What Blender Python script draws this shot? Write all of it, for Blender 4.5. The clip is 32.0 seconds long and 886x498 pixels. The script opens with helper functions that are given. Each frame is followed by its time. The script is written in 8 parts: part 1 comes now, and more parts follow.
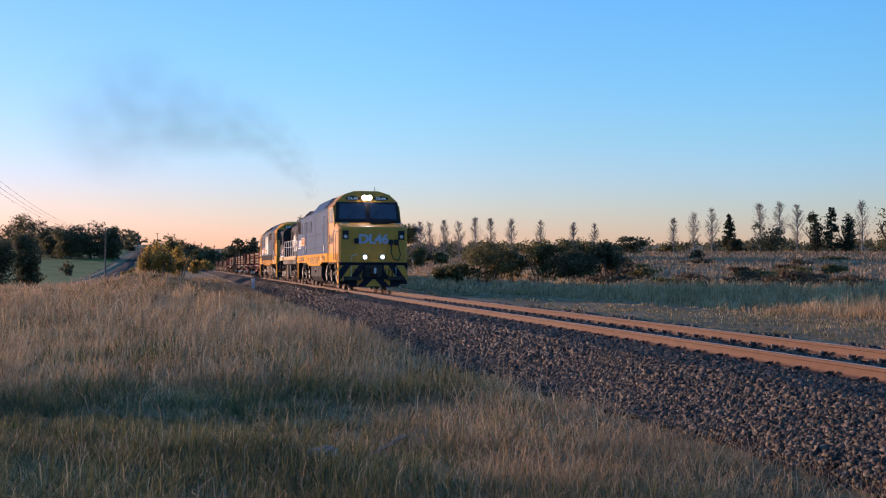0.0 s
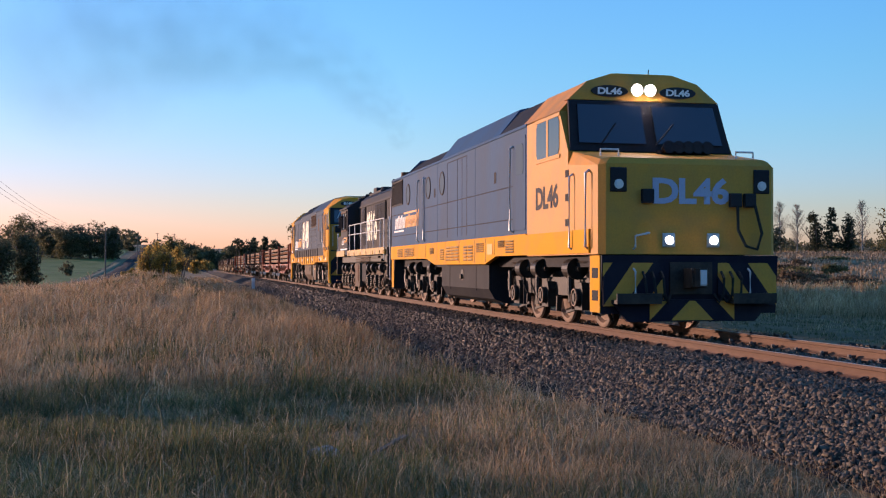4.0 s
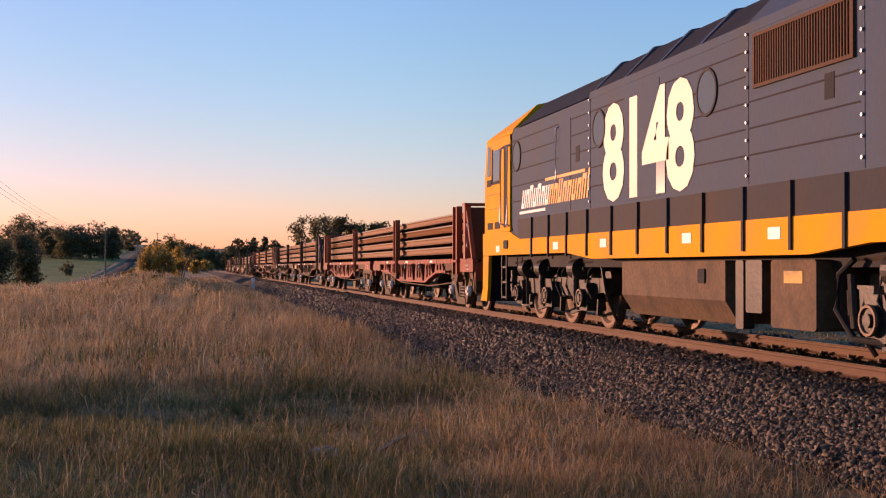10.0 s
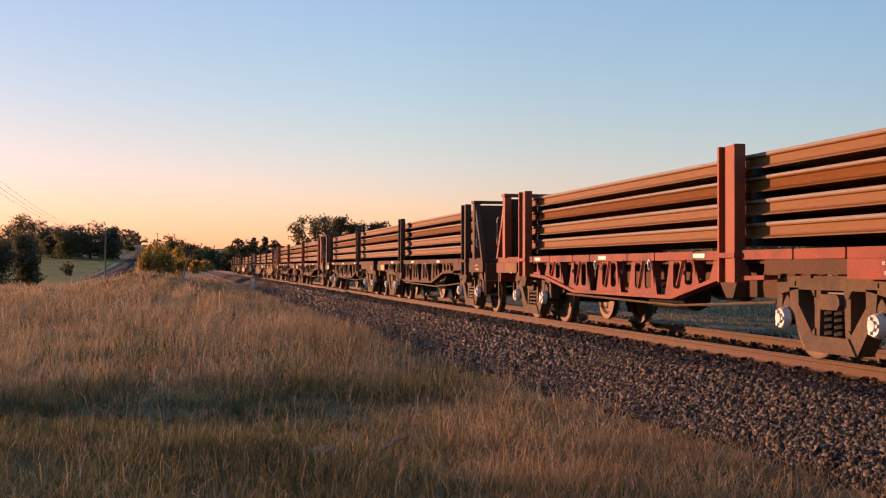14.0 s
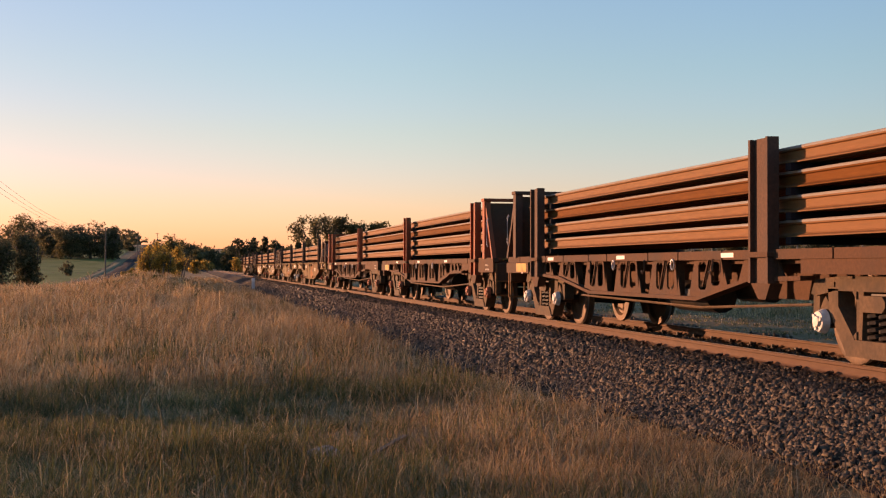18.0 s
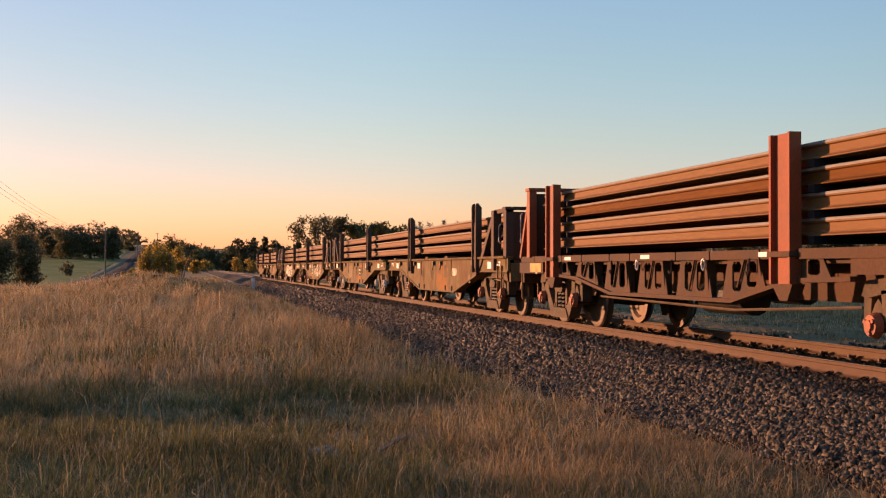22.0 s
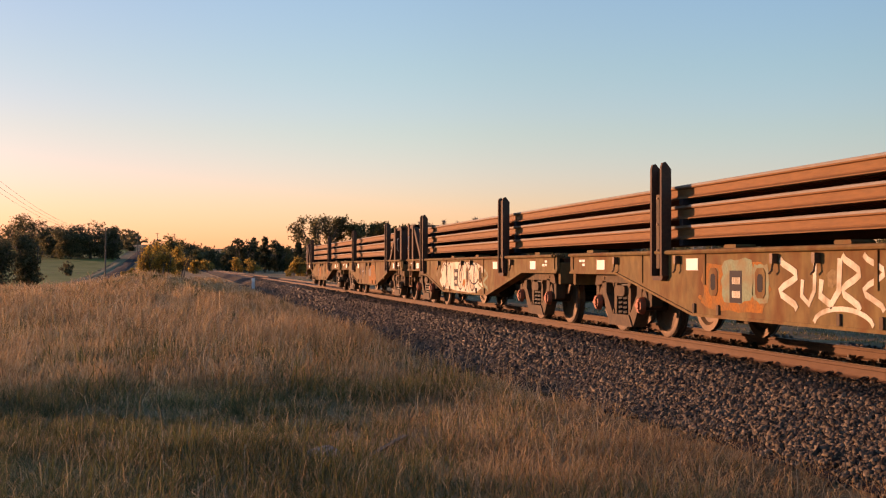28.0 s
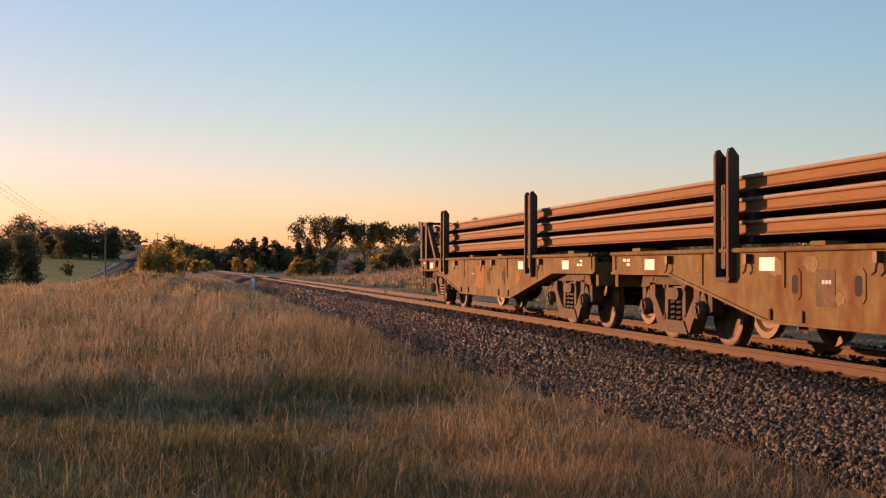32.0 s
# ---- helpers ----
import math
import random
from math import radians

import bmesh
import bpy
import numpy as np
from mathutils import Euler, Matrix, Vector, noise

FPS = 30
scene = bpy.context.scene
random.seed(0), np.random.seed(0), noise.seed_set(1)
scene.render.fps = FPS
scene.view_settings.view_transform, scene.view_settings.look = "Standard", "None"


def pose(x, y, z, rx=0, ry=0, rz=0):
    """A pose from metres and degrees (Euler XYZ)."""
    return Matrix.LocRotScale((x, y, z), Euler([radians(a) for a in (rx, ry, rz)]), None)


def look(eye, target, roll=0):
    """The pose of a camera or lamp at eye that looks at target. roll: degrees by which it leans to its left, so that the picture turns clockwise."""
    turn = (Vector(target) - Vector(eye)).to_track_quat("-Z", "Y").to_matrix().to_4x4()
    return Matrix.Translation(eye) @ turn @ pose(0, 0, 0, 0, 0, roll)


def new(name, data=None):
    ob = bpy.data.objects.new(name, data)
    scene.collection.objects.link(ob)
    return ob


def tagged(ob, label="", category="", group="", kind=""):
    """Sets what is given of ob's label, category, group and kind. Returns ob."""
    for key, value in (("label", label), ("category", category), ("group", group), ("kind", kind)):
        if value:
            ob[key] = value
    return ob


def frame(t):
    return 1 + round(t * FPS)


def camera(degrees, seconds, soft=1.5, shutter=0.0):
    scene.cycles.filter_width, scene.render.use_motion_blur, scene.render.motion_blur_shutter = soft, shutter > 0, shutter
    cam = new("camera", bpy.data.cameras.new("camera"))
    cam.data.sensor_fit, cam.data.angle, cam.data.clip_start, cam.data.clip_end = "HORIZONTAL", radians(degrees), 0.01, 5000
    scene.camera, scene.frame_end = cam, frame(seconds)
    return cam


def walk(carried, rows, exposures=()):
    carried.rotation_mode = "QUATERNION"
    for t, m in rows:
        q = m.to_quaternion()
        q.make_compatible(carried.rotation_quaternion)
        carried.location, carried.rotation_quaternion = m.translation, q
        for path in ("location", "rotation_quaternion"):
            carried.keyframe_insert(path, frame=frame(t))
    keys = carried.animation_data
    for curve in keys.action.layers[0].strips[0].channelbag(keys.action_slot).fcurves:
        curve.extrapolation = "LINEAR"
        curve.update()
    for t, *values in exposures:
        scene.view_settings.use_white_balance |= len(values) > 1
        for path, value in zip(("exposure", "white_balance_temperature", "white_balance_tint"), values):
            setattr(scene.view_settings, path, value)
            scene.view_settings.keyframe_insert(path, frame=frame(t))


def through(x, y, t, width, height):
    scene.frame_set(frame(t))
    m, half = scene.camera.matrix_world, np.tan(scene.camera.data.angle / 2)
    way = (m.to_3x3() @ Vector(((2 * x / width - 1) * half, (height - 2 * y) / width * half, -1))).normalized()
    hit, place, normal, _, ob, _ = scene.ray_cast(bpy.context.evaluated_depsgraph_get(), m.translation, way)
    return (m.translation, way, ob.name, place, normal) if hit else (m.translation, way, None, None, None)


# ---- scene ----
# World: rail top is z = 0, the track runs along y, the train comes towards -y, x is to the right of the track's axis.
EYE = (-7.642, 0.0, 1.012)
YAW, PITCH = radians(12.021), radians(0.877)
AIM = (EYE[0] + math.sin(YAW) * math.cos(PITCH), EYE[1] + math.cos(YAW) * math.cos(PITCH), EYE[2] + math.sin(PITCH))
VIEW = look(EYE, AIM, 0.107)
cam = camera(40.68, 32.0, soft=1.2)
walk(cam, [(0.0, VIEW), (32.0, VIEW)], exposures=[
    (0.0, 2.18, 7000, 31), (3.5, 2.18, 7100, 31), (6.0, 2.18, 7400, 32), (8.0, 2.2, 8600, 46), (10.0, 2.15, 9600, 53), (13.0, 2.22, 11400, 56),
    (17.0, 2.24, 13800, 50), (32.0, 2.23, 14000, 50)])

# ---- light: a low evening sun ahead of the camera, off to the left, shining along the train's near side ----
SUN_EL, SUN_AZ = radians(4.5), radians(-43.0)          # azimuth from +y towards +x
TO_SUN = Vector((math.sin(SUN_AZ) * math.cos(SUN_EL), math.cos(SUN_AZ) * math.cos(SUN_EL), math.sin(SUN_EL)))
world = bpy.data.worlds.new("evening_sky")
scene.world = world
world.use_nodes = True
wn = world.node_tree
sky = wn.nodes.new("ShaderNodeTexSky")
sky.sky_type, sky.sun_disc = "NISHITA", False
sky.sun_elevation, sky.sun_rotation = SUN_EL, SUN_AZ
sky.air_density, sky.dust_density, sky.ozone_density = 1.25, 0.3, 6.3
wn.nodes["Background"].inputs["Strength"].default_value = 0.15


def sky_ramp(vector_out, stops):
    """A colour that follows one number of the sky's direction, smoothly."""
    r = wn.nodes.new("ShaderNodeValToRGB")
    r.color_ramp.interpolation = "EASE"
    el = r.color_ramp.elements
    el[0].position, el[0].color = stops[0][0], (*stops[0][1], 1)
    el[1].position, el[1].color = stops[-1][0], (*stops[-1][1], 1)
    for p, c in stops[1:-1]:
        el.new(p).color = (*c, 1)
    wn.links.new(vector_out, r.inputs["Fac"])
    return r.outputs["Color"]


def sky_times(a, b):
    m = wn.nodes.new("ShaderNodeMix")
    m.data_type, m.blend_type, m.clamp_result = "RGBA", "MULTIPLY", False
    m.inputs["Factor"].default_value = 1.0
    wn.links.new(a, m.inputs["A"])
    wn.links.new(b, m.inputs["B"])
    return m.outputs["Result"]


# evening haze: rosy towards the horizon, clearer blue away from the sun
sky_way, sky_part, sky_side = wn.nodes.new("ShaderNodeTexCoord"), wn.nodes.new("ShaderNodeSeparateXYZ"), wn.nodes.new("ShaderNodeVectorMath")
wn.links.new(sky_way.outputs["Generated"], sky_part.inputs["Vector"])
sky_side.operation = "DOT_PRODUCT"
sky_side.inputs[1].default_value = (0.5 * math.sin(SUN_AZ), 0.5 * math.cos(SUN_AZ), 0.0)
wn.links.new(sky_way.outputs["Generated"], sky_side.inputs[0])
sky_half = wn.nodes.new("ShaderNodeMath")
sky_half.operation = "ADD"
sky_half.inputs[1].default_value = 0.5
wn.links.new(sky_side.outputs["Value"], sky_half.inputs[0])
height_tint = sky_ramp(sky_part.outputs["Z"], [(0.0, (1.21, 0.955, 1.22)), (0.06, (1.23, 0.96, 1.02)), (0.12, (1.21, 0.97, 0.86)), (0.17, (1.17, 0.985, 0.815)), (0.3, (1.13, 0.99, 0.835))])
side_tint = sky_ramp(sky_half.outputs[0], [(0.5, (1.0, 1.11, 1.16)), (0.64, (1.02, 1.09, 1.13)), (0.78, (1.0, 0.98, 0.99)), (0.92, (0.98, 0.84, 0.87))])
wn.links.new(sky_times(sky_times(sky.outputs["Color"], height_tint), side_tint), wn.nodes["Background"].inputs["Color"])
sun = new("sun", bpy.data.lights.new("sun", "SUN"))
sun.data.energy, sun.data.angle, sun.data.color = 1.3, radians(0.6), (1.0, 0.76, 0.58)
sun.matrix_world = Matrix.Translation((-40, 10, 20)) @ TO_SUN.to_track_quat("Z", "Y").to_matrix().to_4x4()


# ---- materials ----
def material(name, colour, rough=0.7, metal=0.0, var=0.12, scale=6.0, bump=0.1, dirt=None, dirt_amount=0.4, island=0.0, dirt_scale=1.3, spec=0.2, stretch=(1, 1, 1)):
    """Base colour with a fine and a coarse variation, stains of a second colour and a fine relief."""
    m = bpy.data.materials.new(name)
    m.use_nodes = True
    nt = m.node_tree
    bsdf = nt.nodes["Principled BSDF"]
    bsdf.inputs["Roughness"].default_value = rough
    bsdf.inputs["Metallic"].default_value = metal
    bsdf.inputs["Specular IOR Level"].default_value = spec
    co = nt.nodes.new("ShaderNodeTexCoord")
    mp = nt.nodes.new("ShaderNodeMapping")
    mp.inputs["Scale"].default_value = stretch
    nt.links.new(co.outputs["Object"], mp.inputs["Vector"])
    fine = nt.nodes.new("ShaderNodeTexNoise")
    fine.inputs["Scale"].default_value, fine.inputs["Detail"].default_value = scale * 5, 6
    coarse = nt.nodes.new("ShaderNodeTexNoise")
    coarse.inputs["Scale"].default_value, coarse.inputs["Detail"].default_value = dirt_scale, 5
    for n in (fine, coarse):
        nt.links.new(mp.outputs["Vector"], n.inputs["Vector"])
    ramp = nt.nodes.new("ShaderNodeMapRange")
    ramp.inputs["From Min"].default_value, ramp.inputs["From Max"].default_value = 0.25, 0.75
    ramp.inputs["To Min"].default_value, ramp.inputs["To Max"].default_value = 1 - var, 1 + var
    nt.links.new(fine.outputs["Fac"], ramp.inputs["Value"])
    hsv = nt.nodes.new("ShaderNodeHueSaturation")
    hsv.inputs["Color"].default_value = (*colour, 1)
    last = ramp.outputs["Result"]
    if island:
        geo = nt.nodes.new("ShaderNodeNewGeometry")
        r2 = nt.nodes.new("ShaderNodeMapRange")
        r2.inputs["To Min"].default_value, r2.inputs["To Max"].default_value = 1 - island, 1 + island
        nt.links.new(geo.outputs["Random Per Island"], r2.inputs["Value"])
        mul = nt.nodes.new("ShaderNodeMath")
        mul.operation = "MULTIPLY"
        nt.links.new(last, mul.inputs[0])
        nt.links.new(r2.outputs["Result"], mul.inputs[1])
        last = mul.outputs[0]
    nt.links.new(last, hsv.inputs["Value"])
    out = hsv.outputs["Color"]
    if dirt:
        cut = nt.nodes.new("ShaderNodeMapRange")
        cut.inputs["From Min"].default_value, cut.inputs["From Max"].default_value = 0.42, 0.72
        cut.inputs["To Max"].default_value = dirt_amount
        nt.links.new(coarse.outputs["Fac"], cut.inputs["Value"])
        mix = nt.nodes.new("ShaderNodeMix")
        mix.data_type = "RGBA"
        mix.inputs["B"].default_value = (*dirt, 1)
        nt.links.new(cut.outputs["Result"], mix.inputs["Factor"])
        nt.links.new(out, mix.inputs["A"])
        out = mix.outputs["Result"]
    nt.links.new(out, bsdf.inputs["Base Color"])
    if bump:
        bp = nt.nodes.new("ShaderNodeBump")
        bp.inputs["Strength"].default_value, bp.inputs["Distance"].default_value = bump, 0.02
        nt.links.new(fine.outputs["Fac"], bp.inputs["Height"])
        nt.links.new(bp.outputs["Normal"], bsdf.inputs["Normal"])
    return m


def glow_material(name, colour, strength):
    m = bpy.data.materials.new(name)
    m.use_nodes = True
    b = m.node_tree.nodes["Principled BSDF"]
    b.inputs["Base Color"].default_value = (*colour, 1)
    b.inputs["Emission Color"].default_value = (*colour, 1)
    b.inputs["Emission Strength"].default_value = strength
    return m


BLUE_GREY = material("blue_grey_paint", (0.050, 0.102, 0.178), 0.52, spec=0.02, var=0.06, scale=3, bump=0.02, dirt=(0.066, 0.088, 0.12), dirt_amount=0.6, dirt_scale=1.1, stretch=(1, 1, 0.35))
DARK_GREY = material("dark_grey_paint", (0.034, 0.035, 0.042), 0.6, spec=0.04, var=0.12, bump=0.04, dirt=(0.055, 0.036, 0.024), dirt_amount=0.75, dirt_scale=1.6, stretch=(1, 1, 0.4))
SLATE = material("slate_grey_paint", (0.056, 0.083, 0.120), 0.55, spec=0.02, var=0.08, bump=0.02, dirt=(0.08, 0.078, 0.075), dirt_amount=0.5, dirt_scale=1.3, stretch=(1, 1, 0.35))
YELLOW = material("yellow_paint", (0.78, 0.31, 0.012), 0.5, spec=0.02, var=0.07, bump=0.02, dirt=(0.36, 0.22, 0.08), dirt_amount=0.45)
NOSE_YELLOW = material("grimy_yellow_paint", (0.60, 0.245, 0.04), 0.5, spec=0.1, var=0.08, bump=0.03, dirt=(0.36, 0.19, 0.06), dirt_amount=0.6, dirt_scale=2.0)
WORN_YELLOW = material("worn_yellow_paint", (0.55, 0.30, 0.06), 0.6, var=0.12, bump=0.05, dirt=(0.12, 0.085, 0.06), dirt_amount=0.8, dirt_scale=3)
PALE_MARK = material("faded_white_lettering", (0.42, 0.34, 0.28), 0.7, var=0.1)
BLUE = material("dark_blue_paint", (0.012, 0.012, 0.022), 0.55, spec=0.05, var=0.1, dirt=(0.05, 0.04, 0.04), dirt_amount=0.5)
LETTER_BLUE = material("pale_blue_lettering", (0.33, 0.36, 0.45), 0.5, var=0.06)
BLACK = material("black_roof_paint", (0.022, 0.022, 0.026), 0.7, spec=0.06, var=0.15, dirt=(0.05, 0.045, 0.04))
GRIME = material("greasy_black_steel", (0.026, 0.022, 0.02), 0.42, spec=0.12, var=0.3, scale=4, bump=0.15, dirt=(0.085, 0.058, 0.038), dirt_amount=0.65, dirt_scale=3)
BOGIE = material("dusty_brown_steel", (0.135, 0.083, 0.05), 0.8, spec=0.15, var=0.25, scale=4, bump=0.15, dirt=(0.05, 0.04, 0.032), dirt_amount=0.7, dirt_scale=3)
WHEEL = material("wheel_steel", (0.14, 0.085, 0.055), 0.6, metal=0.3, var=0.2, bump=0.1, dirt=(0.05, 0.04, 0.035), dirt_amount=0.6, dirt_scale=3)
TREAD = material("polished_tread", (0.55, 0.53, 0.5), 0.28, metal=1.0, var=0.08)
SILVER = material("bright_steel", (0.5, 0.49, 0.48), 0.5, metal=0.3, var=0.06)
WHITE = material("white_paint", (0.78, 0.76, 0.72), 0.5, var=0.05, dirt=(0.5, 0.43, 0.36), dirt_amount=0.4, dirt_scale=3)
CREAM = material("cream_lettering", (0.80, 0.74, 0.55), 0.5, var=0.04, dirt=(0.55, 0.45, 0.3), dirt_amount=0.3)
ORANGE = material("orange_lettering", (0.75, 0.30, 0.04), 0.5, var=0.05)
GLASS = material("dark_cab_glass", (0.02, 0.024, 0.03), 0.06, var=0.0, bump=0.0, spec=0.8)
PORT = material("grey_porthole_glass", (0.062, 0.108, 0.15), 0.55, var=0.05, bump=0.0, spec=0.02)
RUBBER = material("black_rubber", (0.018, 0.018, 0.018), 0.8, var=0.1)
RUST = material("rusted_rail_steel", (0.185, 0.062, 0.014), 0.85, spec=0.12, var=0.22, scale=8, bump=0.12, dirt=(0.13, 0.05, 0.022), dirt_amount=0.7, dirt_scale=1.1, stretch=(1, 0.12, 1))
EDGE_GREY = material("pale_grey_rail_edge", (0.30, 0.275, 0.24), 0.75, spec=0.12, var=0.15, scale=8, bump=0.05, dirt=(0.26, 0.14, 0.07), dirt_amount=0.8, dirt_scale=0.9, stretch=(1, 0.12, 1))
PALE_RUST = material("pale_mill_scale", (0.22, 0.095, 0.035), 0.75, spec=0.2, var=0.2, scale=8, bump=0.1, dirt=(0.24, 0.095, 0.035), dirt_amount=0.9, dirt_scale=0.8, stretch=(1, 0.12, 1))
RED_WAGON = material("faded_red_wagon_paint", (0.29, 0.055, 0.03), 0.72, spec=0.2, var=0.18, bump=0.08, dirt=(0.085, 0.032, 0.022), dirt_amount=0.85, dirt_scale=1.6)
BROWN_WAGON = material("dark_brown_wagon_paint", (0.10, 0.043, 0.022), 0.78, spec=0.15, var=0.2, bump=0.1, dirt=(0.055, 0.036, 0.028), dirt_amount=0.7, dirt_scale=1.5)
GREEN_WAGON = material("faded_olive_wagon_paint", (0.175, 0.112, 0.047), 0.78, spec=0.12, var=0.3, scale=1.6, bump=0.1, dirt=(0.13, 0.043, 0.014), dirt_amount=1.0, dirt_scale=2.6, stretch=(1, 1, 0.6))
POST_RED = material("orange_red_post_paint", (0.33, 0.062, 0.022), 0.65, var=0.15, bump=0.08, dirt=(0.18, 0.05, 0.028), dirt_amount=0.6, dirt_scale=2)
POST_BROWN = material("rusty_brown_post_steel", (0.10, 0.046, 0.028), 0.75, var=0.25, bump=0.12, dirt=(0.06, 0.036, 0.028), dirt_amount=0.7, dirt_scale=2)
CAP_WHITE = material("white_bearing_cap", (0.72, 0.68, 0.62), 0.5, var=0.1, dirt=(0.3, 0.2, 0.13), dirt_amount=0.5, dirt_scale=6)
CAP_RED = material("red_bearing_cap", (0.42, 0.1, 0.05), 0.6, var=0.15, dirt=(0.15, 0.07, 0.04), dirt_amount=0.5, dirt_scale=6)
RAIL_TOP = material("worn_rail_head", (0.34, 0.24, 0.17), 0.55, metal=0.25, var=0.1, stretch=(1, 0.1, 1))
TRACK_RUST = material("rail_side_rust", (0.135, 0.073, 0.045), 0.8, var=0.2, scale=6, bump=0.1, dirt=(0.11, 0.05, 0.03), dirt_amount=0.6, stretch=(1, 0.15, 1))
CLIP = material("dark_rail_clip", (0.045, 0.032, 0.028), 0.7, var=0.2)
SLEEPER = material("concrete_sleeper", (0.22, 0.19, 0.165), 0.9, var=0.2, bump=0.3, dirt=(0.12, 0.085, 0.065), dirt_amount=0.7, dirt_scale=2)
STONE = material("basalt_ballast", (0.092, 0.067, 0.045), 0.65, var=0.3, scale=10, bump=0.3, island=0.85)
# the bed's near-black colour stands for the shade in gaps between stones
BALLAST = material("ballast_bed_gap_shade", (0.011, 0.009, 0.008), 0.95, var=0.6, scale=5, bump=1.0, dirt=(0.05, 0.04, 0.036), dirt_amount=0.6, dirt_scale=8)


# ---- mesh building ----
class Solid:
    """Collects vertices and faces of one part."""

    def __init__(self):
        self.v, self.f, self.smooth = [], [], False

    def add(self, verts, faces):
        n = len(self.v)
        self.v += [tuple(p) for p in verts]
        self.f += [tuple(i + n for i in f) for f in faces]
        return self

    def box(self, x0, x1, y0, y1, z0, z1, c=0.0):
        x0, x1, y0, y1, z0, z1 = min(x0, x1), max(x0, x1), min(y0, y1), max(y0, y1), min(z0, z1), max(z0, z1)
        if c <= 0:
            v = [(x, y, z) for x in (x0, x1) for y in (y0, y1) for z in (z0, z1)]
            return self.add(v, [(0, 1, 3, 2), (4, 6, 7, 5), (0, 4, 5, 1), (2, 3, 7, 6), (0, 2, 6, 4), (1, 5, 7, 3)])
        return self.prism([(y0 + c, z0), (y1 - c, z0), (y1, z0 + c), (y1, z1 - c), (y1 - c, z1), (y0 + c, z1), (y0, z1 - c), (y0, z0 + c)], x0, x1)

    def prism(self, outline, a, b, axis="x"):
        """A flat outline pushed from a to b along an axis. Outline in (y, z) for x, (x, z) for y, (x, y) for z."""
        n = len(outline)
        at = {"x": lambda p, q, s: (s, p, q), "y": lambda p, q, s: (p, s, q), "z": lambda p, q, s: (p, q, s)}[axis]
        v = [at(p, q, a) for p, q in outline] + [at(p, q, b) for p, q in outline]
        f = [tuple(range(n))[::-1], tuple(range(n, 2 * n))] + [(i, (i + 1) % n, n + (i + 1) % n, n + i) for i in range(n)]
        return self.add(v, f)

    def loft(self, rings, caps=True):
        """Rings of equally many points, skinned."""
        n = len(rings[0])
        v = [p for r in rings for p in r]
        f = [(k * n + i, k * n + (i + 1) % n, (k + 1) * n + (i + 1) % n, (k + 1) * n + i) for k in range(len(rings) - 1) for i in range(n)]
        if caps:
            f += [tuple(range(n))[::-1], tuple(range((len(rings) - 1) * n, len(rings) * n))]
        return self.add(v, f)

    def tube(self, path, r, seg=8, r2=None):
        """A round bar along a path of points."""
        path = [Vector(p) for p in path]
        rings = []
        for i, p in enumerate(path):
            d = (path[min(i + 1, len(path) - 1)] - path[max(i - 1, 0)]).normalized()
            q = d.to_track_quat("Z", "Y")
            rr = r if r2 is None else r + (r2 - r) * i / (len(path) - 1)
            rings.append([p + q @ Vector((rr * math.cos(2 * math.pi * k / seg), rr * math.sin(2 * math.pi * k / seg), 0)) for k in range(seg)])
        return self.loft(rings)

    def disc(self, c, r, depth, axis="x", seg=20, r2=None):
        c = Vector(c)
        d = {"x": Vector((depth, 0, 0)), "y": Vector((0, depth, 0)), "z": Vector((0, 0, depth))}[axis]
        return self.tube([c, c + d], r, seg, r2)

    def bar(self, p, q, w, h=None):
        """A square bar from p to q."""
        p, q = Vector(p), Vector(q)
        h = h or w
        t = (q - p).to_track_quat("Z", "Y")
        k = [Vector((a * w / 2, b * h / 2, 0)) for a, b in ((-1, -1), (1, -1), (1, 1), (-1, 1))]
        return self.loft([[p + t @ e for e in k], [q + t @ e for e in k]])

    def mesh(self, name, mat):
        me = bpy.data.meshes.new(name)
        me.from_pydata(self.v, [], self.f)
        b = bmesh.new()
        b.from_mesh(me)
        bmesh.ops.recalc_face_normals(b, faces=b.faces)
        b.to_mesh(me)
        b.free()
        me.materials.append(mat)
        if self.smooth:
            me.shade_smooth()
            me.set_sharp_from_angle(angle=radians(40))
        return me


def part(name, solid, mat, parent, label=""):
    ob = new(name, solid.mesh(name, mat) if isinstance(solid, Solid) else solid)
    ob.parent = parent
    if label:
        ob["label"] = label
    return ob


def shared(name, mesh, parent, at=(0, 0, 0), turn=0.0):
    """One more part on a mesh that other parts use too."""
    ob = new(name, mesh)
    ob.parent = parent
    ob.location = at
    ob.rotation_euler = (0, 0, turn)
    return ob


def thing(name, label, category, group="", at=(0, 0, 0)):
    ob = tagged(new(name), label, category, group)
    ob.location = at
    return ob


def bulk(name, verts, faces, mat, label, category="", kind="stuff", mats=None):
    """One object of very many small pieces from numpy arrays (n, 3) and (m, 3 or 4)."""
    me = bpy.data.meshes.new(name)
    verts, faces = np.asarray(verts, np.float32), np.asarray(faces, np.int32)
    k = faces.shape[1]
    me.vertices.add(len(verts)), me.loops.add(faces.size), me.polygons.add(len(faces))
    me.vertices.foreach_set("co", verts.ravel())
    me.loops.foreach_set("vertex_index", faces.ravel())
    me.polygons.foreach_set("loop_start", np.arange(0, faces.size, k, dtype=np.int32))
    me.update(calc_edges=True)
    me.materials.append(mat)
    return tagged(new(name, me), label, category, "", kind)
# ---- ground ----
def step(a, b, v):
    s = np.clip((v - a) / (b - a), 0, 1)
    return s * s * (3 - 2 * s)


def bell(v, c, w):
    return np.exp(-((v - c) / w) ** 2)


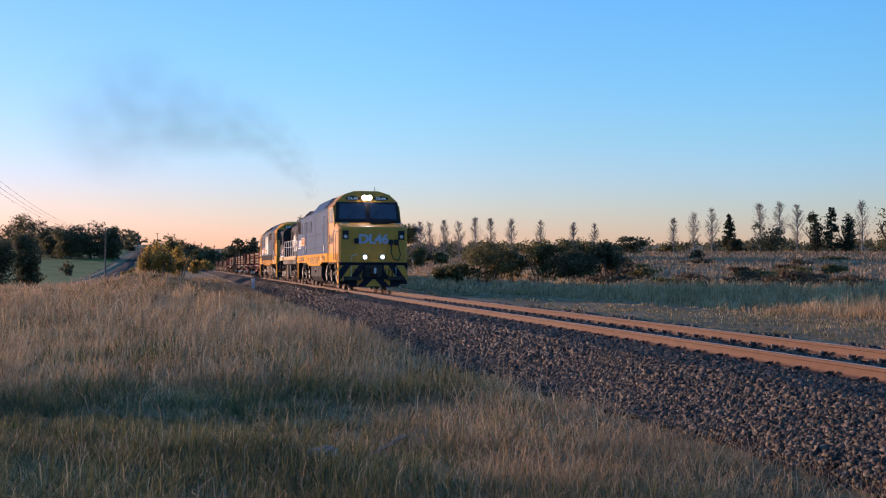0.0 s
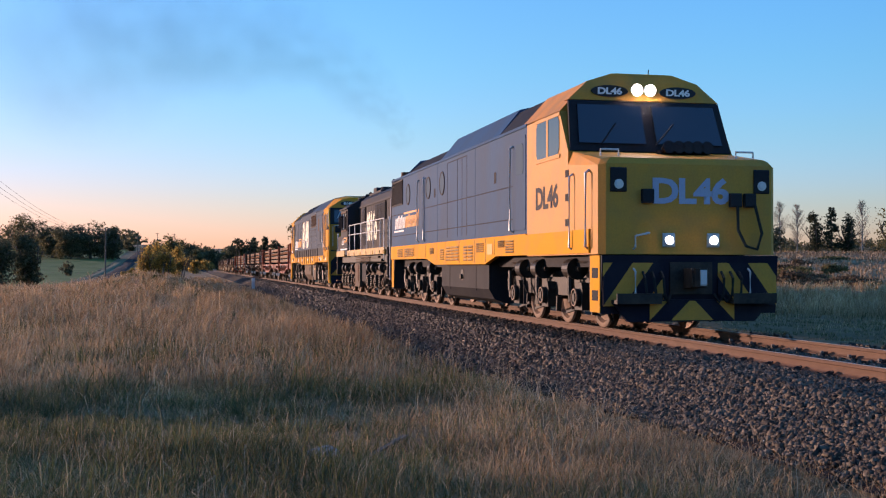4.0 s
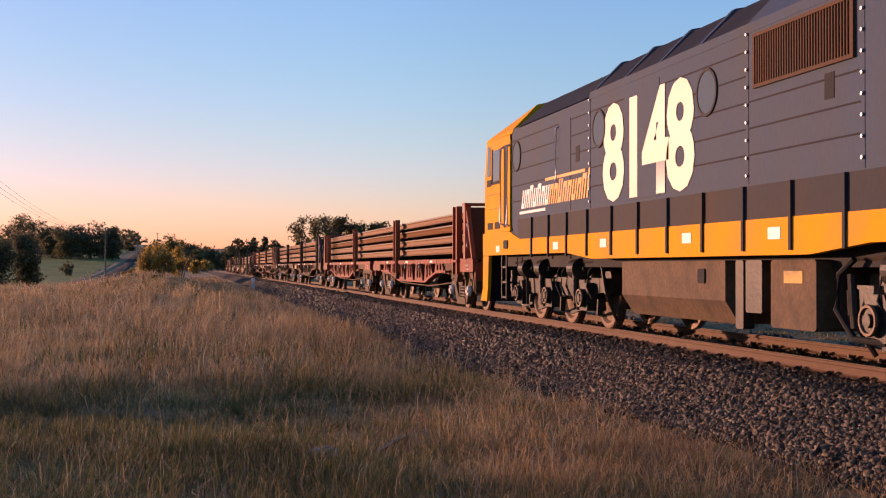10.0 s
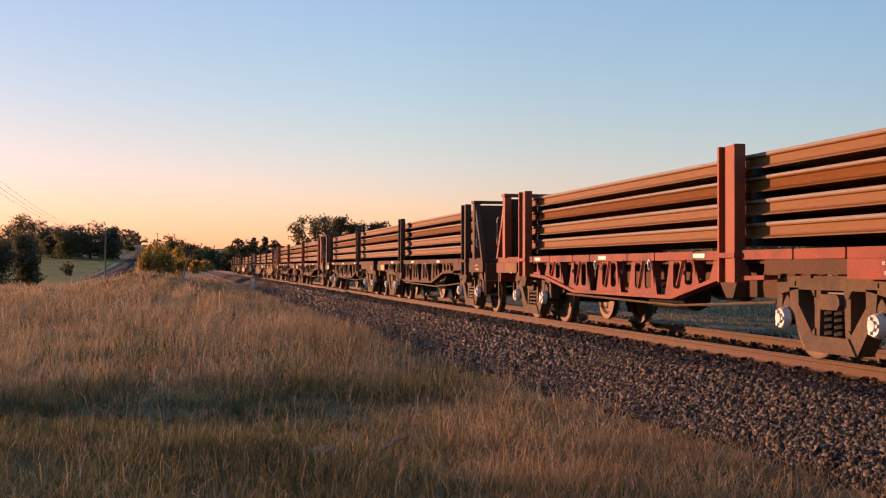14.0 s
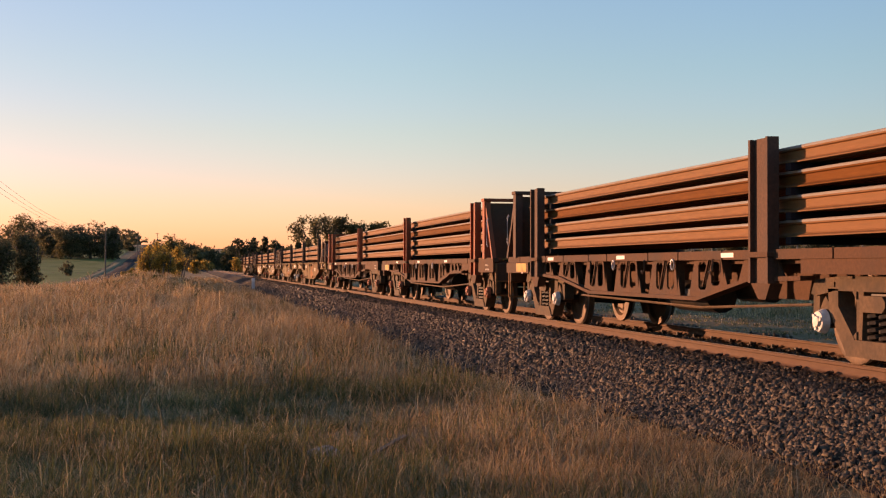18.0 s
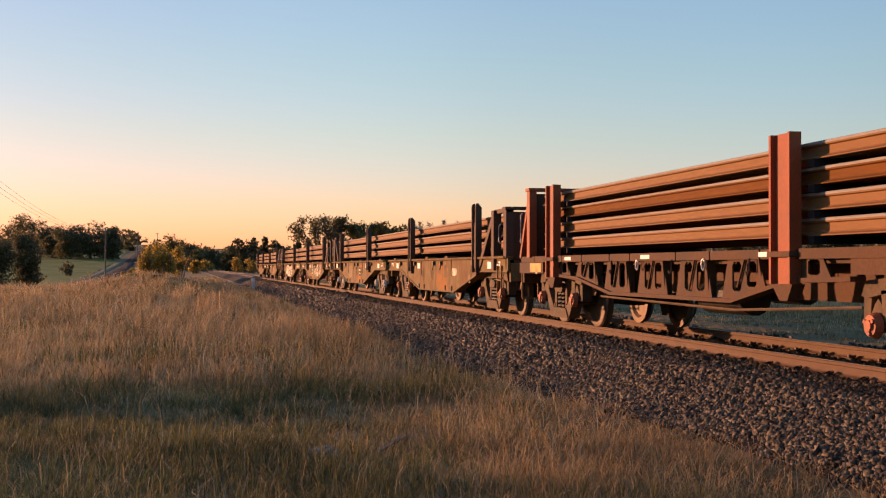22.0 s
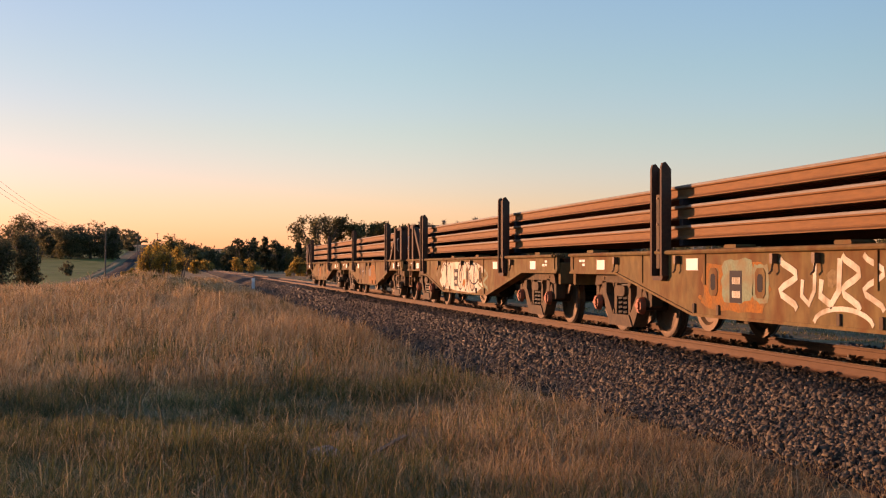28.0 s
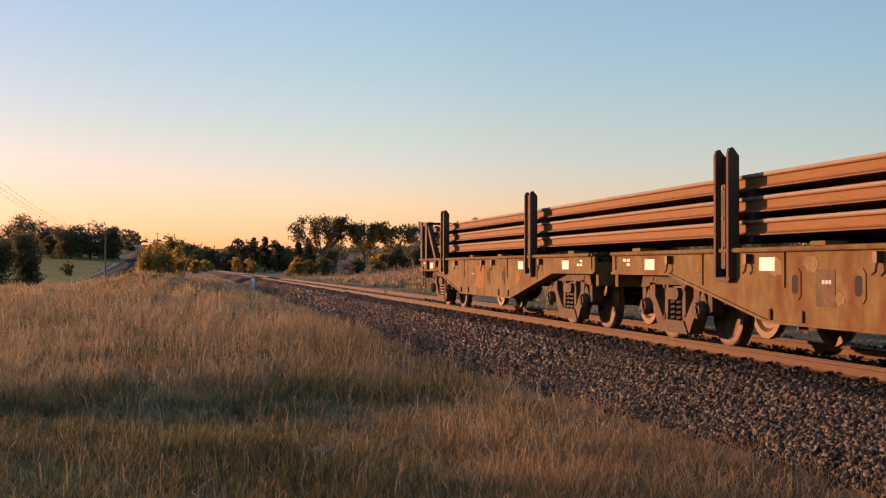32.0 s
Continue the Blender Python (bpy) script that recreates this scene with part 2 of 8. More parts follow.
HILL_Y = [0, 30, 50, 70, 110, 170, 240, 305, 375, 480, 580, 700, 1500]
HILL_Z = [0.0, 0.12, 0.42, 0.25, -0.7, -1.4, -1.8, -0.5, 2.0, 7.1, 11.5, 13.0, 2.0]


def ground_height(x, y):
    """Height of the land: a verge with a low crest beside the line, a hollow and a hill behind it, flat land and a rising paddock across the track."""
    x, y = np.asarray(x, float), np.asarray(y, float)
    near = -0.68 + 0.05 * np.sin(x * 0.9 + 1.3) * np.sin(y * 0.37) + 0.03 * np.sin(x * 2.3 + y * 1.7)
    near = near - 0.10 * bell(y, 13.8, 1.8) * bell(x, -8.4, 3.4)
    prof = np.interp(y, HILL_Y, HILL_Z)
    soft = step(-4.2, -9.0, x) * (1 - step(70, 130, y)) + step(-1, -25, x) * step(70, 130, y)
    left = prof * soft + 1.30 * bell(y, 92, 20) * bell(x, -10.6, 3.4)
    dx = x + 7.6
    r = np.sqrt(dx * dx + y * y) + 1e-6
    right = -0.25 * bell(x, 14, 6) + 5.6 * step(100, 330, r) * step(0.08, 0.30, dx / r) * step(12, 40, x)
    far = 26.0 * step(520, 1700, r)
    land = near + np.where(x < 0, left, right) + far * (1 - 0.55 * step(-5, -60, x))
    land = land + 0.45 * step(1.2, 2.6, x) * (1 - step(50, 110, r))
    bed = np.where(np.abs(x) < 1.75, -0.195, -0.195 - (np.abs(x) - 1.75) * 0.42)
    return np.maximum(land, bed)


def grid_lines(edges):
    out = []
    for a, b, n in edges:
        out += list(np.linspace(a, b, n, endpoint=False))
    return np.array(out + [edges[-1][1]])


def hash_material(name, stops, scale, bump=0.6, rough=0.95, detail=8):
    """Land colour from broad and fine noise through a ramp of colours."""
    m = bpy.data.materials.new(name)
    m.use_nodes = True
    nt = m.node_tree
    b = nt.nodes["Principled BSDF"]
    b.inputs["Roughness"].default_value, b.inputs["Specular IOR Level"].default_value = rough, 0.15
    co = nt.nodes.new("ShaderNodeTexCoord")
    n1, n2 = nt.nodes.new("ShaderNodeTexNoise"), nt.nodes.new("ShaderNodeTexNoise")
    n1.inputs["Scale"].default_value, n1.inputs["Detail"].default_value, n1.inputs["Roughness"].default_value = scale, detail, 0.65
    n2.inputs["Scale"].default_value, n2.inputs["Detail"].default_value = scale * 40, 4
    add = nt.nodes.new("ShaderNodeMath")
    add.operation = "MULTIPLY_ADD"
    add.inputs[1].default_value = 0.35
    ramp = nt.nodes.new("ShaderNodeValToRGB")
    for n in (n1, n2):
        nt.links.new(co.outputs["Object"], n.inputs["Vector"])
    nt.links.new(n2.outputs["Fac"], add.inputs[0])
    sub = nt.nodes.new("ShaderNodeMath")
    sub.operation = "SUBTRACT"
    sub.inputs[1].default_value = 0.175
    nt.links.new(n1.outputs["Fac"], add.inputs[2])
    nt.links.new(add.outputs[0], sub.inputs[0])
    nt.links.new(sub.outputs[0], ramp.inputs["Fac"])
    el = ramp.color_ramp.elements
    el[0].position, el[0].color = stops[0][0], (*stops[0][1], 1)
    el[1].position, el[1].color = stops[-1][0], (*stops[-1][1], 1)
    for p, c in stops[1:-1]:
        e = el.new(p)
        e.color = (*c, 1)
    nt.links.new(ramp.outputs["Color"], b.inputs["Base Color"])
    bp = nt.nodes.new("ShaderNodeBump")
    bp.inputs["Strength"].default_value, bp.inputs["Distance"].default_value = bump, 0.1
    nt.links.new(n2.outputs["Fac"], bp.inputs["Height"])
    nt.links.new(bp.outputs["Normal"], b.inputs["Normal"])
    return m


LAND = hash_material("dry_grassland", [(0.3, (0.14, 0.085, 0.04)), (0.45, (0.23, 0.14, 0.066)), (0.6, (0.33, 0.20, 0.10)), (0.75, (0.24, 0.155, 0.07))], 0.09)
PADDOCK = hash_material("green_pasture", [(0.3, (0.10, 0.15, 0.034)), (0.5, (0.15, 0.195, 0.048)), (0.7, (0.21, 0.215, 0.07))], 0.08)
ASPHALT = hash_material("worn_asphalt", [(0.3, (0.02, 0.019, 0.018)), (0.7, (0.034, 0.031, 0.029))], 0.6, bump=0.2)
GRAVEL_ROAD = hash_material("pale_gravel_verge", [(0.3, (0.16, 0.135, 0.065)), (0.7, (0.25, 0.205, 0.11))], 0.4, bump=0.2)


def sheet(name, xs, ys, lift, mat, label, category, keep=None):
    """A height sheet over grid lines, lying on the land."""
    gx, gy = np.meshgrid(xs, ys, indexing="ij")
    gz = ground_height(gx, gy) + lift
    n, m = gx.shape
    v = np.stack([gx, gy, gz], -1).reshape(-1, 3)
    i = np.arange(n * m).reshape(n, m)
    f = np.stack([i[:-1, :-1], i[1:, :-1], i[1:, 1:], i[:-1, 1:]], -1).reshape(-1, 4)
    if keep is not None:
        c = v[f].mean(1)
        f = f[keep(c[:, 0], c[:, 1])]
    ob = bulk(name, v, f, mat, label, category, "structure")
    ob.data.shade_smooth()
    return ob


ground = sheet("ground", grid_lines([(-3000, -400, 14), (-400, -100, 30), (-100, -20, 40), (-20, -4, 48), (-4, 4, 40), (4, 40, 48), (40, 140, 40), (140, 500, 24), (500, 3000, 14)]),
               grid_lines([(-1500, -100, 8), (-100, -10, 12), (-10, 40, 100), (40, 140, 80), (140, 700, 70), (700, 3500, 20)]),
               0.0, LAND, "rolling dry grassland under evening light", "ground")


def ribbon(name, centre, width, lift, mat, label, category):
    """A strip along a smooth line of (x, y), laid on the land."""
    pts = []
    for i in range(len(centre) - 1):
        p0, p1, p2, p3 = (Vector(centre[max(0, min(len(centre) - 1, k))]) for k in (i - 1, i, i + 1, i + 2))
        for s in np.linspace(0, 1, 10, endpoint=False):
            pts.append(0.5 * ((2 * p1) + (p2 - p0) * s + (2 * p0 - 5 * p1 + 4 * p2 - p3) * s * s + (3 * p1 - p0 - 3 * p2 + p3) * s ** 3))
    pts.append(Vector(centre[-1]))
    v, f = [], []
    for i, p in enumerate(pts):
        d = (pts[min(i + 1, len(pts) - 1)] - pts[max(0, i - 1)]).normalized()
        nrm = Vector((-d.y, d.x))
        for k in range(5):
            q = p + nrm * width * (k / 4 - 0.5)
            v.append((q.x, q.y, float(ground_height(q.x, q.y)) + lift * (1 if 0 < k < 4 else 0.2)))
        if i:
            a = (i - 1) * 5
            f += [(a + k, a + k + 1, a + k + 6, a + k + 5) for k in range(4)]
    return bulk(name, v, f, mat, label, category, "structure")


ROAD_LINE = [(-27.5, -60), (-26.5, 60), (-26, 180), (-26, 300), (-26, 420), (-26, 540), (-26, 640)]
road = ribbon("road", ROAD_LINE, 3.8, 0.14, ASPHALT, "asphalt country road climbing a hill", "road")
verge = ribbon("gravel_verge", [(-34.0, 190), (-31.5, 250), (-29.9, 330), (-29.2, 420)], 2.2, 0.12, GRAVEL_ROAD, "pale gravel strip beside the country road", "verge")
sheet("paddock", grid_lines([(-120, -31.5, 70)]), grid_lines([(150, 520, 80)]), 0.06, PADDOCK, "green grazed paddock on the hillside", "paddock")

# ---- track ----
RAIL_OUTLINE = [(-0.065, -0.155), (0.065, -0.155), (0.065, -0.145), (0.02, -0.128), (0.009, -0.115), (0.009, -0.045), (0.035, -0.036), (0.036, -0.008), (0.027, 0.0),
                (-0.027, 0.0), (-0.036, -0.008), (-0.035, -0.036), (-0.009, -0.045), (-0.009, -0.115), (-0.02, -0.128), (-0.065, -0.145)]
track = tagged(new("railway_track"), "single railway track of rusty rails on sleepers and ballast", "railway track")
for side in (-1, 1):
    rail = part("running_rail", Solid().prism([(x + side * 0.7525, z) for x, z in RAIL_OUTLINE], -40, 480, "y"), TRACK_RUST, track, "rail with rusty web and worn shiny head")
    part("rail_head", Solid().prism([(side * 0.7525 - 0.026, -0.002), (side * 0.7525 + 0.026, -0.002), (side * 0.7525 + 0.022, 0.003), (side * 0.7525 - 0.022, 0.003)], -40, 480, "y"), RAIL_TOP, rail, "worn brownish running surface")



# sleepers with their clips: the near ones one by one, the far ones joined
sleeper_mesh = Solid().prism([(-0.125, -0.30), (0.125, -0.30), (0.105, -0.162), (-0.105, -0.162)], -1.26, 1.26).mesh("sleeper", SLEEPER)
clip_mesh = Solid().box(-0.04, 0.06, -0.055, 0.055, -0.165, -0.135, 0.012).tube([(0.05, -0.04, -0.14), (-0.02, -0.04, -0.115), (-0.04, 0.0, -0.11), (-0.02, 0.04, -0.115), (0.05, 0.04, -0.14)], 0.012, 5).mesh("rail_clip", CLIP)
insulator_mesh = Solid().box(-0.02, 0.02, -0.02, 0.02, -0.13, -0.095, 0.006).mesh("rail_insulator", SLEEPER)
far_sleepers = Solid()
for y in np.arange(-6.0, 420.0, 0.685):
    if 3 < y < 60:
        shared("sleeper", sleeper_mesh, track, (0, float(y), 0))
        for x, turn in ((-0.7525 - 0.09, math.pi), (0.7525 - 0.09, math.pi), (-0.7525 + 0.09, 0.0), (0.7525 + 0.09, 0.0)):
            if y < 42:
                shared("rail_clip", clip_mesh, track, (x, float(y), 0), turn)
        if y < 42:
            shared("rail_insulator", insulator_mesh, track, (0.7525 - 0.12, float(y) + 0.02, 0.0))
    else:
        far_sleepers.prism([(-0.125 + y, -0.30), (0.125 + y, -0.30), (0.105 + y, -0.162), (-0.105 + y, -0.162)], -1.26, 1.26)
        for x in (-0.855, 0.66):
            far_sleepers.box(x - 0.06, x + 0.05, y - 0.07, y + 0.07, -0.162, -0.11)
part("distant_sleeper", far_sleepers, SLEEPER, track)["kind"] = "stuff"


def bed_sheet(name, x0, x1, mat, label):
    """The ballast as a skin over the formation."""
    return sheet(name, grid_lines([(x0, x1, 26)]), grid_lines([(-30, 60, 120), (60, 200, 70), (200, 800, 60)]), 0.015, mat, label, "ballast")


bed_sheet("ballast", -2.8, 2.75, BALLAST, "ballast bed under the track, near-black as the shade between stones")


def toe(y):
    """The uneven edge between the growth of the verge and the ballast."""
    return np.interp(y, [7, 9.6, 13, 19, 30, 60], [-2.45, -2.6, -2.78, -3.12, -3.08, -3.0]) - 0.07 * np.sin(y * 1.7) - 0.06 * np.sin(y * 4.1 + 1.0) - 0.04 * np.sin(y * 9.3)


def stones(rng, n, x0, x1, y0, y1, size, power=1.0):
    """Broken stones lying on the bed: each a distorted block."""
    y = y0 + (y1 - y0) * rng.random(n) ** power
    x = x0 + (x1 - x0) * rng.random(n)
    keep = (np.abs(np.abs(x) - 0.7525) > 0.10) & (x > toe(y) - 0.10 * np.abs(rng.normal(size=n)))
    x, y = x[keep], y[keep]
    n = len(x)
    z = ground_height(x, y) + 0.015 + rng.random(n) * 0.012
    s = size * (0.6 + 0.8 * rng.random((n, 1, 1))) * (0.7 + 0.6 * rng.random((n, 1, 3)))
    cube = np.array([(a, b, c) for a in (-1, 1) for b in (-1, 1) for c in (-1, 1)], float)[None]
    v = cube * s * (0.45 + 1.0 * rng.random((n, 8, 1))) * 0.5
    q = rng.normal(size=(n, 4))
    q /= np.linalg.norm(q, axis=1, keepdims=True)
    w, a, b, c = q.T
    R = np.stack([1 - 2 * (b * b + c * c), 2 * (a * b - w * c), 2 * (a * c + w * b), 2 * (a * b + w * c), 1 - 2 * (a * a + c * c), 2 * (b * c - w * a), 2 * (a * c - w * b), 2 * (b * c + w * a), 1 - 2 * (a * a + b * b)], 1).reshape(n, 3, 3)
    v = np.einsum("nij,nkj->nki", R, v) + np.stack([x, y, z], 1)[:, None]
    f = np.array([(0, 1, 3), (0, 3, 2), (4, 6, 7), (4, 7, 5), (0, 4, 5), (0, 5, 1), (2, 3, 7), (2, 7, 6), (0, 2, 6), (0, 6, 4), (1, 5, 7), (1, 7, 3)])
    return v.reshape(-1, 3), (f[None] + 8 * np.arange(n)[:, None, None]).reshape(-1, 3)


rng = np.random.default_rng(5)
sv, sf = [], []
for args in ((62000, -3.2, -0.85, 5.5, 17, 0.036), (40000, -3.4, -0.85, 17, 44, 0.047), (20000, -3.4, -0.85, 44, 110, 0.085), (9000, -0.66, 2.6, 6, 40, 0.055), (900, -3.0, -1.2, 6, 40, 0.06)):
    v, f = stones(rng, *args)
    sf.append(f + sum(len(a) for a in sv))
    sv.append(v)
bulk("ballast_stones", np.concatenate(sv), np.concatenate(sf), STONE, "loose broken basalt ballast stones along the track", "ballast")
# ---- rolling stock: shared pieces ----
KEPT = {}


def kept(key, mat, make):
    """A mesh built once for each key and material."""
    k = (key, mat.name)
    if k not in KEPT:
        KEPT[k] = make().mesh(key, mat)
    return KEPT[k]


def mirrored(s):
    """The same piece on the other side of the track's axis."""
    t = Solid()
    t.v, t.f, t.smooth = [(-x, y, z) for x, y, z in s.v], list(s.f), s.smooth
    return t


def wheel_solid(r):
    s = Solid()
    s.smooth = True
    prof = [(0.07, 0.0), (0.07, 0.10), (0.045, 0.13), (0.02, r - 0.13), (0.065, r - 0.08), (0.065, r - 0.012), (0.06, r), (-0.05, r + 0.005), (-0.052, r + 0.027), (-0.075, r + 0.027), (-0.075, r - 0.07), (-0.03, r - 0.12), (-0.03, 0.12), (-0.07, 0.09), (-0.07, 0.0)]
    n = 28
    return s.loft([[(x, q * math.cos(2 * math.pi * k / n), q * math.sin(2 * math.pi * k / n)) for x, q in prof] for k in range(n + 1)], caps=False)


def tread_solid(r):
    s = Solid()
    s.smooth = True
    n = 28
    prof = [(-0.05, r + 0.003), (0.05, r + 0.0015), (0.05, r - 0.01), (-0.05, r - 0.01)]
    return s.loft([[(x, q * math.cos(2 * math.pi * k / n), q * math.sin(2 * math.pi * k / n)) for x, q in prof] for k in range(n + 1)], caps=False)


def axle_solid(reach):
    s = Solid()
    s.smooth = True
    s.tube([(-reach, 0, 0), (-0.85, 0, 0), (-0.84, 0, 0), (0.84, 0, 0), (0.85, 0, 0), (reach, 0, 0)], 0.075, 12)
    return s


def cap_solid(r, bolts=3):
    """A bearing's end cap with its bolts, facing -x."""
    s = Solid()
    s.tube([(0.0, 0, 0), (-0.05, 0, 0), (-0.075, 0, 0)], r, 16, r * 0.8)
    s.tube([(-0.07, 0, 0), (-0.10, 0, 0)], r * 0.42, 10)
    for k in range(bolts):
        a = 2 * math.pi * k / bolts
        s.tube([(-0.06, r * 0.6 * math.cos(a), r * 0.6 * math.sin(a)), (-0.095, r * 0.6 * math.cos(a), r * 0.6 * math.sin(a))], 0.022, 6)
    return s


WHEELSETS = []


def wheelset(vehicle, y, r, reach, cap_mat, cap_r=0.105):
    ax = shared("wheelset", kept("axle_%.2f" % reach, GRIME, lambda: axle_solid(reach)), vehicle, (0, y, r))
    for side in (-1, 1):
        w = shared("wheel", kept("wheel_%.2f" % r, WHEEL, lambda: wheel_solid(r)), ax, (side * 0.745, 0, 0), 0.0 if side > 0 else math.pi)
        shared("tyre_tread", kept("tread_%.2f" % r, TREAD, lambda: tread_solid(r)), ax, (side * 0.745, 0, 0), 0.0 if side > 0 else math.pi)
        shared("bearing_cap", kept("cap_%.2f" % cap_r, cap_mat, lambda: cap_solid(cap_r)), ax, (side * (reach - 0.02), 0, 0), 0.0 if side < 0 else math.pi)
    WHEELSETS.append((ax, y, r))
    return ax


def coil(s, x, y, z0, z1, r, turns, wire):
    pts = [(x + r * math.cos(2 * math.pi * k / 8), y + r * math.sin(2 * math.pi * k / 8), z0 + (z1 - z0) * k / (8 * turns)) for k in range(8 * turns + 1)]
    return s.tube(pts, wire, 5)


def side_frame_solid():
    """A cast V-shaped bogie side frame with its two windows and spring pocket, on the -x side."""
    s = Solid()
    a, b = -1.17, -0.98
    s.prism([(-1.20, 0.74), (-1.12, 0.89), (-0.62, 0.93), (0.62, 0.93), (1.12, 0.89), (1.20, 0.74), (1.10, 0.72), (0.72, 0.78), (-0.72, 0.78), (-1.10, 0.72)], a, b)
    for k in (-1, 1):
        def q(p):
            return [(k * y, z) for y, z in p] if k > 0 else [(k * y, z) for y, z in p][::-1]
        s.prism(q([(1.05, 0.76), (1.18, 0.78), (1.19, 0.46), (1.09, 0.43), (1.06, 0.60)]), a + 0.02, b)
        s.prism(q([(0.66, 0.80), (0.86, 0.80), (0.83, 0.56), (0.50, 0.13), (0.30, 0.13), (0.34, 0.28), (0.66, 0.62)]), a, b)
        s.prism(q([(0.22, 0.80), (0.35, 0.80), (0.35, 0.26), (0.26, 0.24)]), a + 0.02, b)
        s.prism(q([(0.33, 0.80), (0.33, 0.70), (0.40, 0.78), (0.68, 0.78), (0.68, 0.80)]), a + 0.005, b)
        s.prism(q([(0.33, 0.27), (0.33, 0.38), (0.44, 0.29)]), a + 0.005, b)
        s.box(a - 0.012, a, k * 0.8 - 0.08, k * 0.8 + 0.08, 0.82, 0.87)
        s.prism(q([(0.36, 0.905), (0.6, 0.905), (0.6, 0.93), (0.36, 0.93)]), a - 0.02, a)
    s.prism([(-0.50, 0.13), (0.50, 0.13), (0.36, 0.30), (-0.36, 0.30)], a - 0.02, b + 0.02)
    return s


def adapter_solid():
    """A bearing adapter and shield above the axle's end."""
    s = Solid()
    s.prism([(-0.10, 0.44), (0.10, 0.44), (0.13, 0.55), (0.06, 0.66), (0.0, 0.72), (-0.06, 0.66), (-0.13, 0.55)], -1.16, -1.04)
    return s


def spring_solid():
    s = Solid()
    coil(s, 0, 0, 0.30, 0.58, 0.08, 4, 0.028)
    return s


def bogie(vehicle, y, cap_mat, frame_mat, r=0.46):
    """A three-piece freight bogie under a wagon: part bogie with side frames, springs and brake gear; the wheelsets turn."""
    bolster = shared("bogie", kept("bolster", GRIME, lambda: Solid().box(-1.1, 1.1, -0.2, 0.2, 0.58, 0.76, 0.03).box(-0.4, 0.4, -0.3, 0.3, 0.7, 0.9, 0.04).box(-0.12, 0.12, -0.8, 0.8, 0.36, 0.46, 0.02)
                                           .box(-0.95, 0.95, -0.62, -0.5, 0.38, 0.5, 0.02).box(-0.95, 0.95, 0.5, 0.62, 0.38, 0.5, 0.02)), vehicle, (0, y, 0))
    for side in (-1, 1):
        turn = 0.0 if side < 0 else math.pi
        shared("side_frame", kept("side_frame", frame_mat, side_frame_solid), bolster, (0, 0, 0), turn)
        for k in (-1, 1):
            shared("coil_spring", kept("coil_spring", GRIME, spring_solid), bolster, (side * 1.07, k * 0.10, 0))
            shared("bearing_adapter", kept("adapter", frame_mat, adapter_solid), bolster, (0, k * 0.92, 0), turn)
        shared("bolster_end", kept("bolster_end", frame_mat, lambda: Solid().box(-1.2, -1.0, -0.22, 0.22, 0.58, 0.74, 0.05).bar((-1.18, -0.16, 0.72), (-1.18, 0.12, 0.60), 0.03)), bolster, (0, 0, 0), turn)
    for k in (-1, 1):
        wheelset(vehicle, y + k * 0.92, r, 1.20, cap_mat, 0.13)
    return bolster


def coupler(vehicle, y, way):
    """A knuckle coupler on a headstock; way: +1 to the rear, -1 to the front."""
    s = Solid().box(-0.09, 0.09, y, y + way * 0.28, 0.78, 0.98, 0.02).box(-0.17, 0.13, y + way * 0.26, y + way * 0.42, 0.74, 1.02, 0.04)
    c = part("coupler", s, GRIME, vehicle, "rusty knuckle coupler")
    part("brake_hose", Solid().tube([(0.35, y, 0.85), (0.36, y + way * 0.15, 0.7), (0.3, y + way * 0.3, 0.5), (0.2, y + way * 0.38, 0.55)], 0.025, 6), RUBBER, c)
    return c


def marks(vehicle, y, z, rows, x=-1.372, w=0.16, h=0.06, mat=None):
    """Small painted plates that cannot be read: plain bars."""
    for i, n in enumerate(rows):
        for k in range(n):
            part("painted_mark", Solid().box(x - 0.003, x, y + k * w * 1.3, y + k * w * 1.3 + w, z - i * h * 1.6, z - i * h * 1.6 + h), mat or WHITE, vehicle, "small painted marking")


def channel(p, x0, x1, z0, z1, half=0.23, lip=0.045, web=0.085):
    """An upright channel with its open side outwards: two flanges and a web between them."""
    return Solid().prism([(x0, p - half), (x0, p - half + lip), (x1 - web, p - half + lip), (x1 - web, p + half - lip), (x0, p + half - lip), (x0, p + half), (x1, p + half), (x1, p - half)], z0, z1, "z")


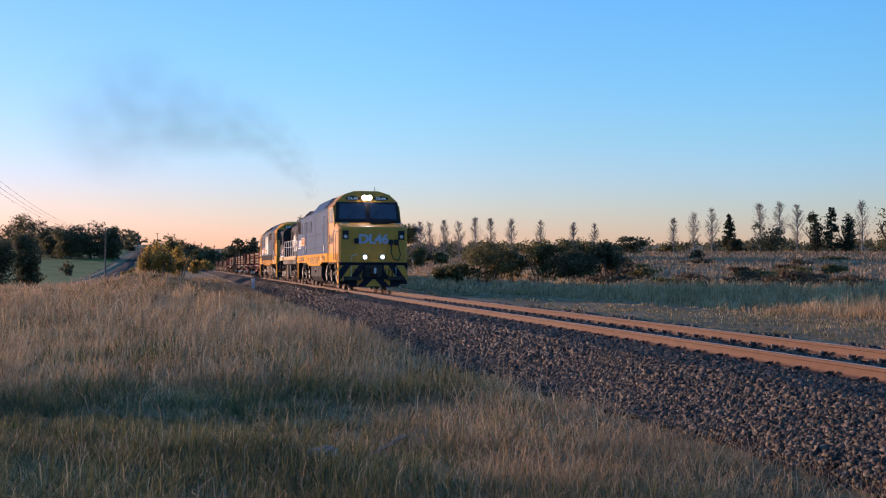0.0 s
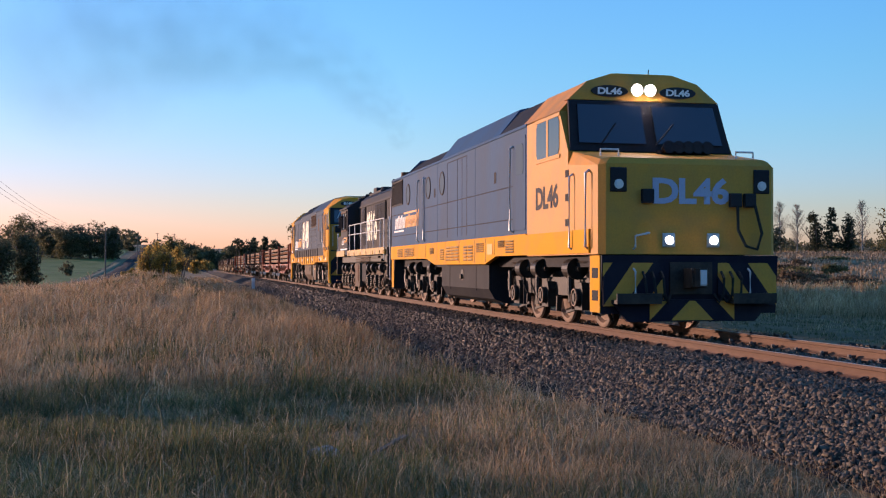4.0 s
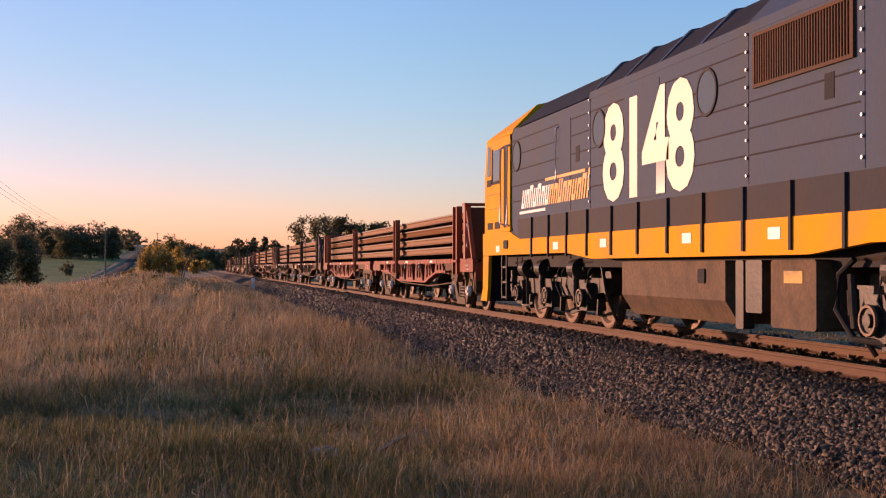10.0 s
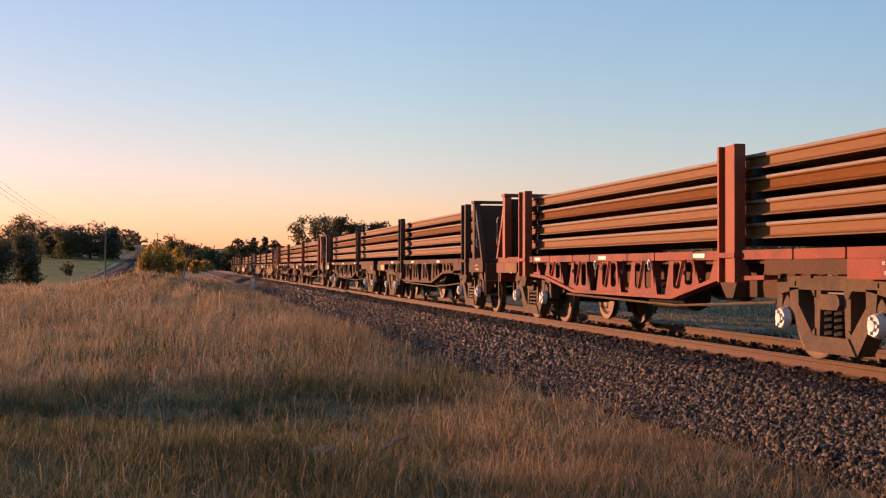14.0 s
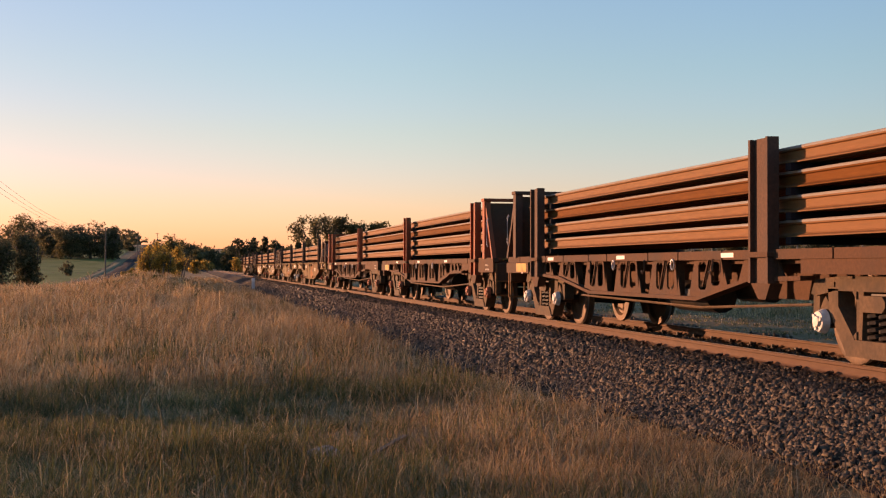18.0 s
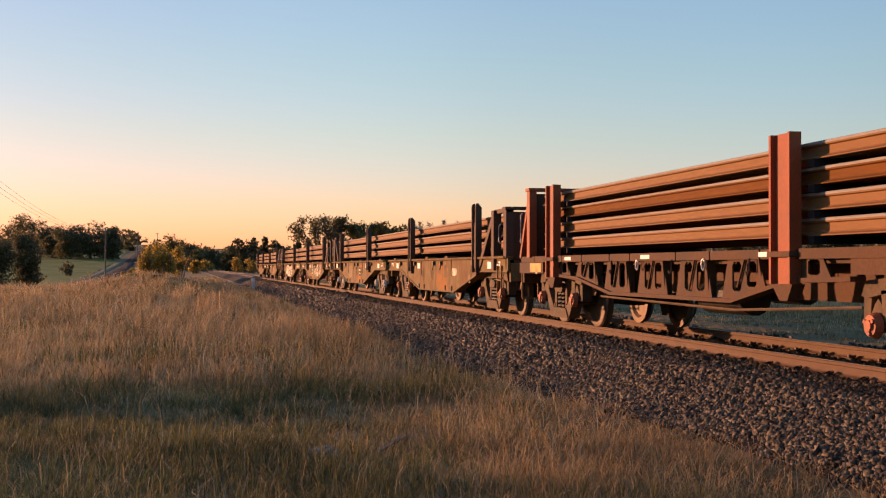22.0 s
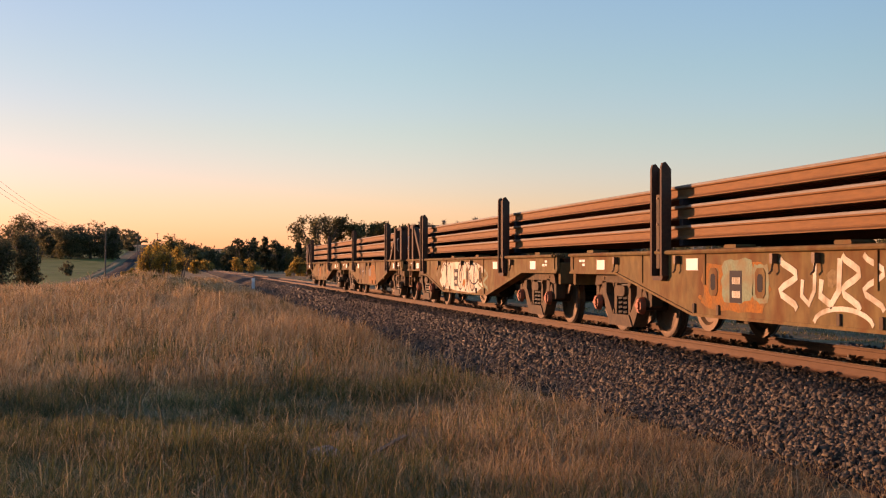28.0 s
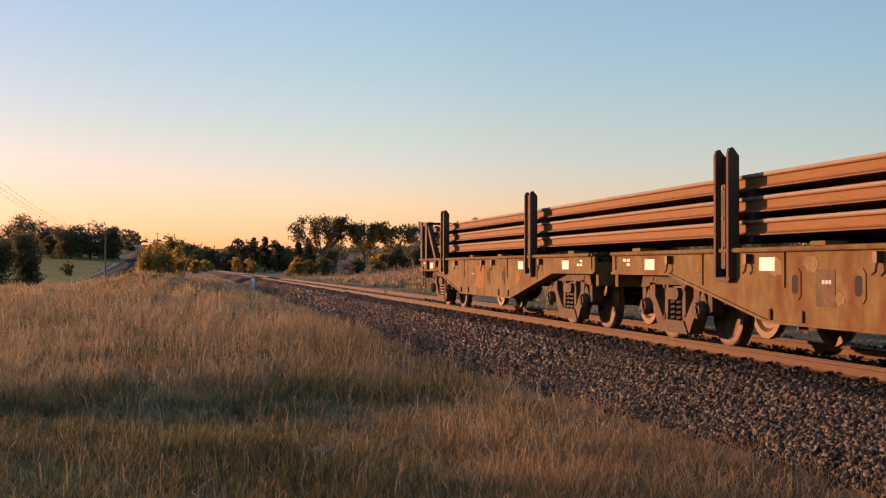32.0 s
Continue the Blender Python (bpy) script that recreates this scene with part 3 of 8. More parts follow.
def skeleton_wagon(u, body, post, cap, frame_mat, first, posts=(1.75, 10.3), brake_end=None):
    """A flat rail wagon with ribbed fish-belly side sills. first: the leading wagon of its pair, else the trailing one."""
    L = 14.85
    w = thing("rail_wagon", "", "wagon", "rail wagons of the train", (0, u, 0))
    part("deck", Solid().box(-1.22, 1.22, 0.03, L - 0.03, 1.06, 1.14).box(-0.25, 0.25, 0.1, L - 0.1, 0.62, 1.06, 0.03), BROWN_WAGON, w, "dark steel deck over a centre sill")
    for side in (-1, 1):
        def S(s):
            return s if side < 0 else mirrored(s)
        sill = part("side_sill", S(Solid().box(-1.33, -1.24, 0, L, 1.115, 1.21, 0.012)), body, w)
        y, k = 0.02, 0
        while y < L - 0.1:
            run = min((1.32, 1.05, 1.68, 0.86)[k % 4], L - 0.02 - y)
            part("sill_angle", S(Solid().box(-1.362, -1.33, y, y + run - 0.035, 1.108, 1.217, 0.008)), body, sill)
            y, k = y + run, k + 1
        part("end_plate", S(Solid().box(-1.365, -1.30, 0, 1.30, 0.905, 1.105)), body, sill)
        part("end_plate", S(Solid().box(-1.345, -1.30, 1.30, 3.05, 0.95, 1.105)), BROWN_WAGON, sill)
        part("end_plate", S(Solid().box(-1.365, -1.30, L - 1.55, L, 0.905, 1.105)), body, sill)
        chord = [(3.05, 0.93), (4.3, 0.90), (5.7, 0.645), (L - 5.0, 0.645), (L - 3.4, 0.86), (L - 1.55, 0.93)]
        s = Solid()
        for (y0, z0), (y1, z1) in zip(chord, chord[1:]):
            s.prism([(y0, z0 - 0.05), (y1, z1 - 0.05), (y1, z1), (y0, z0)], -1.35, -1.18)
        part("lower_chord", S(s), body, sill)
        cy, cz = [c[0] for c in chord], [c[1] for c in chord]

        def zc(q):
            return float(np.interp(q, cy, cz)) - 0.01
        y = 3.1
        while y < L - 2.9:
            # a web plate pierced by two slots, then an open bay narrowing downwards
            a0, s0, s1, s2, s3, a1 = y + 0.50, y + 0.60, y + 0.84, y + 0.98, y + 1.22, y + 1.36
            top, web = 1.112, Solid()
            web.prism([(a0 - 0.12, zc(a0 - 0.12)), (s0, zc(s0)), (s0, top), (a0 + 0.04, top)], -1.305, -1.28)
            web.prism([(s1, zc(s1)), (s2, zc(s2)), (s2, top), (s1, top)], -1.305, -1.28)
            web.prism([(s3, zc(s3)), (a1 + 0.14, zc(a1 + 0.14)), (a1 - 0.02, top), (s3, top)], -1.305, -1.28)
            for p, q in ((s0, s1), (s2, s3)):
                lo = zc((p + q) / 2)
                gap = top - lo
                web.prism([(p, zc(p)), (q, zc(q)), (q, lo + 0.26 * gap), (q - 0.05, lo + 0.18 * gap), (p + 0.05, lo + 0.18 * gap), (p, lo + 0.26 * gap)], -1.305, -1.28)
                web.prism([(p, top), (p, top - 0.16 * gap), (p + 0.05, top - 0.06 * gap), (q - 0.05, top - 0.06 * gap), (q, top - 0.16 * gap), (q, top)], -1.305, -1.28)
            part("web_panel", S(web), body, sill, "side web plate with two rounded slots")
            if top - zc(y) > 0.25:
                part("gusset", S(Solid().prism([(-1.34, top), (-1.30, zc(y) + 0.02), (-1.20, zc(y) + 0.02), (-1.20, top)], a0 - 0.02, a0 + 0.005, "y")), body, sill)
                part("tie_rod", S(Solid().bar((-1.325, s1 + 0.02, top), (-1.325, s1 + 0.2, zc(s1) + 0.08), 0.022)), body, sill)
            y += 1.40
        for p in posts:
            q = channel(p, -1.43, -1.29, 0.84, 2.46)
            post_part = part("load_post", S(q), post, w, "tall channel-section stake holding the load")
            part("post_clamp", S(Solid().box(-1.445, -1.36, p - 0.25, p + 0.25, 1.13, 1.19, 0.01)), body, post_part)
            part("post_foot", S(Solid().prism([(p - 0.23, 0.84), (p + 0.23, 0.84), (p + 0.05, 0.66), (p - 0.12, 0.66)], -1.40, -1.25)), BROWN_WAGON, post_part, "dark tapered foot of the stake")
            part("worn_strip", S(Solid().box(-1.3475, -1.345, p - 0.06, p + 0.03, 1.3, 2.2 if first else 1.8)), body, post_part, "strip of worn paint")
        rope = [L - 6.2, 6.4]
        for y in rope:
            part("lashing_ring", S(Solid().tube([(-1.37, y + 0.05 * math.cos(a), 1.05 + 0.07 * math.sin(a)) for a in np.linspace(0, 2 * math.pi, 9)], 0.012, 5)), SILVER, w)
    bogie(w, 1.95, cap, frame_mat)
    bogie(w, L - 1.95, cap, frame_mat)
    part("headstock", Solid().box(-1.3, 1.3, -0.02, 0.10, 0.72, 1.10, 0.02), body, w)
    part("headstock", Solid().box(-1.3, 1.3, L - 0.10, L + 0.02, 0.72, 1.10, 0.02), body, w)
    part("brake_cylinder", Solid().tube([(0.35, L / 2 - 0.5, 0.72), (0.35, L / 2 + 0.35, 0.72)], 0.2, 14).bar((0.35, L / 2 + 0.3, 0.72), (0.2, L / 2 + 2.6, 0.66), 0.05), GRIME, w)
    part("air_reservoir", Solid().tube([(-0.6, L / 2 - 0.9, 0.62), (-0.6, L / 2 + 0.4, 0.62)], 0.22, 14), GRIME, w)
    coupler(w, -0.02, -1)
    coupler(w, L + 0.02, 1)
    # the loaded end's bulkhead frame
    e, d = (0.0, 1) if first else (L, -1)
    for x in (-1.33, -0.45, 0.45, 1.33):
        part("bulkhead_post", Solid().box(x - 0.07, x + 0.07, e + d * 0.62, e + d * 0.80, 1.2, 2.44), post, w)
        part("bulkhead_brace", Solid().bar((x, e + d * 0.66, 2.38), (x, e + d * 0.06, 1.2), 0.09), post, w)
    part("bulkhead_sheet", Solid().box(-1.27, 1.27, e + d * 0.64, e + d * 0.69, 1.22, 2.40), BROWN_WAGON, w, "dark steel bulkhead sheet")
    part("bulkhead_cap", Solid().box(-1.42, 1.42, e + d * 0.58, e + d * 0.84, 2.44, 2.50, 0.01), post, w)
    for side in (-1, 1):
        part("ladder", Solid().bar((side * 1.3, e - d * 0.03, 0.42), (side * 1.3, e - d * 0.03, 1.1), 0.03).bar((side * 0.98, e - d * 0.03, 0.42), (side * 0.98, e - d * 0.03, 1.1), 0.03).bar((side * 1.3, e - d * 0.03, 0.42), (side * 0.98, e - d * 0.03, 0.42), 0.03)
             .bar((side * 1.3, e - d * 0.03, 0.72), (side * 0.98, e - d * 0.03, 0.72), 0.03), PALE_RUST, w, "rusty steel shunter's step")
        part("grab_rail", Solid().tube([(side * 1.40, e + d * 0.3, 1.45), (side * 1.43, e + d * 0.3, 1.5), (side * 1.43, e + d * 0.3, 2.0), (side * 1.40, e + d * 0.3, 2.05)], 0.014, 6), SILVER, w)
    for y, n in ((0.45, [4]), (0.35, [5]), (L - 1.2, [1, 2])):
        marks(w, y, 1.04 if n == [4] else 0.95, n, -1.365, 0.05, 0.035, PALE_MARK)
    part("painted_panel", Solid().box(-1.368, -1.365, L - 1.42, L - 0.72, 0.93, 1.09), WORN_YELLOW if body is BROWN_WAGON else PALE_RUST, w, "patch of faded orange paint")
    part("brake_pull_rod", Solid().tube([(-1.12, 3.2, 0.62), (-1.14, 6.0, 0.50), (-1.12, L - 4.0, 0.55)], 0.018, 6), WHEEL, w)
    for y in (5.15, 7.4, 9.7):
        part("hanging_hook", Solid().tube([(-1.37, y, 1.12), (-1.375, y, 0.98), (-1.375, y + 0.05, 0.93), (-1.375, y + 0.09, 0.97)], 0.013, 5), WHEEL, w)
    for y in (4.6, 8.2, 11.7):
        marks(w, y, 1.135, [1], -1.36, 0.34, 0.055)
    return w


RUST_PATCH = material("orange_rust_blotch", (0.33, 0.115, 0.025), 0.85, var=0.35, bump=0.1, dirt=(0.165, 0.1, 0.045), dirt_amount=1.0, dirt_scale=5.0)
PALE_PATCH = material("flaked_pale_paint", (0.22, 0.145, 0.07), 0.8, var=0.3, bump=0.1, dirt=(0.15, 0.09, 0.04), dirt_amount=1.0, dirt_scale=7.0)
TEAL = material("teal_spray_paint", (0.10, 0.20, 0.14), 0.7, var=0.15)


def belly_wagon(u, body, post, cap, frame_mat, first, posts):
    """A wagon with deep plate side sills, tapering up over the bogies."""
    L = 14.45
    w = thing("container_wagon", "", "wagon", "rail wagons of the train", (0, u, 0))
    part("deck", Solid().box(-1.22, 1.22, 0.03, L - 0.03, 1.10, 1.17).box(-0.3, 0.3, 0.1, L - 0.1, 0.62, 1.10, 0.03), BROWN_WAGON, w, "dark steel deck over a centre sill")
    for side in (-1, 1):
        def S(s):
            return s if side < 0 else mirrored(s)
        out = [(0.0, 0.93), (2.2, 0.93), (5.0, 0.42), (L - 5.0, 0.42), (L - 2.2, 0.93), (L, 0.93), (L, 1.20), (0.0, 1.20)]
        sill = part("side_sill", S(Solid().prism(out, -1.36, -1.31)), body, w)
        part("top_flange", S(Solid().box(-1.40, -1.24, 0.02, L - 0.02, 1.20, 1.235, 0.01)), body, sill)
        s = Solid()
        for (y0, z0), (y1, z1) in zip(out[0:5], out[1:6]):
            s.prism([(y0, z0 - 0.02), (y1, z1 - 0.02), (y1, z1 + 0.015), (y0, z0 + 0.015)], -1.38, -1.18)
        part("bottom_flange", S(s), body, sill)
        for y in (0.15, 3.2, 5.3, 9.1, 11.2, L - 0.15):
            part("stiffener", S(Solid().box(-1.375, -1.36, y - 0.03, y + 0.03, 0.98 if 2.2 > y or y > L - 2.2 else 0.80, 1.19)), body, sill)
        for y in ((7.62, 8.85) if first else (5.6, 6.83)):
            part("lifting_slot", S(Solid().box(-1.3705, -1.355, y - 0.065, y + 0.065, 0.74, 0.94, 0.03)), BLACK, sill, "dark lifting slot")
            part("slot_rim", S(Solid().box(-1.369, -1.36, y - 0.12, y + 0.12, 0.67, 1.01, 0.05)), body, sill)
        for y in (1.2, 5.9, 8.4, L - 1.0):
            part("container_lug", S(Solid().box(-1.36, -1.1, y - 0.16, y + 0.16, 1.235, 1.29, 0.02)), body, w)
        for y in posts:
            stake = Solid()
            for k in (-1, 1):
                e0, e1 = sorted((y + k * 0.20, y + k * 0.145))
                stake.prism([(-1.46, 0.90), (-1.46, 2.36), (-1.44, 2.42), (-1.40, 2.43), (-1.32, 2.33), (-1.32, 0.90)], e0, e1, "y")
            stake.box(-1.36, -1.32, y - 0.145, y + 0.145, 0.92, 2.34)
            q = part("load_post", S(stake), post, w, "tall rusty double-flanged stake holding the load")
            part("stake_insert", S(Solid().box(-1.43, -1.36, y - 0.055, y + 0.055, 1.0, 2.0 if first else 2.36, 0.01)), BOGIE, q, "dusty inner bar of the stake")
            part("post_foot", S(Solid().prism([(y - 0.2, 0.90), (y + 0.2, 0.90), (y + 0.14, 0.84), (y - 0.14, 0.84)], -1.44, -1.36)), post, q)
            for z in (1.25, 1.6, 1.95):
                part("bolt", S(Solid().disc((-1.43, y, z), 0.018, -0.014, "x", 6)), WHEEL, q)
        part("edge_tube", S(Solid().tube([(-1.405, 0.1, 1.215), (-1.405, L - 0.1, 1.215)], 0.03, 8)), body, sill, "round tube along the top edge")
        for y in (2.9, 6.35, 7.25, 9.9, 12.2):
            part("lashing_hook", S(Solid().box(-1.43, -1.36, y - 0.035, y + 0.035, 1.06, 1.17, 0.01).tube([(-1.40, y, 1.08), (-1.42, y, 0.98), (-1.42, y + 0.06, 0.95)], 0.014, 5)), WHEEL, w, "dark steel lashing hook")
        for y in (5.2, 5.95, 8.7, 9.4):
            part("drain_lug", S(Solid().box(-1.385, -1.36, y - 0.03, y + 0.03, 0.44, 0.56, 0.01)), BOGIE, sill)
        e, d = (0.0, 1) if first else (L, -1)
        part("raking_brace", S(Solid().bar((-1.33, e + d * 2.3, 1.05), (-1.33, e + d * 1.1, 2.1), 0.12, 0.14)), post, w)
        part("bulkhead_post", S(Solid().box(-1.42, -1.25, e + d * 0.92, e + d * 1.12, 0.95, 2.20)), post, w)
        part("end_post", S(Solid().box(-1.38, -1.22, e + d * 0.06, e + d * 0.28, 1.2, 2.18)), post, w)
        part("top_rail", S(Solid().box(-1.36, -1.24, e + d * 0.06, e + d * 1.12, 2.13, 2.22)), post, w)
        part("grab_rail", S(Solid().tube([(-1.40, e + d * 0.42, 1.5), (-1.44, e + d * 0.42, 1.55), (-1.44, e + d * 0.42, 1.85), (-1.40, e + d * 0.42, 1.9)], 0.013, 6)), SILVER, w)
        part("ladder", S(Solid().bar((-1.38, e + d * 0.42, 0.45), (-1.38, e + d * 0.42, 1.05), 0.03).bar((-1.38, e + d * 0.75, 0.45), (-1.38, e + d * 0.75, 1.05), 0.03).bar((-1.38, e + d * 0.42, 0.47), (-1.38, e + d * 0.75, 0.47), 0.03)
                         .bar((-1.38, e + d * 0.42, 0.75), (-1.38, e + d * 0.75, 0.75), 0.03)), PALE_RUST, w, "rusty steel shunter's step")
    part("bulkhead_sheet", Solid().box(-1.22, 1.22, e + d * 0.10, e + d * 0.16, 1.2, 2.14), BROWN_WAGON, w, "dark steel bulkhead sheet")
    part("bulkhead_cap", Solid().box(-1.40, 1.40, e + d * 0.04, e + d * 0.30, 2.18, 2.24, 0.01), post, w)
    bogie(w, 1.9, cap, frame_mat)
    bogie(w, L - 1.9, cap, frame_mat)
    part("headstock", Solid().box(-1.3, 1.3, -0.02, 0.10, 0.72, 1.10, 0.02), body, w)
    part("headstock", Solid().box(-1.3, 1.3, L - 0.10, L + 0.02, 0.72, 1.10, 0.02), body, w)
    part("air_reservoir", Solid().tube([(-0.6, 6.2, 0.55), (-0.6, 7.5, 0.55)], 0.22, 14), GRIME, w)
    coupler(w, -0.02, -1)
    coupler(w, L + 0.02, 1)
    for y in ((1.3, 9.3, L - 1.7) if first else (1.3, 4.1, L - 1.7)):
        part("reflector_plate", Solid().box(-1.3665, -1.36, y, y + 0.36, 0.98, 1.13), WHITE, w, "pale reflective plate")
    for y, n in ((0.6, [1, 2]), (L - 0.75, [2, 1])):
        marks(w, y, 1.10, n, -1.361, 0.12, 0.04)
    if int(u) == 217:
        part("number_panel", Solid().box(-1.3685, -1.36, 5.72, 6.08, 0.68, 1.0), DARK_GREY, w, "dark stencilled panel")
        marks(w, 5.77, 0.88, [4], -1.3695, 0.045, 0.05)
        marks(w, 5.8, 0.76, [3], -1.3695, 0.045, 0.05)
    elif int(u) not in (202, 233, 248):
        part("number_panel", Solid().box(-1.3645, -1.36, 8.05, 8.42, 0.62, 1.0), BOGIE, w, "dull brown repainted panel")
        marks(w, 8.12, 0.85, [3], -1.3655, 0.05, 0.04, LETTER_BLUE)
    rnd = random.Random(int(u))
    if int(u) == 217:
        for yc, zc, qy, qz in ((5.75, 0.80, 0.42, 0.30), (6.15, 0.62, 0.36, 0.18), (5.5, 0.98, 0.25, 0.15)):
            ring = [(yc + qy * math.cos(a) * rnd.uniform(0.85, 1.12), zc + qz * math.sin(a) * rnd.uniform(0.85, 1.12)) for a in np.linspace(0, 2 * math.pi, 15, endpoint=False)]
            part("rust_patch", Solid().prism(ring, -1.3625 - 0.0005 * yc, -1.36), RUST_PATCH, w, "bright orange patch of rusted paint")
    for k in range(4 if int(u) in (233, 248) else 9):
        yc, zc, q = rnd.uniform(3.2, 11.4), rnd.uniform(0.62, 1.1), rnd.uniform(0.05, 0.2)
        ring = [(yc + q * math.cos(a) * rnd.uniform(0.6, 1.3), zc + q * 0.6 * math.sin(a) * rnd.uniform(0.6, 1.3)) for a in np.linspace(0, 2 * math.pi, 13, endpoint=False)]
        part("rust_patch", Solid().prism(ring, -1.3635, -1.36), RUST_PATCH if k % 2 else PALE_PATCH, w, "blotch of rust and flaked paint")
    return w


RAIL_CARGO = [(x * 1.1, (z + 0.155) * 1.2) for x, z in RAIL_OUTLINE]
HEAD_EDGE = [(-0.0415, 0.158), (-0.0415, 0.178), (-0.032, 0.1885), (0.032, 0.1885), (0.034, 0.184), (-0.028, 0.184), (-0.036, 0.174), (-0.036, 0.158)]


def rail_load(u, u_end, layers, base, group_label, stakes=()):
    """A stack of new rails lying over two wagons, layer on layer with timber between."""
    t = thing("rail_stack", group_label, "steel rails", "loads of rails", (0, u, 0))
    n = u_end - u
    for k in range(layers):
        z = base + 0.27 * k
        for j in range(12):
            mat = PALE_RUST if (k * 5 + j * 7) % 11 == 0 or (k == layers - 1 and j == 0) or (k == 1 and j == 0) else RUST
            dy = (0.0, 0.05, -0.06, 0.1, -0.03)[(j + 2 * k) % 5]
            shared("steel_rail", kept("cargo_rail_%.1f" % n, mat, lambda: Solid().prism(RAIL_CARGO, 0.15, n - 0.15, "y")), t, (-1.13 + j * 0.2055, dy, z))
            # a pale grey line along the upper edge of the outer heads
            if j == 0 or k == layers - 1:
                shared("rail_head_edge", kept("head_edge_%.1f" % n, EDGE_GREY, lambda: Solid().prism(HEAD_EDGE, 0.15, n - 0.15, "y")), t, (-1.13 + j * 0.2055, dy, z))
        # bearers are coloured black to pass for the shade inside the gaps
        for y in [1.6, n - 1.6] + [p - u - 0.36 for p in stakes]:
            part("timber_bearer", Solid().box(-1.25, 1.25, y - 0.06, y + 0.06, z - 0.083, z - 0.002), BLACK, t, "timber bearer between layers, coloured black as the gap's shade")
    return t


TRAIN = []
WAGONS = []
SETS = [  # start of the two wagons, kind, body, posts, caps
    (107.8, 123.44, "ribbed", RED_WAGON, POST_RED, CAP_WHITE, BOGIE),
    (139.5, 155.25, "ribbed", BROWN_WAGON, POST_BROWN, CAP_WHITE, BOGIE),
    (171.2, 186.9, "ribbed", BROWN_WAGON, POST_RED, CAP_RED, BOGIE),
    (202.65, 217.9, "belly", GREEN_WAGON, POST_BROWN, CAP_RED, BOGIE),
    (233.1, 248.3, "belly", GREEN_WAGON, POST_BROWN, CAP_RED, BOGIE),
    (263.7, 278.95, "belly", GREEN_WAGON, POST_BROWN, BOGIE, BOGIE)]
LABELS = {"faded_red_wagon_paint": "faded red ribbed rail wagon with orange-red stakes", "dark_brown_wagon_paint": "grimy dark brown ribbed rail wagon with tall stakes",
          "faded_olive_wagon_paint": "faded olive plate-sided wagon with rust stains and stakes"}
for a, b, kind, body, post, cap, fr in SETS:
    held = []
    for u, first in ((a, True), (b, False)):
        if kind == "ribbed":
            at = (1.6, 10.15) if first else (4.33 if int(u) == 186 else 3.85, 12.7)
            w = skeleton_wagon(u, body, post, cap, fr, first, at)
        else:
            at = (2.55, 10.45) if first else (3.5, 11.9 if int(u) == 248 else 11.15)
            w = belly_wagon(u, body, post, CAP_WHITE if int(u) == 217 else cap, fr, first, at)
        held += [u + q for q in at]
        tagged(w, LABELS[body.name])
        WAGONS.append(w)
        TRAIN.append((w, u))
    if kind == "ribbed":
        load = rail_load(a + 0.95, b + 14.85 - 0.95, 4, 1.35, "four layers of rusty steel rails on two wagons", held)
        TRAIN.append((load, a + 0.95))
    else:
        load = rail_load(a + 0.35, b + 14.45 - 0.35, 3, 1.39, "three layers of rusty steel rails on two wagons", held)
        TRAIN.append((load, a + 0.35))


def oval_yz(yc, zc, ry, rz, n=20):
    return [(yc + ry * math.cos(a), zc + rz * math.sin(a)) for a in np.linspace(0, 2 * math.pi, n, endpoint=False)]


SPRAY = material("pale_spray_paint", (0.62, 0.56, 0.45), 0.7, var=0.15, bump=0.03, dirt=(0.25, 0.17, 0.09), dirt_amount=0.8, dirt_scale=4.0)
PATINA = material("faded_teal_paint", (0.15, 0.21, 0.13), 0.7, var=0.2, bump=0.05, dirt=(0.2, 0.12, 0.05), dirt_amount=0.9, dirt_scale=5.0)


def stroke(pts, width, lift):
    """A flat sprayed line through (y, z) points on the near side sill."""
    rings = []
    for i, (y, z) in enumerate(pts):
        (ya, za), (yb, zb) = pts[max(0, i - 1)], pts[min(len(pts) - 1, i + 1)]
        n = math.hypot(yb - ya, zb - za) or 1.0
        p, q = -(zb - za) / n * width / 2, (yb - ya) / n * width / 2
        rings.append([(-1.361 - lift, y + p, z + q), (-1.361 - lift, y - p, z - q), (-1.36, y - p, z - q), (-1.36, y + p, z + q)])
    return Solid().loft(rings)


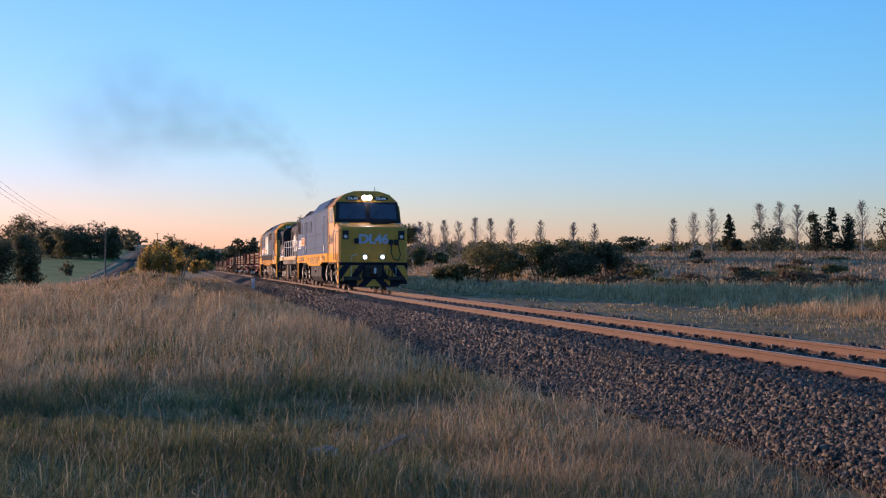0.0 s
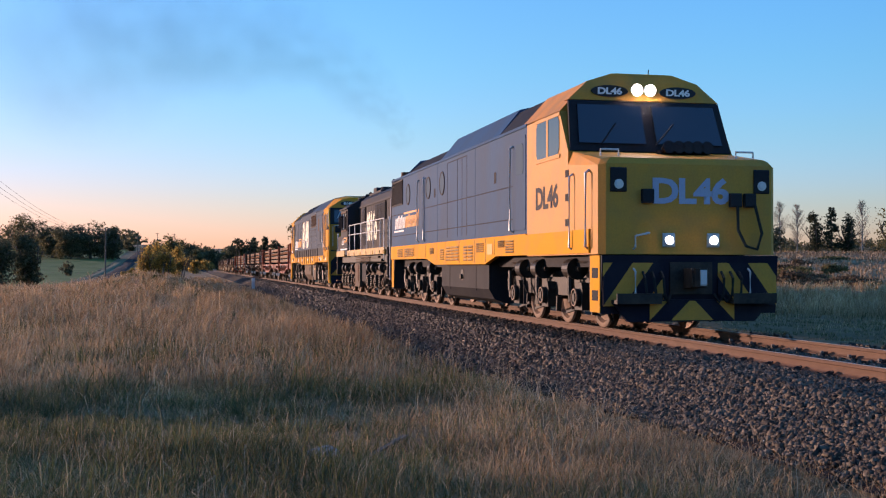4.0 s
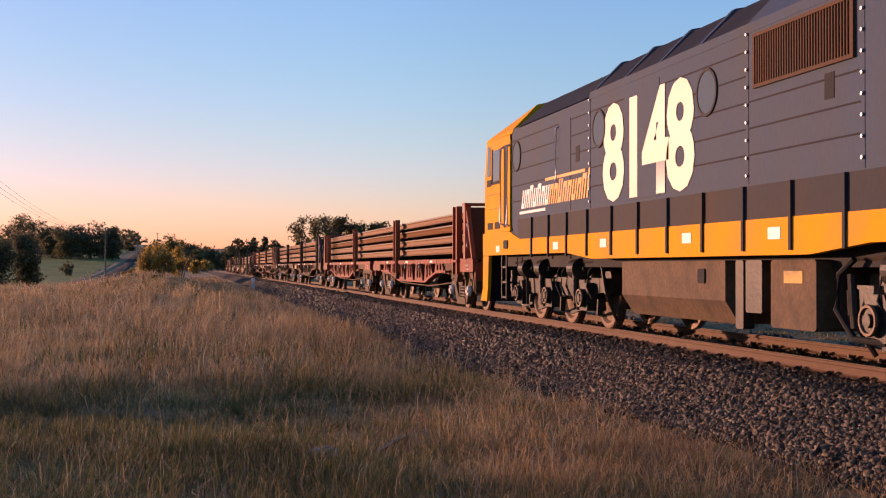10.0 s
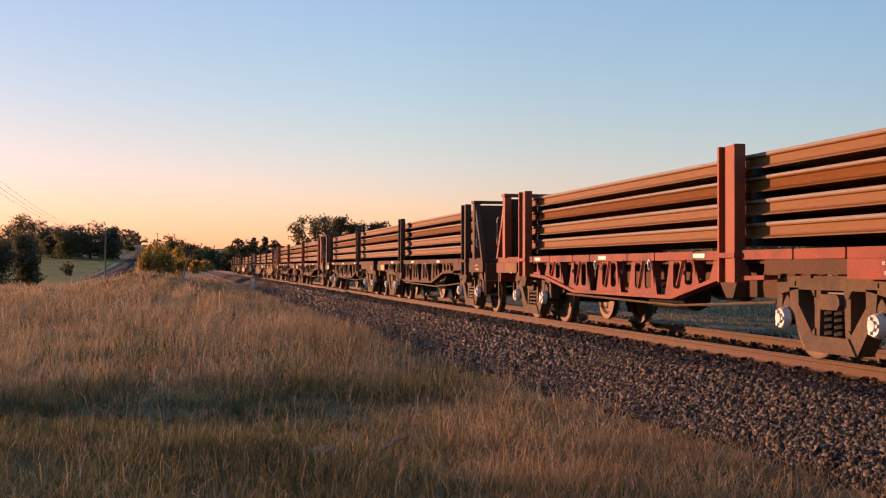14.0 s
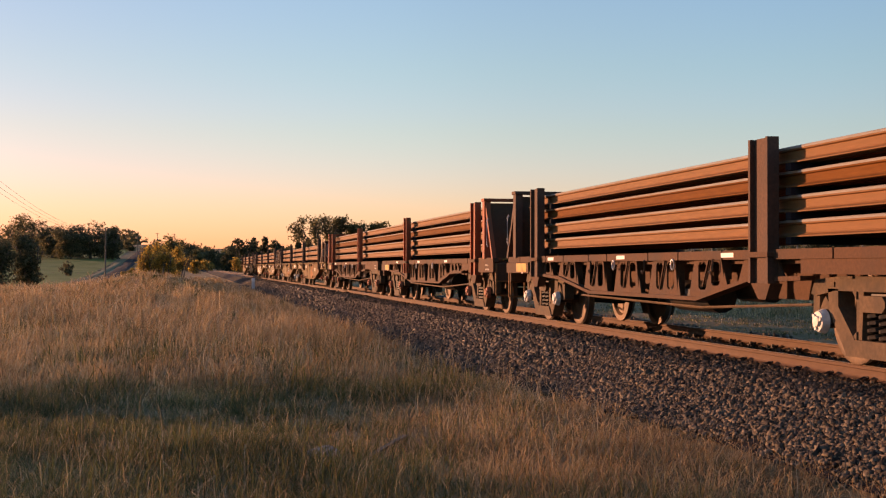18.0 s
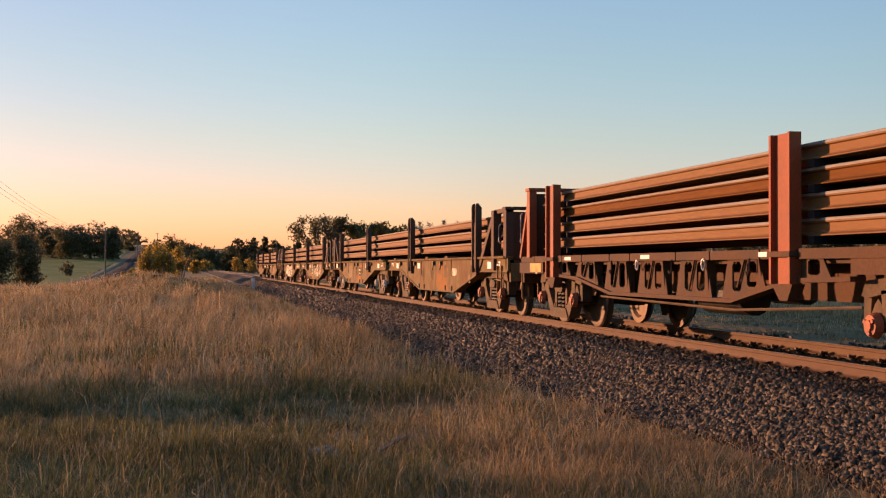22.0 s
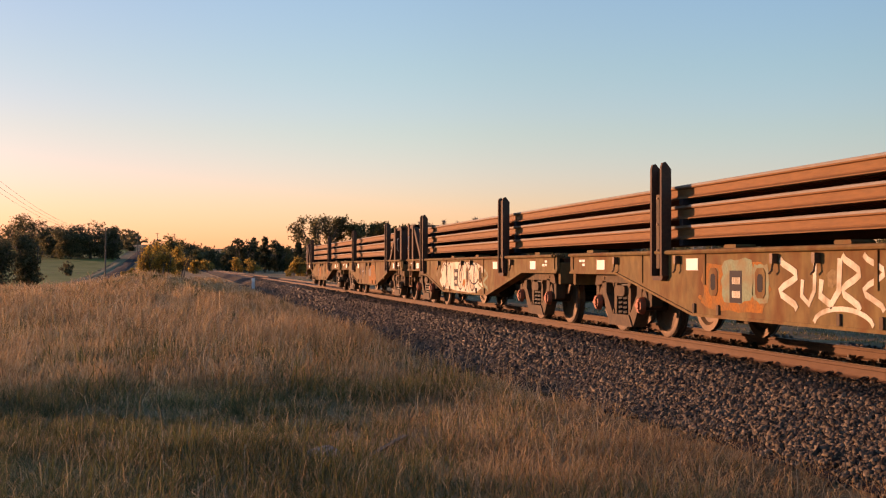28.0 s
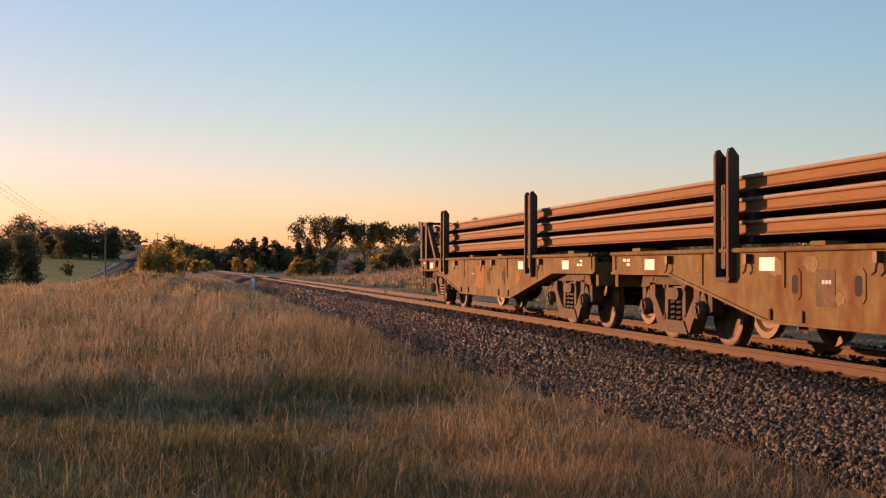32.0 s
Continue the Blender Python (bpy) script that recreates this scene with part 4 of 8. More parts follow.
def graffiti(w, y0, y1, mat, seed, zlo=0.5, zhi=1.14, cell=0.5, width=0.06):
    """Sprayed scrawl of hooks, loops and bars; no letters."""
    rng = random.Random(seed)
    y, k = y0, 0
    while y < y1 - cell * 0.6:
        c, h = cell * rng.uniform(0.8, 1.15), zhi - zlo
        lo, hi = zlo + rng.uniform(0, 0.06), zhi - rng.uniform(0, 0.08)
        kind = rng.choice(("hook", "wave", "loop", "wave", "arc"))
        if kind == "hook":
            runs = [[(y, hi), (y + 0.05 * c, lo + 0.25 * h), (y + 0.35 * c, lo), (y + 0.75 * c, lo + 0.15 * h), (y + 0.7 * c, lo + 0.45 * h)]]
        elif kind == "wave":
            runs = [[(y + c * (0.45 + 0.4 * math.cos(a * 1.6)), hi - h * 0.95 * a / 6.0) for a in np.linspace(0, 6, 12)]]
        elif kind == "loop":
            runs = [[(y + c * (0.42 + 0.36 * math.cos(a)), (lo + hi) / 2 + 0.42 * h * math.sin(a)) for a in np.linspace(0.5, 5.9, 13)]]
        else:
            runs = [[(y + c * (0.45 + 0.45 * math.cos(a)), lo + 0.8 * h * math.sin(a)) for a in np.linspace(0.1, 3.0, 9)], [(y + 0.4 * c, hi), (y + 0.5 * c, lo)]]
        for run in runs:
            k += 1
            part("sprayed_line", stroke(run, width * rng.uniform(0.75, 1.2), 0.001 + 0.0004 * (k % 9)), mat, w, "pale sprayed scrawl line")
        y += c * 0.95


def ragged(w, name, label, mat, yc, zc, qy, qz, lift, seed):
    """An uneven rectangular patch of other paint on the near side sill."""
    rng = random.Random(seed)
    ring = []
    for a in np.linspace(0, 2 * math.pi, 22, endpoint=False):
        c, s_ = math.cos(a), math.sin(a)
        m = max(abs(c), abs(s_)) ** 0.8
        ring.append((yc + qy * c / m * rng.uniform(0.9, 1.06), zc + qz * s_ / m * rng.uniform(0.9, 1.06)))
    part(name, Solid().prism(ring, -1.361 - lift, -1.36), mat, w, label)


# the pale sprayed panel with dark outlines on the trailing wagon
ragged(WAGONS[9], "sprayed_panel", "large pale sprayed panel with dark outlines", SPRAY, 7.62, 0.80, 2.2, 0.355, 0.0008, 21)
for k, (yc, ry, rz, a0, a1) in enumerate(((9.35, 0.26, 0.30, 0.4, 5.6), (8.8, 0.22, 0.31, -0.6, 3.9), (7.55, 0.30, 0.31, 0.2, 5.9), (7.55, 0.12, 0.14, 0.0, 6.2), (7.02, 0.15, 0.32, 1.0, 5.2),
                                          (6.72, 0.10, 0.30, -1.4, 1.7), (6.35, 0.26, 0.31, 2.0, 6.6), (6.0, 0.22, 0.30, -1.2, 2.4), (6.2, 0.4, 0.16, 3.4, 6.0))):
    part("outline_stroke", stroke([(yc + ry * math.cos(a), 0.80 + rz * math.sin(a)) for a in np.linspace(a0, a1, 15)], 0.035, 0.0016 + 0.0003 * k), DARK_GREY, WAGONS[9], "dark sprayed outline")
graffiti(WAGONS[9], 4.9, 6.1, PATINA, 13, 0.55, 1.05, 0.55, 0.06)
part("number_panel", Solid().box(-1.3665, -1.36, 7.83, 8.22, 0.56, 0.97), DARK_GREY, WAGONS[9], "dark stencilled panel")
for z in (0.62, 0.80):
    marks(WAGONS[9], 7.88, z, [4], -1.3675, 0.055, 0.09, SPRAY)
graffiti(WAGONS[8], 4.4, 7.1, SPRAY, 8, 0.60, 1.16, 0.45, 0.075)
part("sprayed_line", stroke([(5.9 + 0.55 * math.cos(a), 0.44 + 0.17 * math.sin(a)) for a in np.linspace(0.1, 3.0, 11)], 0.05, 0.003), SPRAY, WAGONS[8], "pale sprayed arc")
ragged(WAGONS[8], "rust_patch", "bright orange patch of rusted paint", RUST_PATCH, 8.3, 0.78, 0.9, 0.30, 0.0008, 1)
ragged(WAGONS[8], "teal_patch", "faded teal paint patch", PATINA, 8.2, 0.86, 0.42, 0.26, 0.0016, 2)
ragged(WAGONS[8], "teal_patch", "faded teal paint patch", PATINA, 7.62, 0.84, 0.2, 0.22, 0.0016, 3)
# the rusted square and flaked patches of the leading plate-sided wagon
ragged(WAGONS[6], "rust_patch", "large orange square of rusted paint", RUST_PATCH, 6.38, 0.76, 0.70, 0.34, 0.0006, 31)
for k in range(3):
    y0 = 7.0 - 0.22 * k
    part("faded_stroke", stroke([(y0, 0.84), (y0 - 0.05, 1.06), (y0 - 0.16, 0.86), (y0 - 0.2, 1.06)][:4 - k], 0.035, 0.0014 + 0.0003 * k), BOGIE, WAGONS[6], "faded remains of a painted mark")
part("dark_plate", Solid().box(-1.3635, -1.36, 5.82, 6.1, 0.76, 1.06), BOGIE, WAGONS[6], "dull brown plate on the rusted square")
ragged(WAGONS[6], "flaked_patch", "bright flaked silver paint patch", SPRAY, 4.95, 0.90, 0.26, 0.09, 0.0009, 32)
ragged(WAGONS[10], "rust_patch", "bright orange patch of rusted paint", RUST_PATCH, 6.05, 0.75, 0.84, 0.34, 0.0006, 33)
ragged(WAGONS[10], "teal_patch", "square of faded grey paint", SLEEPER, 6.58, 0.85, 0.29, 0.16, 0.001, 34)
ragged(WAGONS[11], "rust_patch", "orange patch of rusted paint", RUST_PATCH, 7.6, 0.80, 0.4, 0.24, 0.0006, 35)
ragged(WAGONS[7], "flaked_patch", "pale flaked paint patch", PALE_PATCH, 8.6, 0.82, 0.6, 0.25, 0.0006, 36)
part("number_panel", Solid().box(-1.365, -1.36, 8.08, 8.40, 0.60, 0.98), DARK_GREY, WAGONS[8], "dark stencilled panel")
for z in (0.66, 0.82):
    marks(WAGONS[8], 8.12, z, [4], -1.366, 0.042, 0.08, SPRAY)
# ---- locomotives ----
def lettering(text, y_left, y_right, z0, z1, x, mat, parent, label="", normal="side", name="running_number"):
    """Painted characters, fitted into a box. side: read from the camera's side, from y_left (far) to y_right; front: on a face towards -y, from x = y_left to y_right."""
    cu = bpy.data.curves.new("characters", "FONT")
    cu.body, cu.extrude, cu.resolution_u, cu.offset, cu.space_character = text, 0.0, 3, 0.035, 0.92
    ob = new("characters", cu)
    me = bpy.data.meshes.new_from_object(ob.evaluated_get(bpy.context.evaluated_depsgraph_get()))
    bpy.data.objects.remove(ob)
    co = np.zeros(len(me.vertices) * 3, np.float32)
    me.vertices.foreach_get("co", co)
    co = co.reshape(-1, 3)
    lo, hi = co.min(0), co.max(0)
    a, b = (co[:, 0] - lo[0]) / (hi[0] - lo[0]), (co[:, 1] - lo[1]) / (hi[1] - lo[1])
    z = z0 + b * (z1 - z0)
    along = y_left + a * (y_right - y_left)
    out = np.stack([np.full_like(z, x), along, z], 1) if normal == "side" else np.stack([along, np.full_like(z, x), z], 1)
    me.vertices.foreach_set("co", out.ravel().astype(np.float32))
    me.materials.clear()
    me.materials.append(mat)
    me.update()
    return part(name, me, mat, parent, label)


def slanted_logo(v, y_left, y_right, z0, z1, x):
    """The operator's mark as plain slanted shapes: pale bars, orange bars, and the two rules."""
    n, skew = 15, 0.12
    for k in range(n):
        a = y_left + (y_right - y_left) * (k + 0.10) / n
        b = y_left + (y_right - y_left) * (k + 0.90) / n
        lo, hi = z0 + 0.10, z1 - 0.08
        if k in (2, 4, 9, 14):
            hi += 0.06
        m0, m1 = a + (b - a) * 0.36, a + (b - a) * 0.66
        s = Solid()
        for p, q in ((a, m0), (m1, b)):
            s.prism([(p, lo), (q, lo), (q - skew, hi), (p - skew, hi)], x - 0.004, x)
        cap = (hi - 0.09, hi) if k % 3 else (lo, lo + 0.09)
        f0, f1 = ((c - lo) / (hi - lo) * skew for c in cap)
        s.prism([(a - f0, cap[0]), (b - f0, cap[0]), (b - f1, cap[1]), (a - f1, cap[1])], x - 0.005, x)
        part("logo_bar", s, WHITE if k < 7 else ORANGE, v)
    part("logo_rule", Solid().prism([(y_right - 0.05, z0 + 0.1), (y_right - 0.12, z0 + 0.1), (y_right - 0.12 - skew, z1 + 0.05), (y_right - 0.05 - skew, z1 + 0.05)], x - 0.004, x), ORANGE, v)
    part("logo_rule", Solid().prism([(y_left + 0.1, z0), (y_left + (y_right - y_left) * 0.42, z0), (y_left + (y_right - y_left) * 0.42, z0 + 0.05), (y_left + 0.1, z0 + 0.05)], x - 0.004, x), WHITE, v)
    part("logo_rule", Solid().prism([(y_left + (y_right - y_left) * 0.42, z1), (y_right, z1), (y_right, z1 + 0.05), (y_left + (y_right - y_left) * 0.42, z1 + 0.05)], x - 0.004, x), ORANGE, v)


def oval(yc, zc, ry, rz, n=24):
    return [(yc + ry * math.cos(a), zc + rz * math.sin(a)) for a in np.linspace(0, 2 * math.pi, n, endpoint=False)]


def porthole(v, y, z, x=-1.47, r=0.27):
    p = part("porthole", Solid().prism(oval(y, z, r, r), x - 0.012, x), PORT, v, "round grey porthole")
    s = Solid()
    s.loft([[(xx, y + q * math.cos(a), z + q * math.sin(a)) for xx, q in ((x - 0.02, r - 0.01), (x - 0.02, r + 0.025), (x, r + 0.03), (x, r - 0.01))] for a in np.linspace(0, 2 * math.pi, 25)], caps=False)
    part("porthole_rim", s, DARK_GREY, p)


def grab(v, pts, r=0.017, name="handrail"):
    return part(name, Solid().tube(pts, r, 7), SILVER, v)


def louvres(v, y0, y1, z0, z1, x, mat, n=7):
    for k in range(n):
        z = z0 + (z1 - z0) * (k + 0.2) / n
        h = (z1 - z0) / n * 0.55
        part("louvre", Solid().prism([(x, z), (x - 0.025, z), (x, z + h)], y0, y1, "y"), mat, v)
        part("louvre_gap", Solid().box(x - 0.003, x, y0, y1, z - 0.012, z - 0.001), BLACK, v)


def grille(v, y0, y1, z0, z1, x, mat, step_y=0.07):
    g = part("grille", Solid().box(x - 0.006, x + 0.01, y0, y1, z0, z1), BLACK, v, "dark air intake grille")
    y = y0 + step_y / 2
    while y < y1:
        part("grille_bar", Solid().box(x - 0.02, x - 0.004, y - 0.011, y + 0.011, z0, z1), mat, g)
        y += step_y
    part("grille_frame", Solid().box(x - 0.03, x, y0 - 0.04, y0, z0 - 0.04, z1 + 0.04).box(x - 0.03, x, y1, y1 + 0.04, z0 - 0.04, z1 + 0.04).box(x - 0.03, x, y0, y1, z0 - 0.04, z0).box(x - 0.03, x, y0, y1, z1, z1 + 0.04), mat, g)


def groove(v, y0, y1, z, x, mat=None):
    part("panel_joint", Solid().prism([(x, z - 0.011), (x - 0.004, z), (x, z + 0.011)], y0, y1, "y"), mat or DARK_GREY, v)


def seam(v, y, z0, z1, x, mat, w=0.03):
    part("panel_seam", Solid().box(x - 0.005, x, y - w / 2, y + w / 2, z0, z1), mat, v)


def loco_bogie(v, axles, r, style, mat):
    """A three-axle locomotive bogie with frame, axle boxes, brake cylinders, springs and pipes."""
    rng = random.Random(int(axles[0] * 100))
    yc = axles[1]
    y0, y1 = axles[0] - 0.75, axles[2] + 0.75
    b = part("bogie", Solid().box(-0.95, 0.95, y0 + 0.2, y1 - 0.2, 0.55, 0.95, 0.05).box(-1.0, 1.0, axles[0] + 0.4, axles[0] + 0.75, 0.3, 0.8, 0.05).box(-1.0, 1.0, axles[2] - 0.75, axles[2] - 0.4, 0.3, 0.8, 0.05), GRIME, v, "three-axle motor bogie")
    for side in (-1, 1):
        def S(s):
            return s if side < 0 else mirrored(s)
        if style == "cast":
            # curved cast side frame, dipping between the axles
            top, bot = [], []
            for y in np.linspace(y0, y1, 34):
                d = min(abs(y - a) for a in axles)
                dip = 0.5 - 0.5 * math.cos(min(d / 0.93, 1.0) * math.pi)
                edge = 1.0 if y0 + 0.4 < y < y1 - 0.4 else 0.0
                top.append((y, 0.86 + 0.06 * (1 - dip)))
                bot.append((y, 0.72 - 0.40 * dip * edge - 0.02))
            part("side_frame", S(Solid().loft([[(-1.20, p[0], p[1]), (-1.20, q[0], q[1]), (-1.06, q[0], q[1]), (-1.06, p[0], p[1])] for p, q in zip(top, bot)])), mat, b, "dusty curved cast side frame")
        else:
            part("side_frame", S(Solid().prism([(y0, 0.62), (y0 + 0.1, 0.84), (y1 - 0.1, 0.84), (y1, 0.62), (y1 - 0.3, 0.60), (axles[2] - 0.5, 0.52), (axles[0] + 0.5, 0.52), (y0 + 0.3, 0.60)], -1.10, -0.98)), mat, b)
        for a in axles:
            part("axle_box", S(Solid().prism([(a - 0.19, 0.30), (a + 0.19, 0.30), (a + 0.22, 0.62), (a + 0.16, 0.76), (a - 0.16, 0.76), (a - 0.22, 0.62)], -1.24, -1.05)), mat, b)
            if style == "cast":
                for dy in (-0.46, 0.46):
                    if axles[0] < a + dy < axles[2]:
                        sp = Solid()
                        coil(sp, -1.26, a + dy, 0.40, 0.74, 0.08, 5, 0.024)
                        part("coil_spring", S(sp), GRIME, b)
                        part("spring_seat", S(Solid().box(-1.35, -1.17, a + dy - 0.12, a + dy + 0.12, 0.34, 0.40, 0.02)), mat, b)
                part("journal_ring", S(Solid().disc((-1.24, a, r), 0.16, -0.05, "x", 18).disc((-1.29, a, r), 0.08, -0.03, "x", 10)), BOGIE, b)
            else:
                part("journal_ring", S(Solid().disc((-1.24, a, r), 0.15, -0.06, "x", 18).disc((-1.30, a, r), 0.07, -0.03, "x", 10)), mat, b)
                rim = Solid()
                rim.loft([[(xx, a + q * math.cos(w_), r + q * math.sin(w_)) for xx, q in ((-1.30, 0.115), (-1.325, 0.125), (-1.325, 0.15), (-1.30, 0.16))] for w_ in np.linspace(0, 2 * math.pi, 21)], caps=False)
                part("journal_rim", S(rim), WHEEL, b, "worn bright rim of the axle box")
                part("damper", S(Solid().tube([(-1.28, a + 0.33, 0.95), (-1.28, a + 0.27, 0.42)], 0.045, 8).tube([(-1.28, a + 0.31, 0.8), (-1.28, a + 0.29, 0.55)], 0.06, 8)), GRIME, b)
        for a in axles:
            c = a + (0.42 if a < yc else -0.42 if a > yc else 0.42)
            part("brake_cylinder", S(Solid().disc((-1.19, c - 0.20, 0.99), 0.17, 0.34, "y", 20).disc((-1.19, c - 0.23, 0.99), 0.185, 0.05, "y", 20).disc((-1.19, c + 0.14, 0.99), 0.16, 0.10, "y", 16, 0.09).disc((-1.19, c - 0.40, 0.99), 0.05, 0.18, "y", 10)), GRIME, b)
            part("brake_lever", S(Solid().bar((-1.2, c, 0.96), (-1.22, c - 0.1, 0.3), 0.05)), mat, b)
            part("brake_rod", S(Solid().bar((-1.18, c - 0.35, 0.34), (-1.18, c + 0.35, 0.24), 0.045)), mat, b)
            part("brake_block", S(Solid().bar((-1.16, a - 0.62, 0.5), (-1.16, a - 0.58, 0.24), 0.09, 0.05)), mat, b)
        part("pipe_run", S(Solid().tube([(-1.14, y0, 1.12), (-1.2, y0 + 0.5, 1.10), (-1.16, yc, 1.14), (-1.2, y1 - 0.4, 1.1), (-1.14, y1, 1.12)], 0.022, 6)), mat, b)
        for k in range(5):
            y = rng.uniform(y0 + 0.3, y1 - 0.3)
            part("brake_hose", S(Solid().tube([(-1.1, y, 1.15), (-1.24, y + 0.08, 0.95), (-1.26, y + 0.12, 0.7), (-1.2, y + 0.02, 0.5)], 0.018, 6)), RUBBER, b)
        part("sand_pipe", S(Solid().tube([(-1.15, y0 + 0.1, 1.1), (-1.1, y0 + 0.02, 0.6), (-0.85, y0 + 0.16, 0.12)], 0.03, 6)), mat, b)
        part("sand_pipe", S(Solid().tube([(-1.15, y1 - 0.1, 1.1), (-1.1, y1 - 0.02, 0.6), (-0.85, y1 - 0.16, 0.12)], 0.03, 6)), mat, b)
    for a in axles:
        wheelset(v, a, r, 1.02, GRIME, 0.08)
    return b


def body_ring(y, zb, ze, xr, zr, zt, w=1.47):
    return [(-w, y, zb), (-w, y, ze), (-xr, y, zr), (-xr * 0.45, y, zt), (xr * 0.45, y, zt), (xr, y, zr), (w, y, ze), (w, y, zb)]


def roof_piece(v, y0, y1, ze0, ze1, xr, zr0, zr1, zt0, zt1, mat, name="roof"):
    r0, r1 = body_ring(y0, ze0 - 0.02, ze0, xr, zr0, zt0), body_ring(y1, ze1 - 0.02, ze1, xr, zr1, zt1)
    return part(name, Solid().loft([r0, r1]), mat, v)


def chevrons(v, y, x0, x1, z0, z1, n, mats, lean, depth=0.01):
    """Diagonal warning stripes on a face towards -y, inside a rectangle."""
    w = (x1 - x0) / n
    for k in range(-n, 2 * n):
        a, b = x0 + k * w, x0 + (k + 1) * w
        poly = [(a, z0), (b, z0), (b + lean, z1), (a + lean, z1)]
        for lim, sgn in ((x0, 1), (x1, -1)):
            out = []
            for (p, q), (p2, q2) in zip(poly, poly[1:] + poly[:1]):
                i, j = sgn * (p - lim) >= 0, sgn * (p2 - lim) >= 0
                if i:
                    out.append((p, q))
                if i != j:
                    f = (lim - p) / (p2 - p)
                    out.append((lim, q + (q2 - q) * f))
            poly = out
            if len(poly) < 3:
                break
        if len(poly) >= 3:
            part("warning_stripe", Solid().prism(poly, y - depth, y, "y"), mats[k % 2], v)


LAMP_ON = glow_material("lit_headlight", (1.0, 0.97, 0.9), 60.0)
LAMP_SOFT = glow_material("lit_ditch_light", (1.0, 0.96, 0.85), 30.0)
LENS = material("clear_lamp_lens", (0.5, 0.52, 0.52), 0.1, var=0.0, bump=0.0, spec=0.8)
RED_LENS = material("red_lamp_lens", (0.25, 0.03, 0.02), 0.2, var=0.0, bump=0.0)


def lamp(v, x, y, z, r, mat, name="headlight"):
    b = part(name, Solid().disc((x, y, z), r + 0.025, 0.05, "y", 16), SILVER, v)
    part("lens", Solid().disc((x, y - 0.012, z), r, 0.02, "y", 16), mat, b)


def front_cab_unit():
    """The leading locomotive: blue-grey streamlined body, grimy yellow cab and nose."""
    v = thing("diesel_locomotive", "blue-grey and yellow streamlined diesel locomotive, headlights lit", "locomotive", "locomotives of the train", (0, 50.0, 0))
    L = 19.25
    part("body_side", Solid().loft([[(-1.47, y, 1.60), (-1.47, y, 3.66), (1.47, y, 3.66), (1.47, y, 1.60)] for y in (4.08, L - 0.03)]), BLUE_GREY, v, "blue-grey painted body panels")
    part("rear_wall", Solid().box(-1.44, 1.44, L - 0.03, L, 1.3, 3.75, 0.03), DARK_GREY, v)
    # roof: dark vents, hump over the radiators, hipped rear hatch
    roof_piece(v, 2.1, 4.4, 3.68, 3.68, 0.98, 4.20, 4.22, 4.36, 4.38, NOSE_YELLOW, "cab_roof")
    roof_piece(v, 4.4, 6.3, 3.66, 3.66, 0.98, 4.20, 4.20, 4.34, 4.34, BLACK)
    roof_piece(v, 6.3, 12.1, 3.66, 3.66, 0.98, 4.26, 4.26, 4.38, 4.38, BLUE_GREY)
    roof_piece(v, 12.1, 17.1, 3.66, 3.66, 0.92, 4.10, 4.10, 4.18, 4.18, BLACK)
    roof_piece(v, 17.1, L, 3.66, 3.62, 0.98, 4.14, 3.92, 4.22, 4.0, BLUE_GREY, "roof_hatch")
    for y in (13.0, 14.2, 15.4, 16.6):
        part("roof_fan", Solid().disc((0, y, 4.17), 0.5, 0.06, "z", 20), BLACK, v)
    part("roof_joint", Solid().prism([(-1.49, 3.64), (-1.475, 3.70), (-1.45, 3.70), (-1.45, 3.64)], 4.1, L, "y"), BLUE_GREY, v)
    # cab
    prof = [(1.62, 1.22), (4.08, 1.22), (4.08, 3.68), (2.1, 3.68), (1.62, 2.95)]
    cab = part("cab", Solid().prism(prof, -1.47, 1.47), NOSE_YELLOW, v, "grimy yellow cab")
    part("windscreen_surround", Solid().loft([[(-1.44, 1.60, 2.97), (1.44, 1.60, 2.97), (1.44, 1.63, 2.95), (-1.44, 1.63, 2.95)], [(-1.36, 1.95, 3.86), (1.36, 1.95, 3.86), (1.36, 2.02, 3.86), (-1.36, 2.02, 3.86)]]), BLACK, cab)
    for x0, x1 in ((-1.28, -0.10), (0.10, 1.28)):
        part("windscreen", Solid().loft([[(x0, 1.60, 3.10), (x1, 1.60, 3.10), (x1, 1.65, 3.10), (x0, 1.65, 3.10)], [(x0 * 0.96, 1.87, 3.78), (x1 * 0.96, 1.87, 3.78), (x1 * 0.96, 1.92, 3.78), (x0 * 0.96, 1.92, 3.78)]]), GLASS, cab, "dark tinted windscreen pane")
        part("wiper", Solid().bar((x0 * 0.7, 1.59, 3.08), (x0 * 0.45 + x1 * 0.3, 1.70, 3.45), 0.02), BLACK, cab)
    part("number_board_panel", Solid().loft([[(-1.36, 1.95, 3.87), (1.36, 1.95, 3.87), (1.36, 2.2, 3.87), (-1.36, 2.2, 3.87)], [(-1.0, 2.02, 4.20), (1.0, 2.02, 4.20), (1.0, 2.4, 4.20), (-1.0, 2.4, 4.20)], [(-0.55, 2.06, 4.35), (0.55, 2.06, 4.35), (0.55, 2.4, 4.35), (-0.55, 2.4, 4.35)]]), NOSE_YELLOW, cab)
    for x in (-0.62, 0.62):
        nb = part("number_board", Solid().prism(oval(x, 4.03, 0.33, 0.10, 20), 1.94, 2.02, "y"), DARK_GREY, cab, "dark oval number board")
        lettering("DL46", x - 0.22, x + 0.22, 3.97, 4.09, 1.935, WHITE, nb, "pale running number", "front")
    lamp(v, -0.12, 1.95, 4.06, 0.085, LAMP_ON)
    lamp(v, 0.12, 1.95, 4.06, 0.085, LAMP_ON)
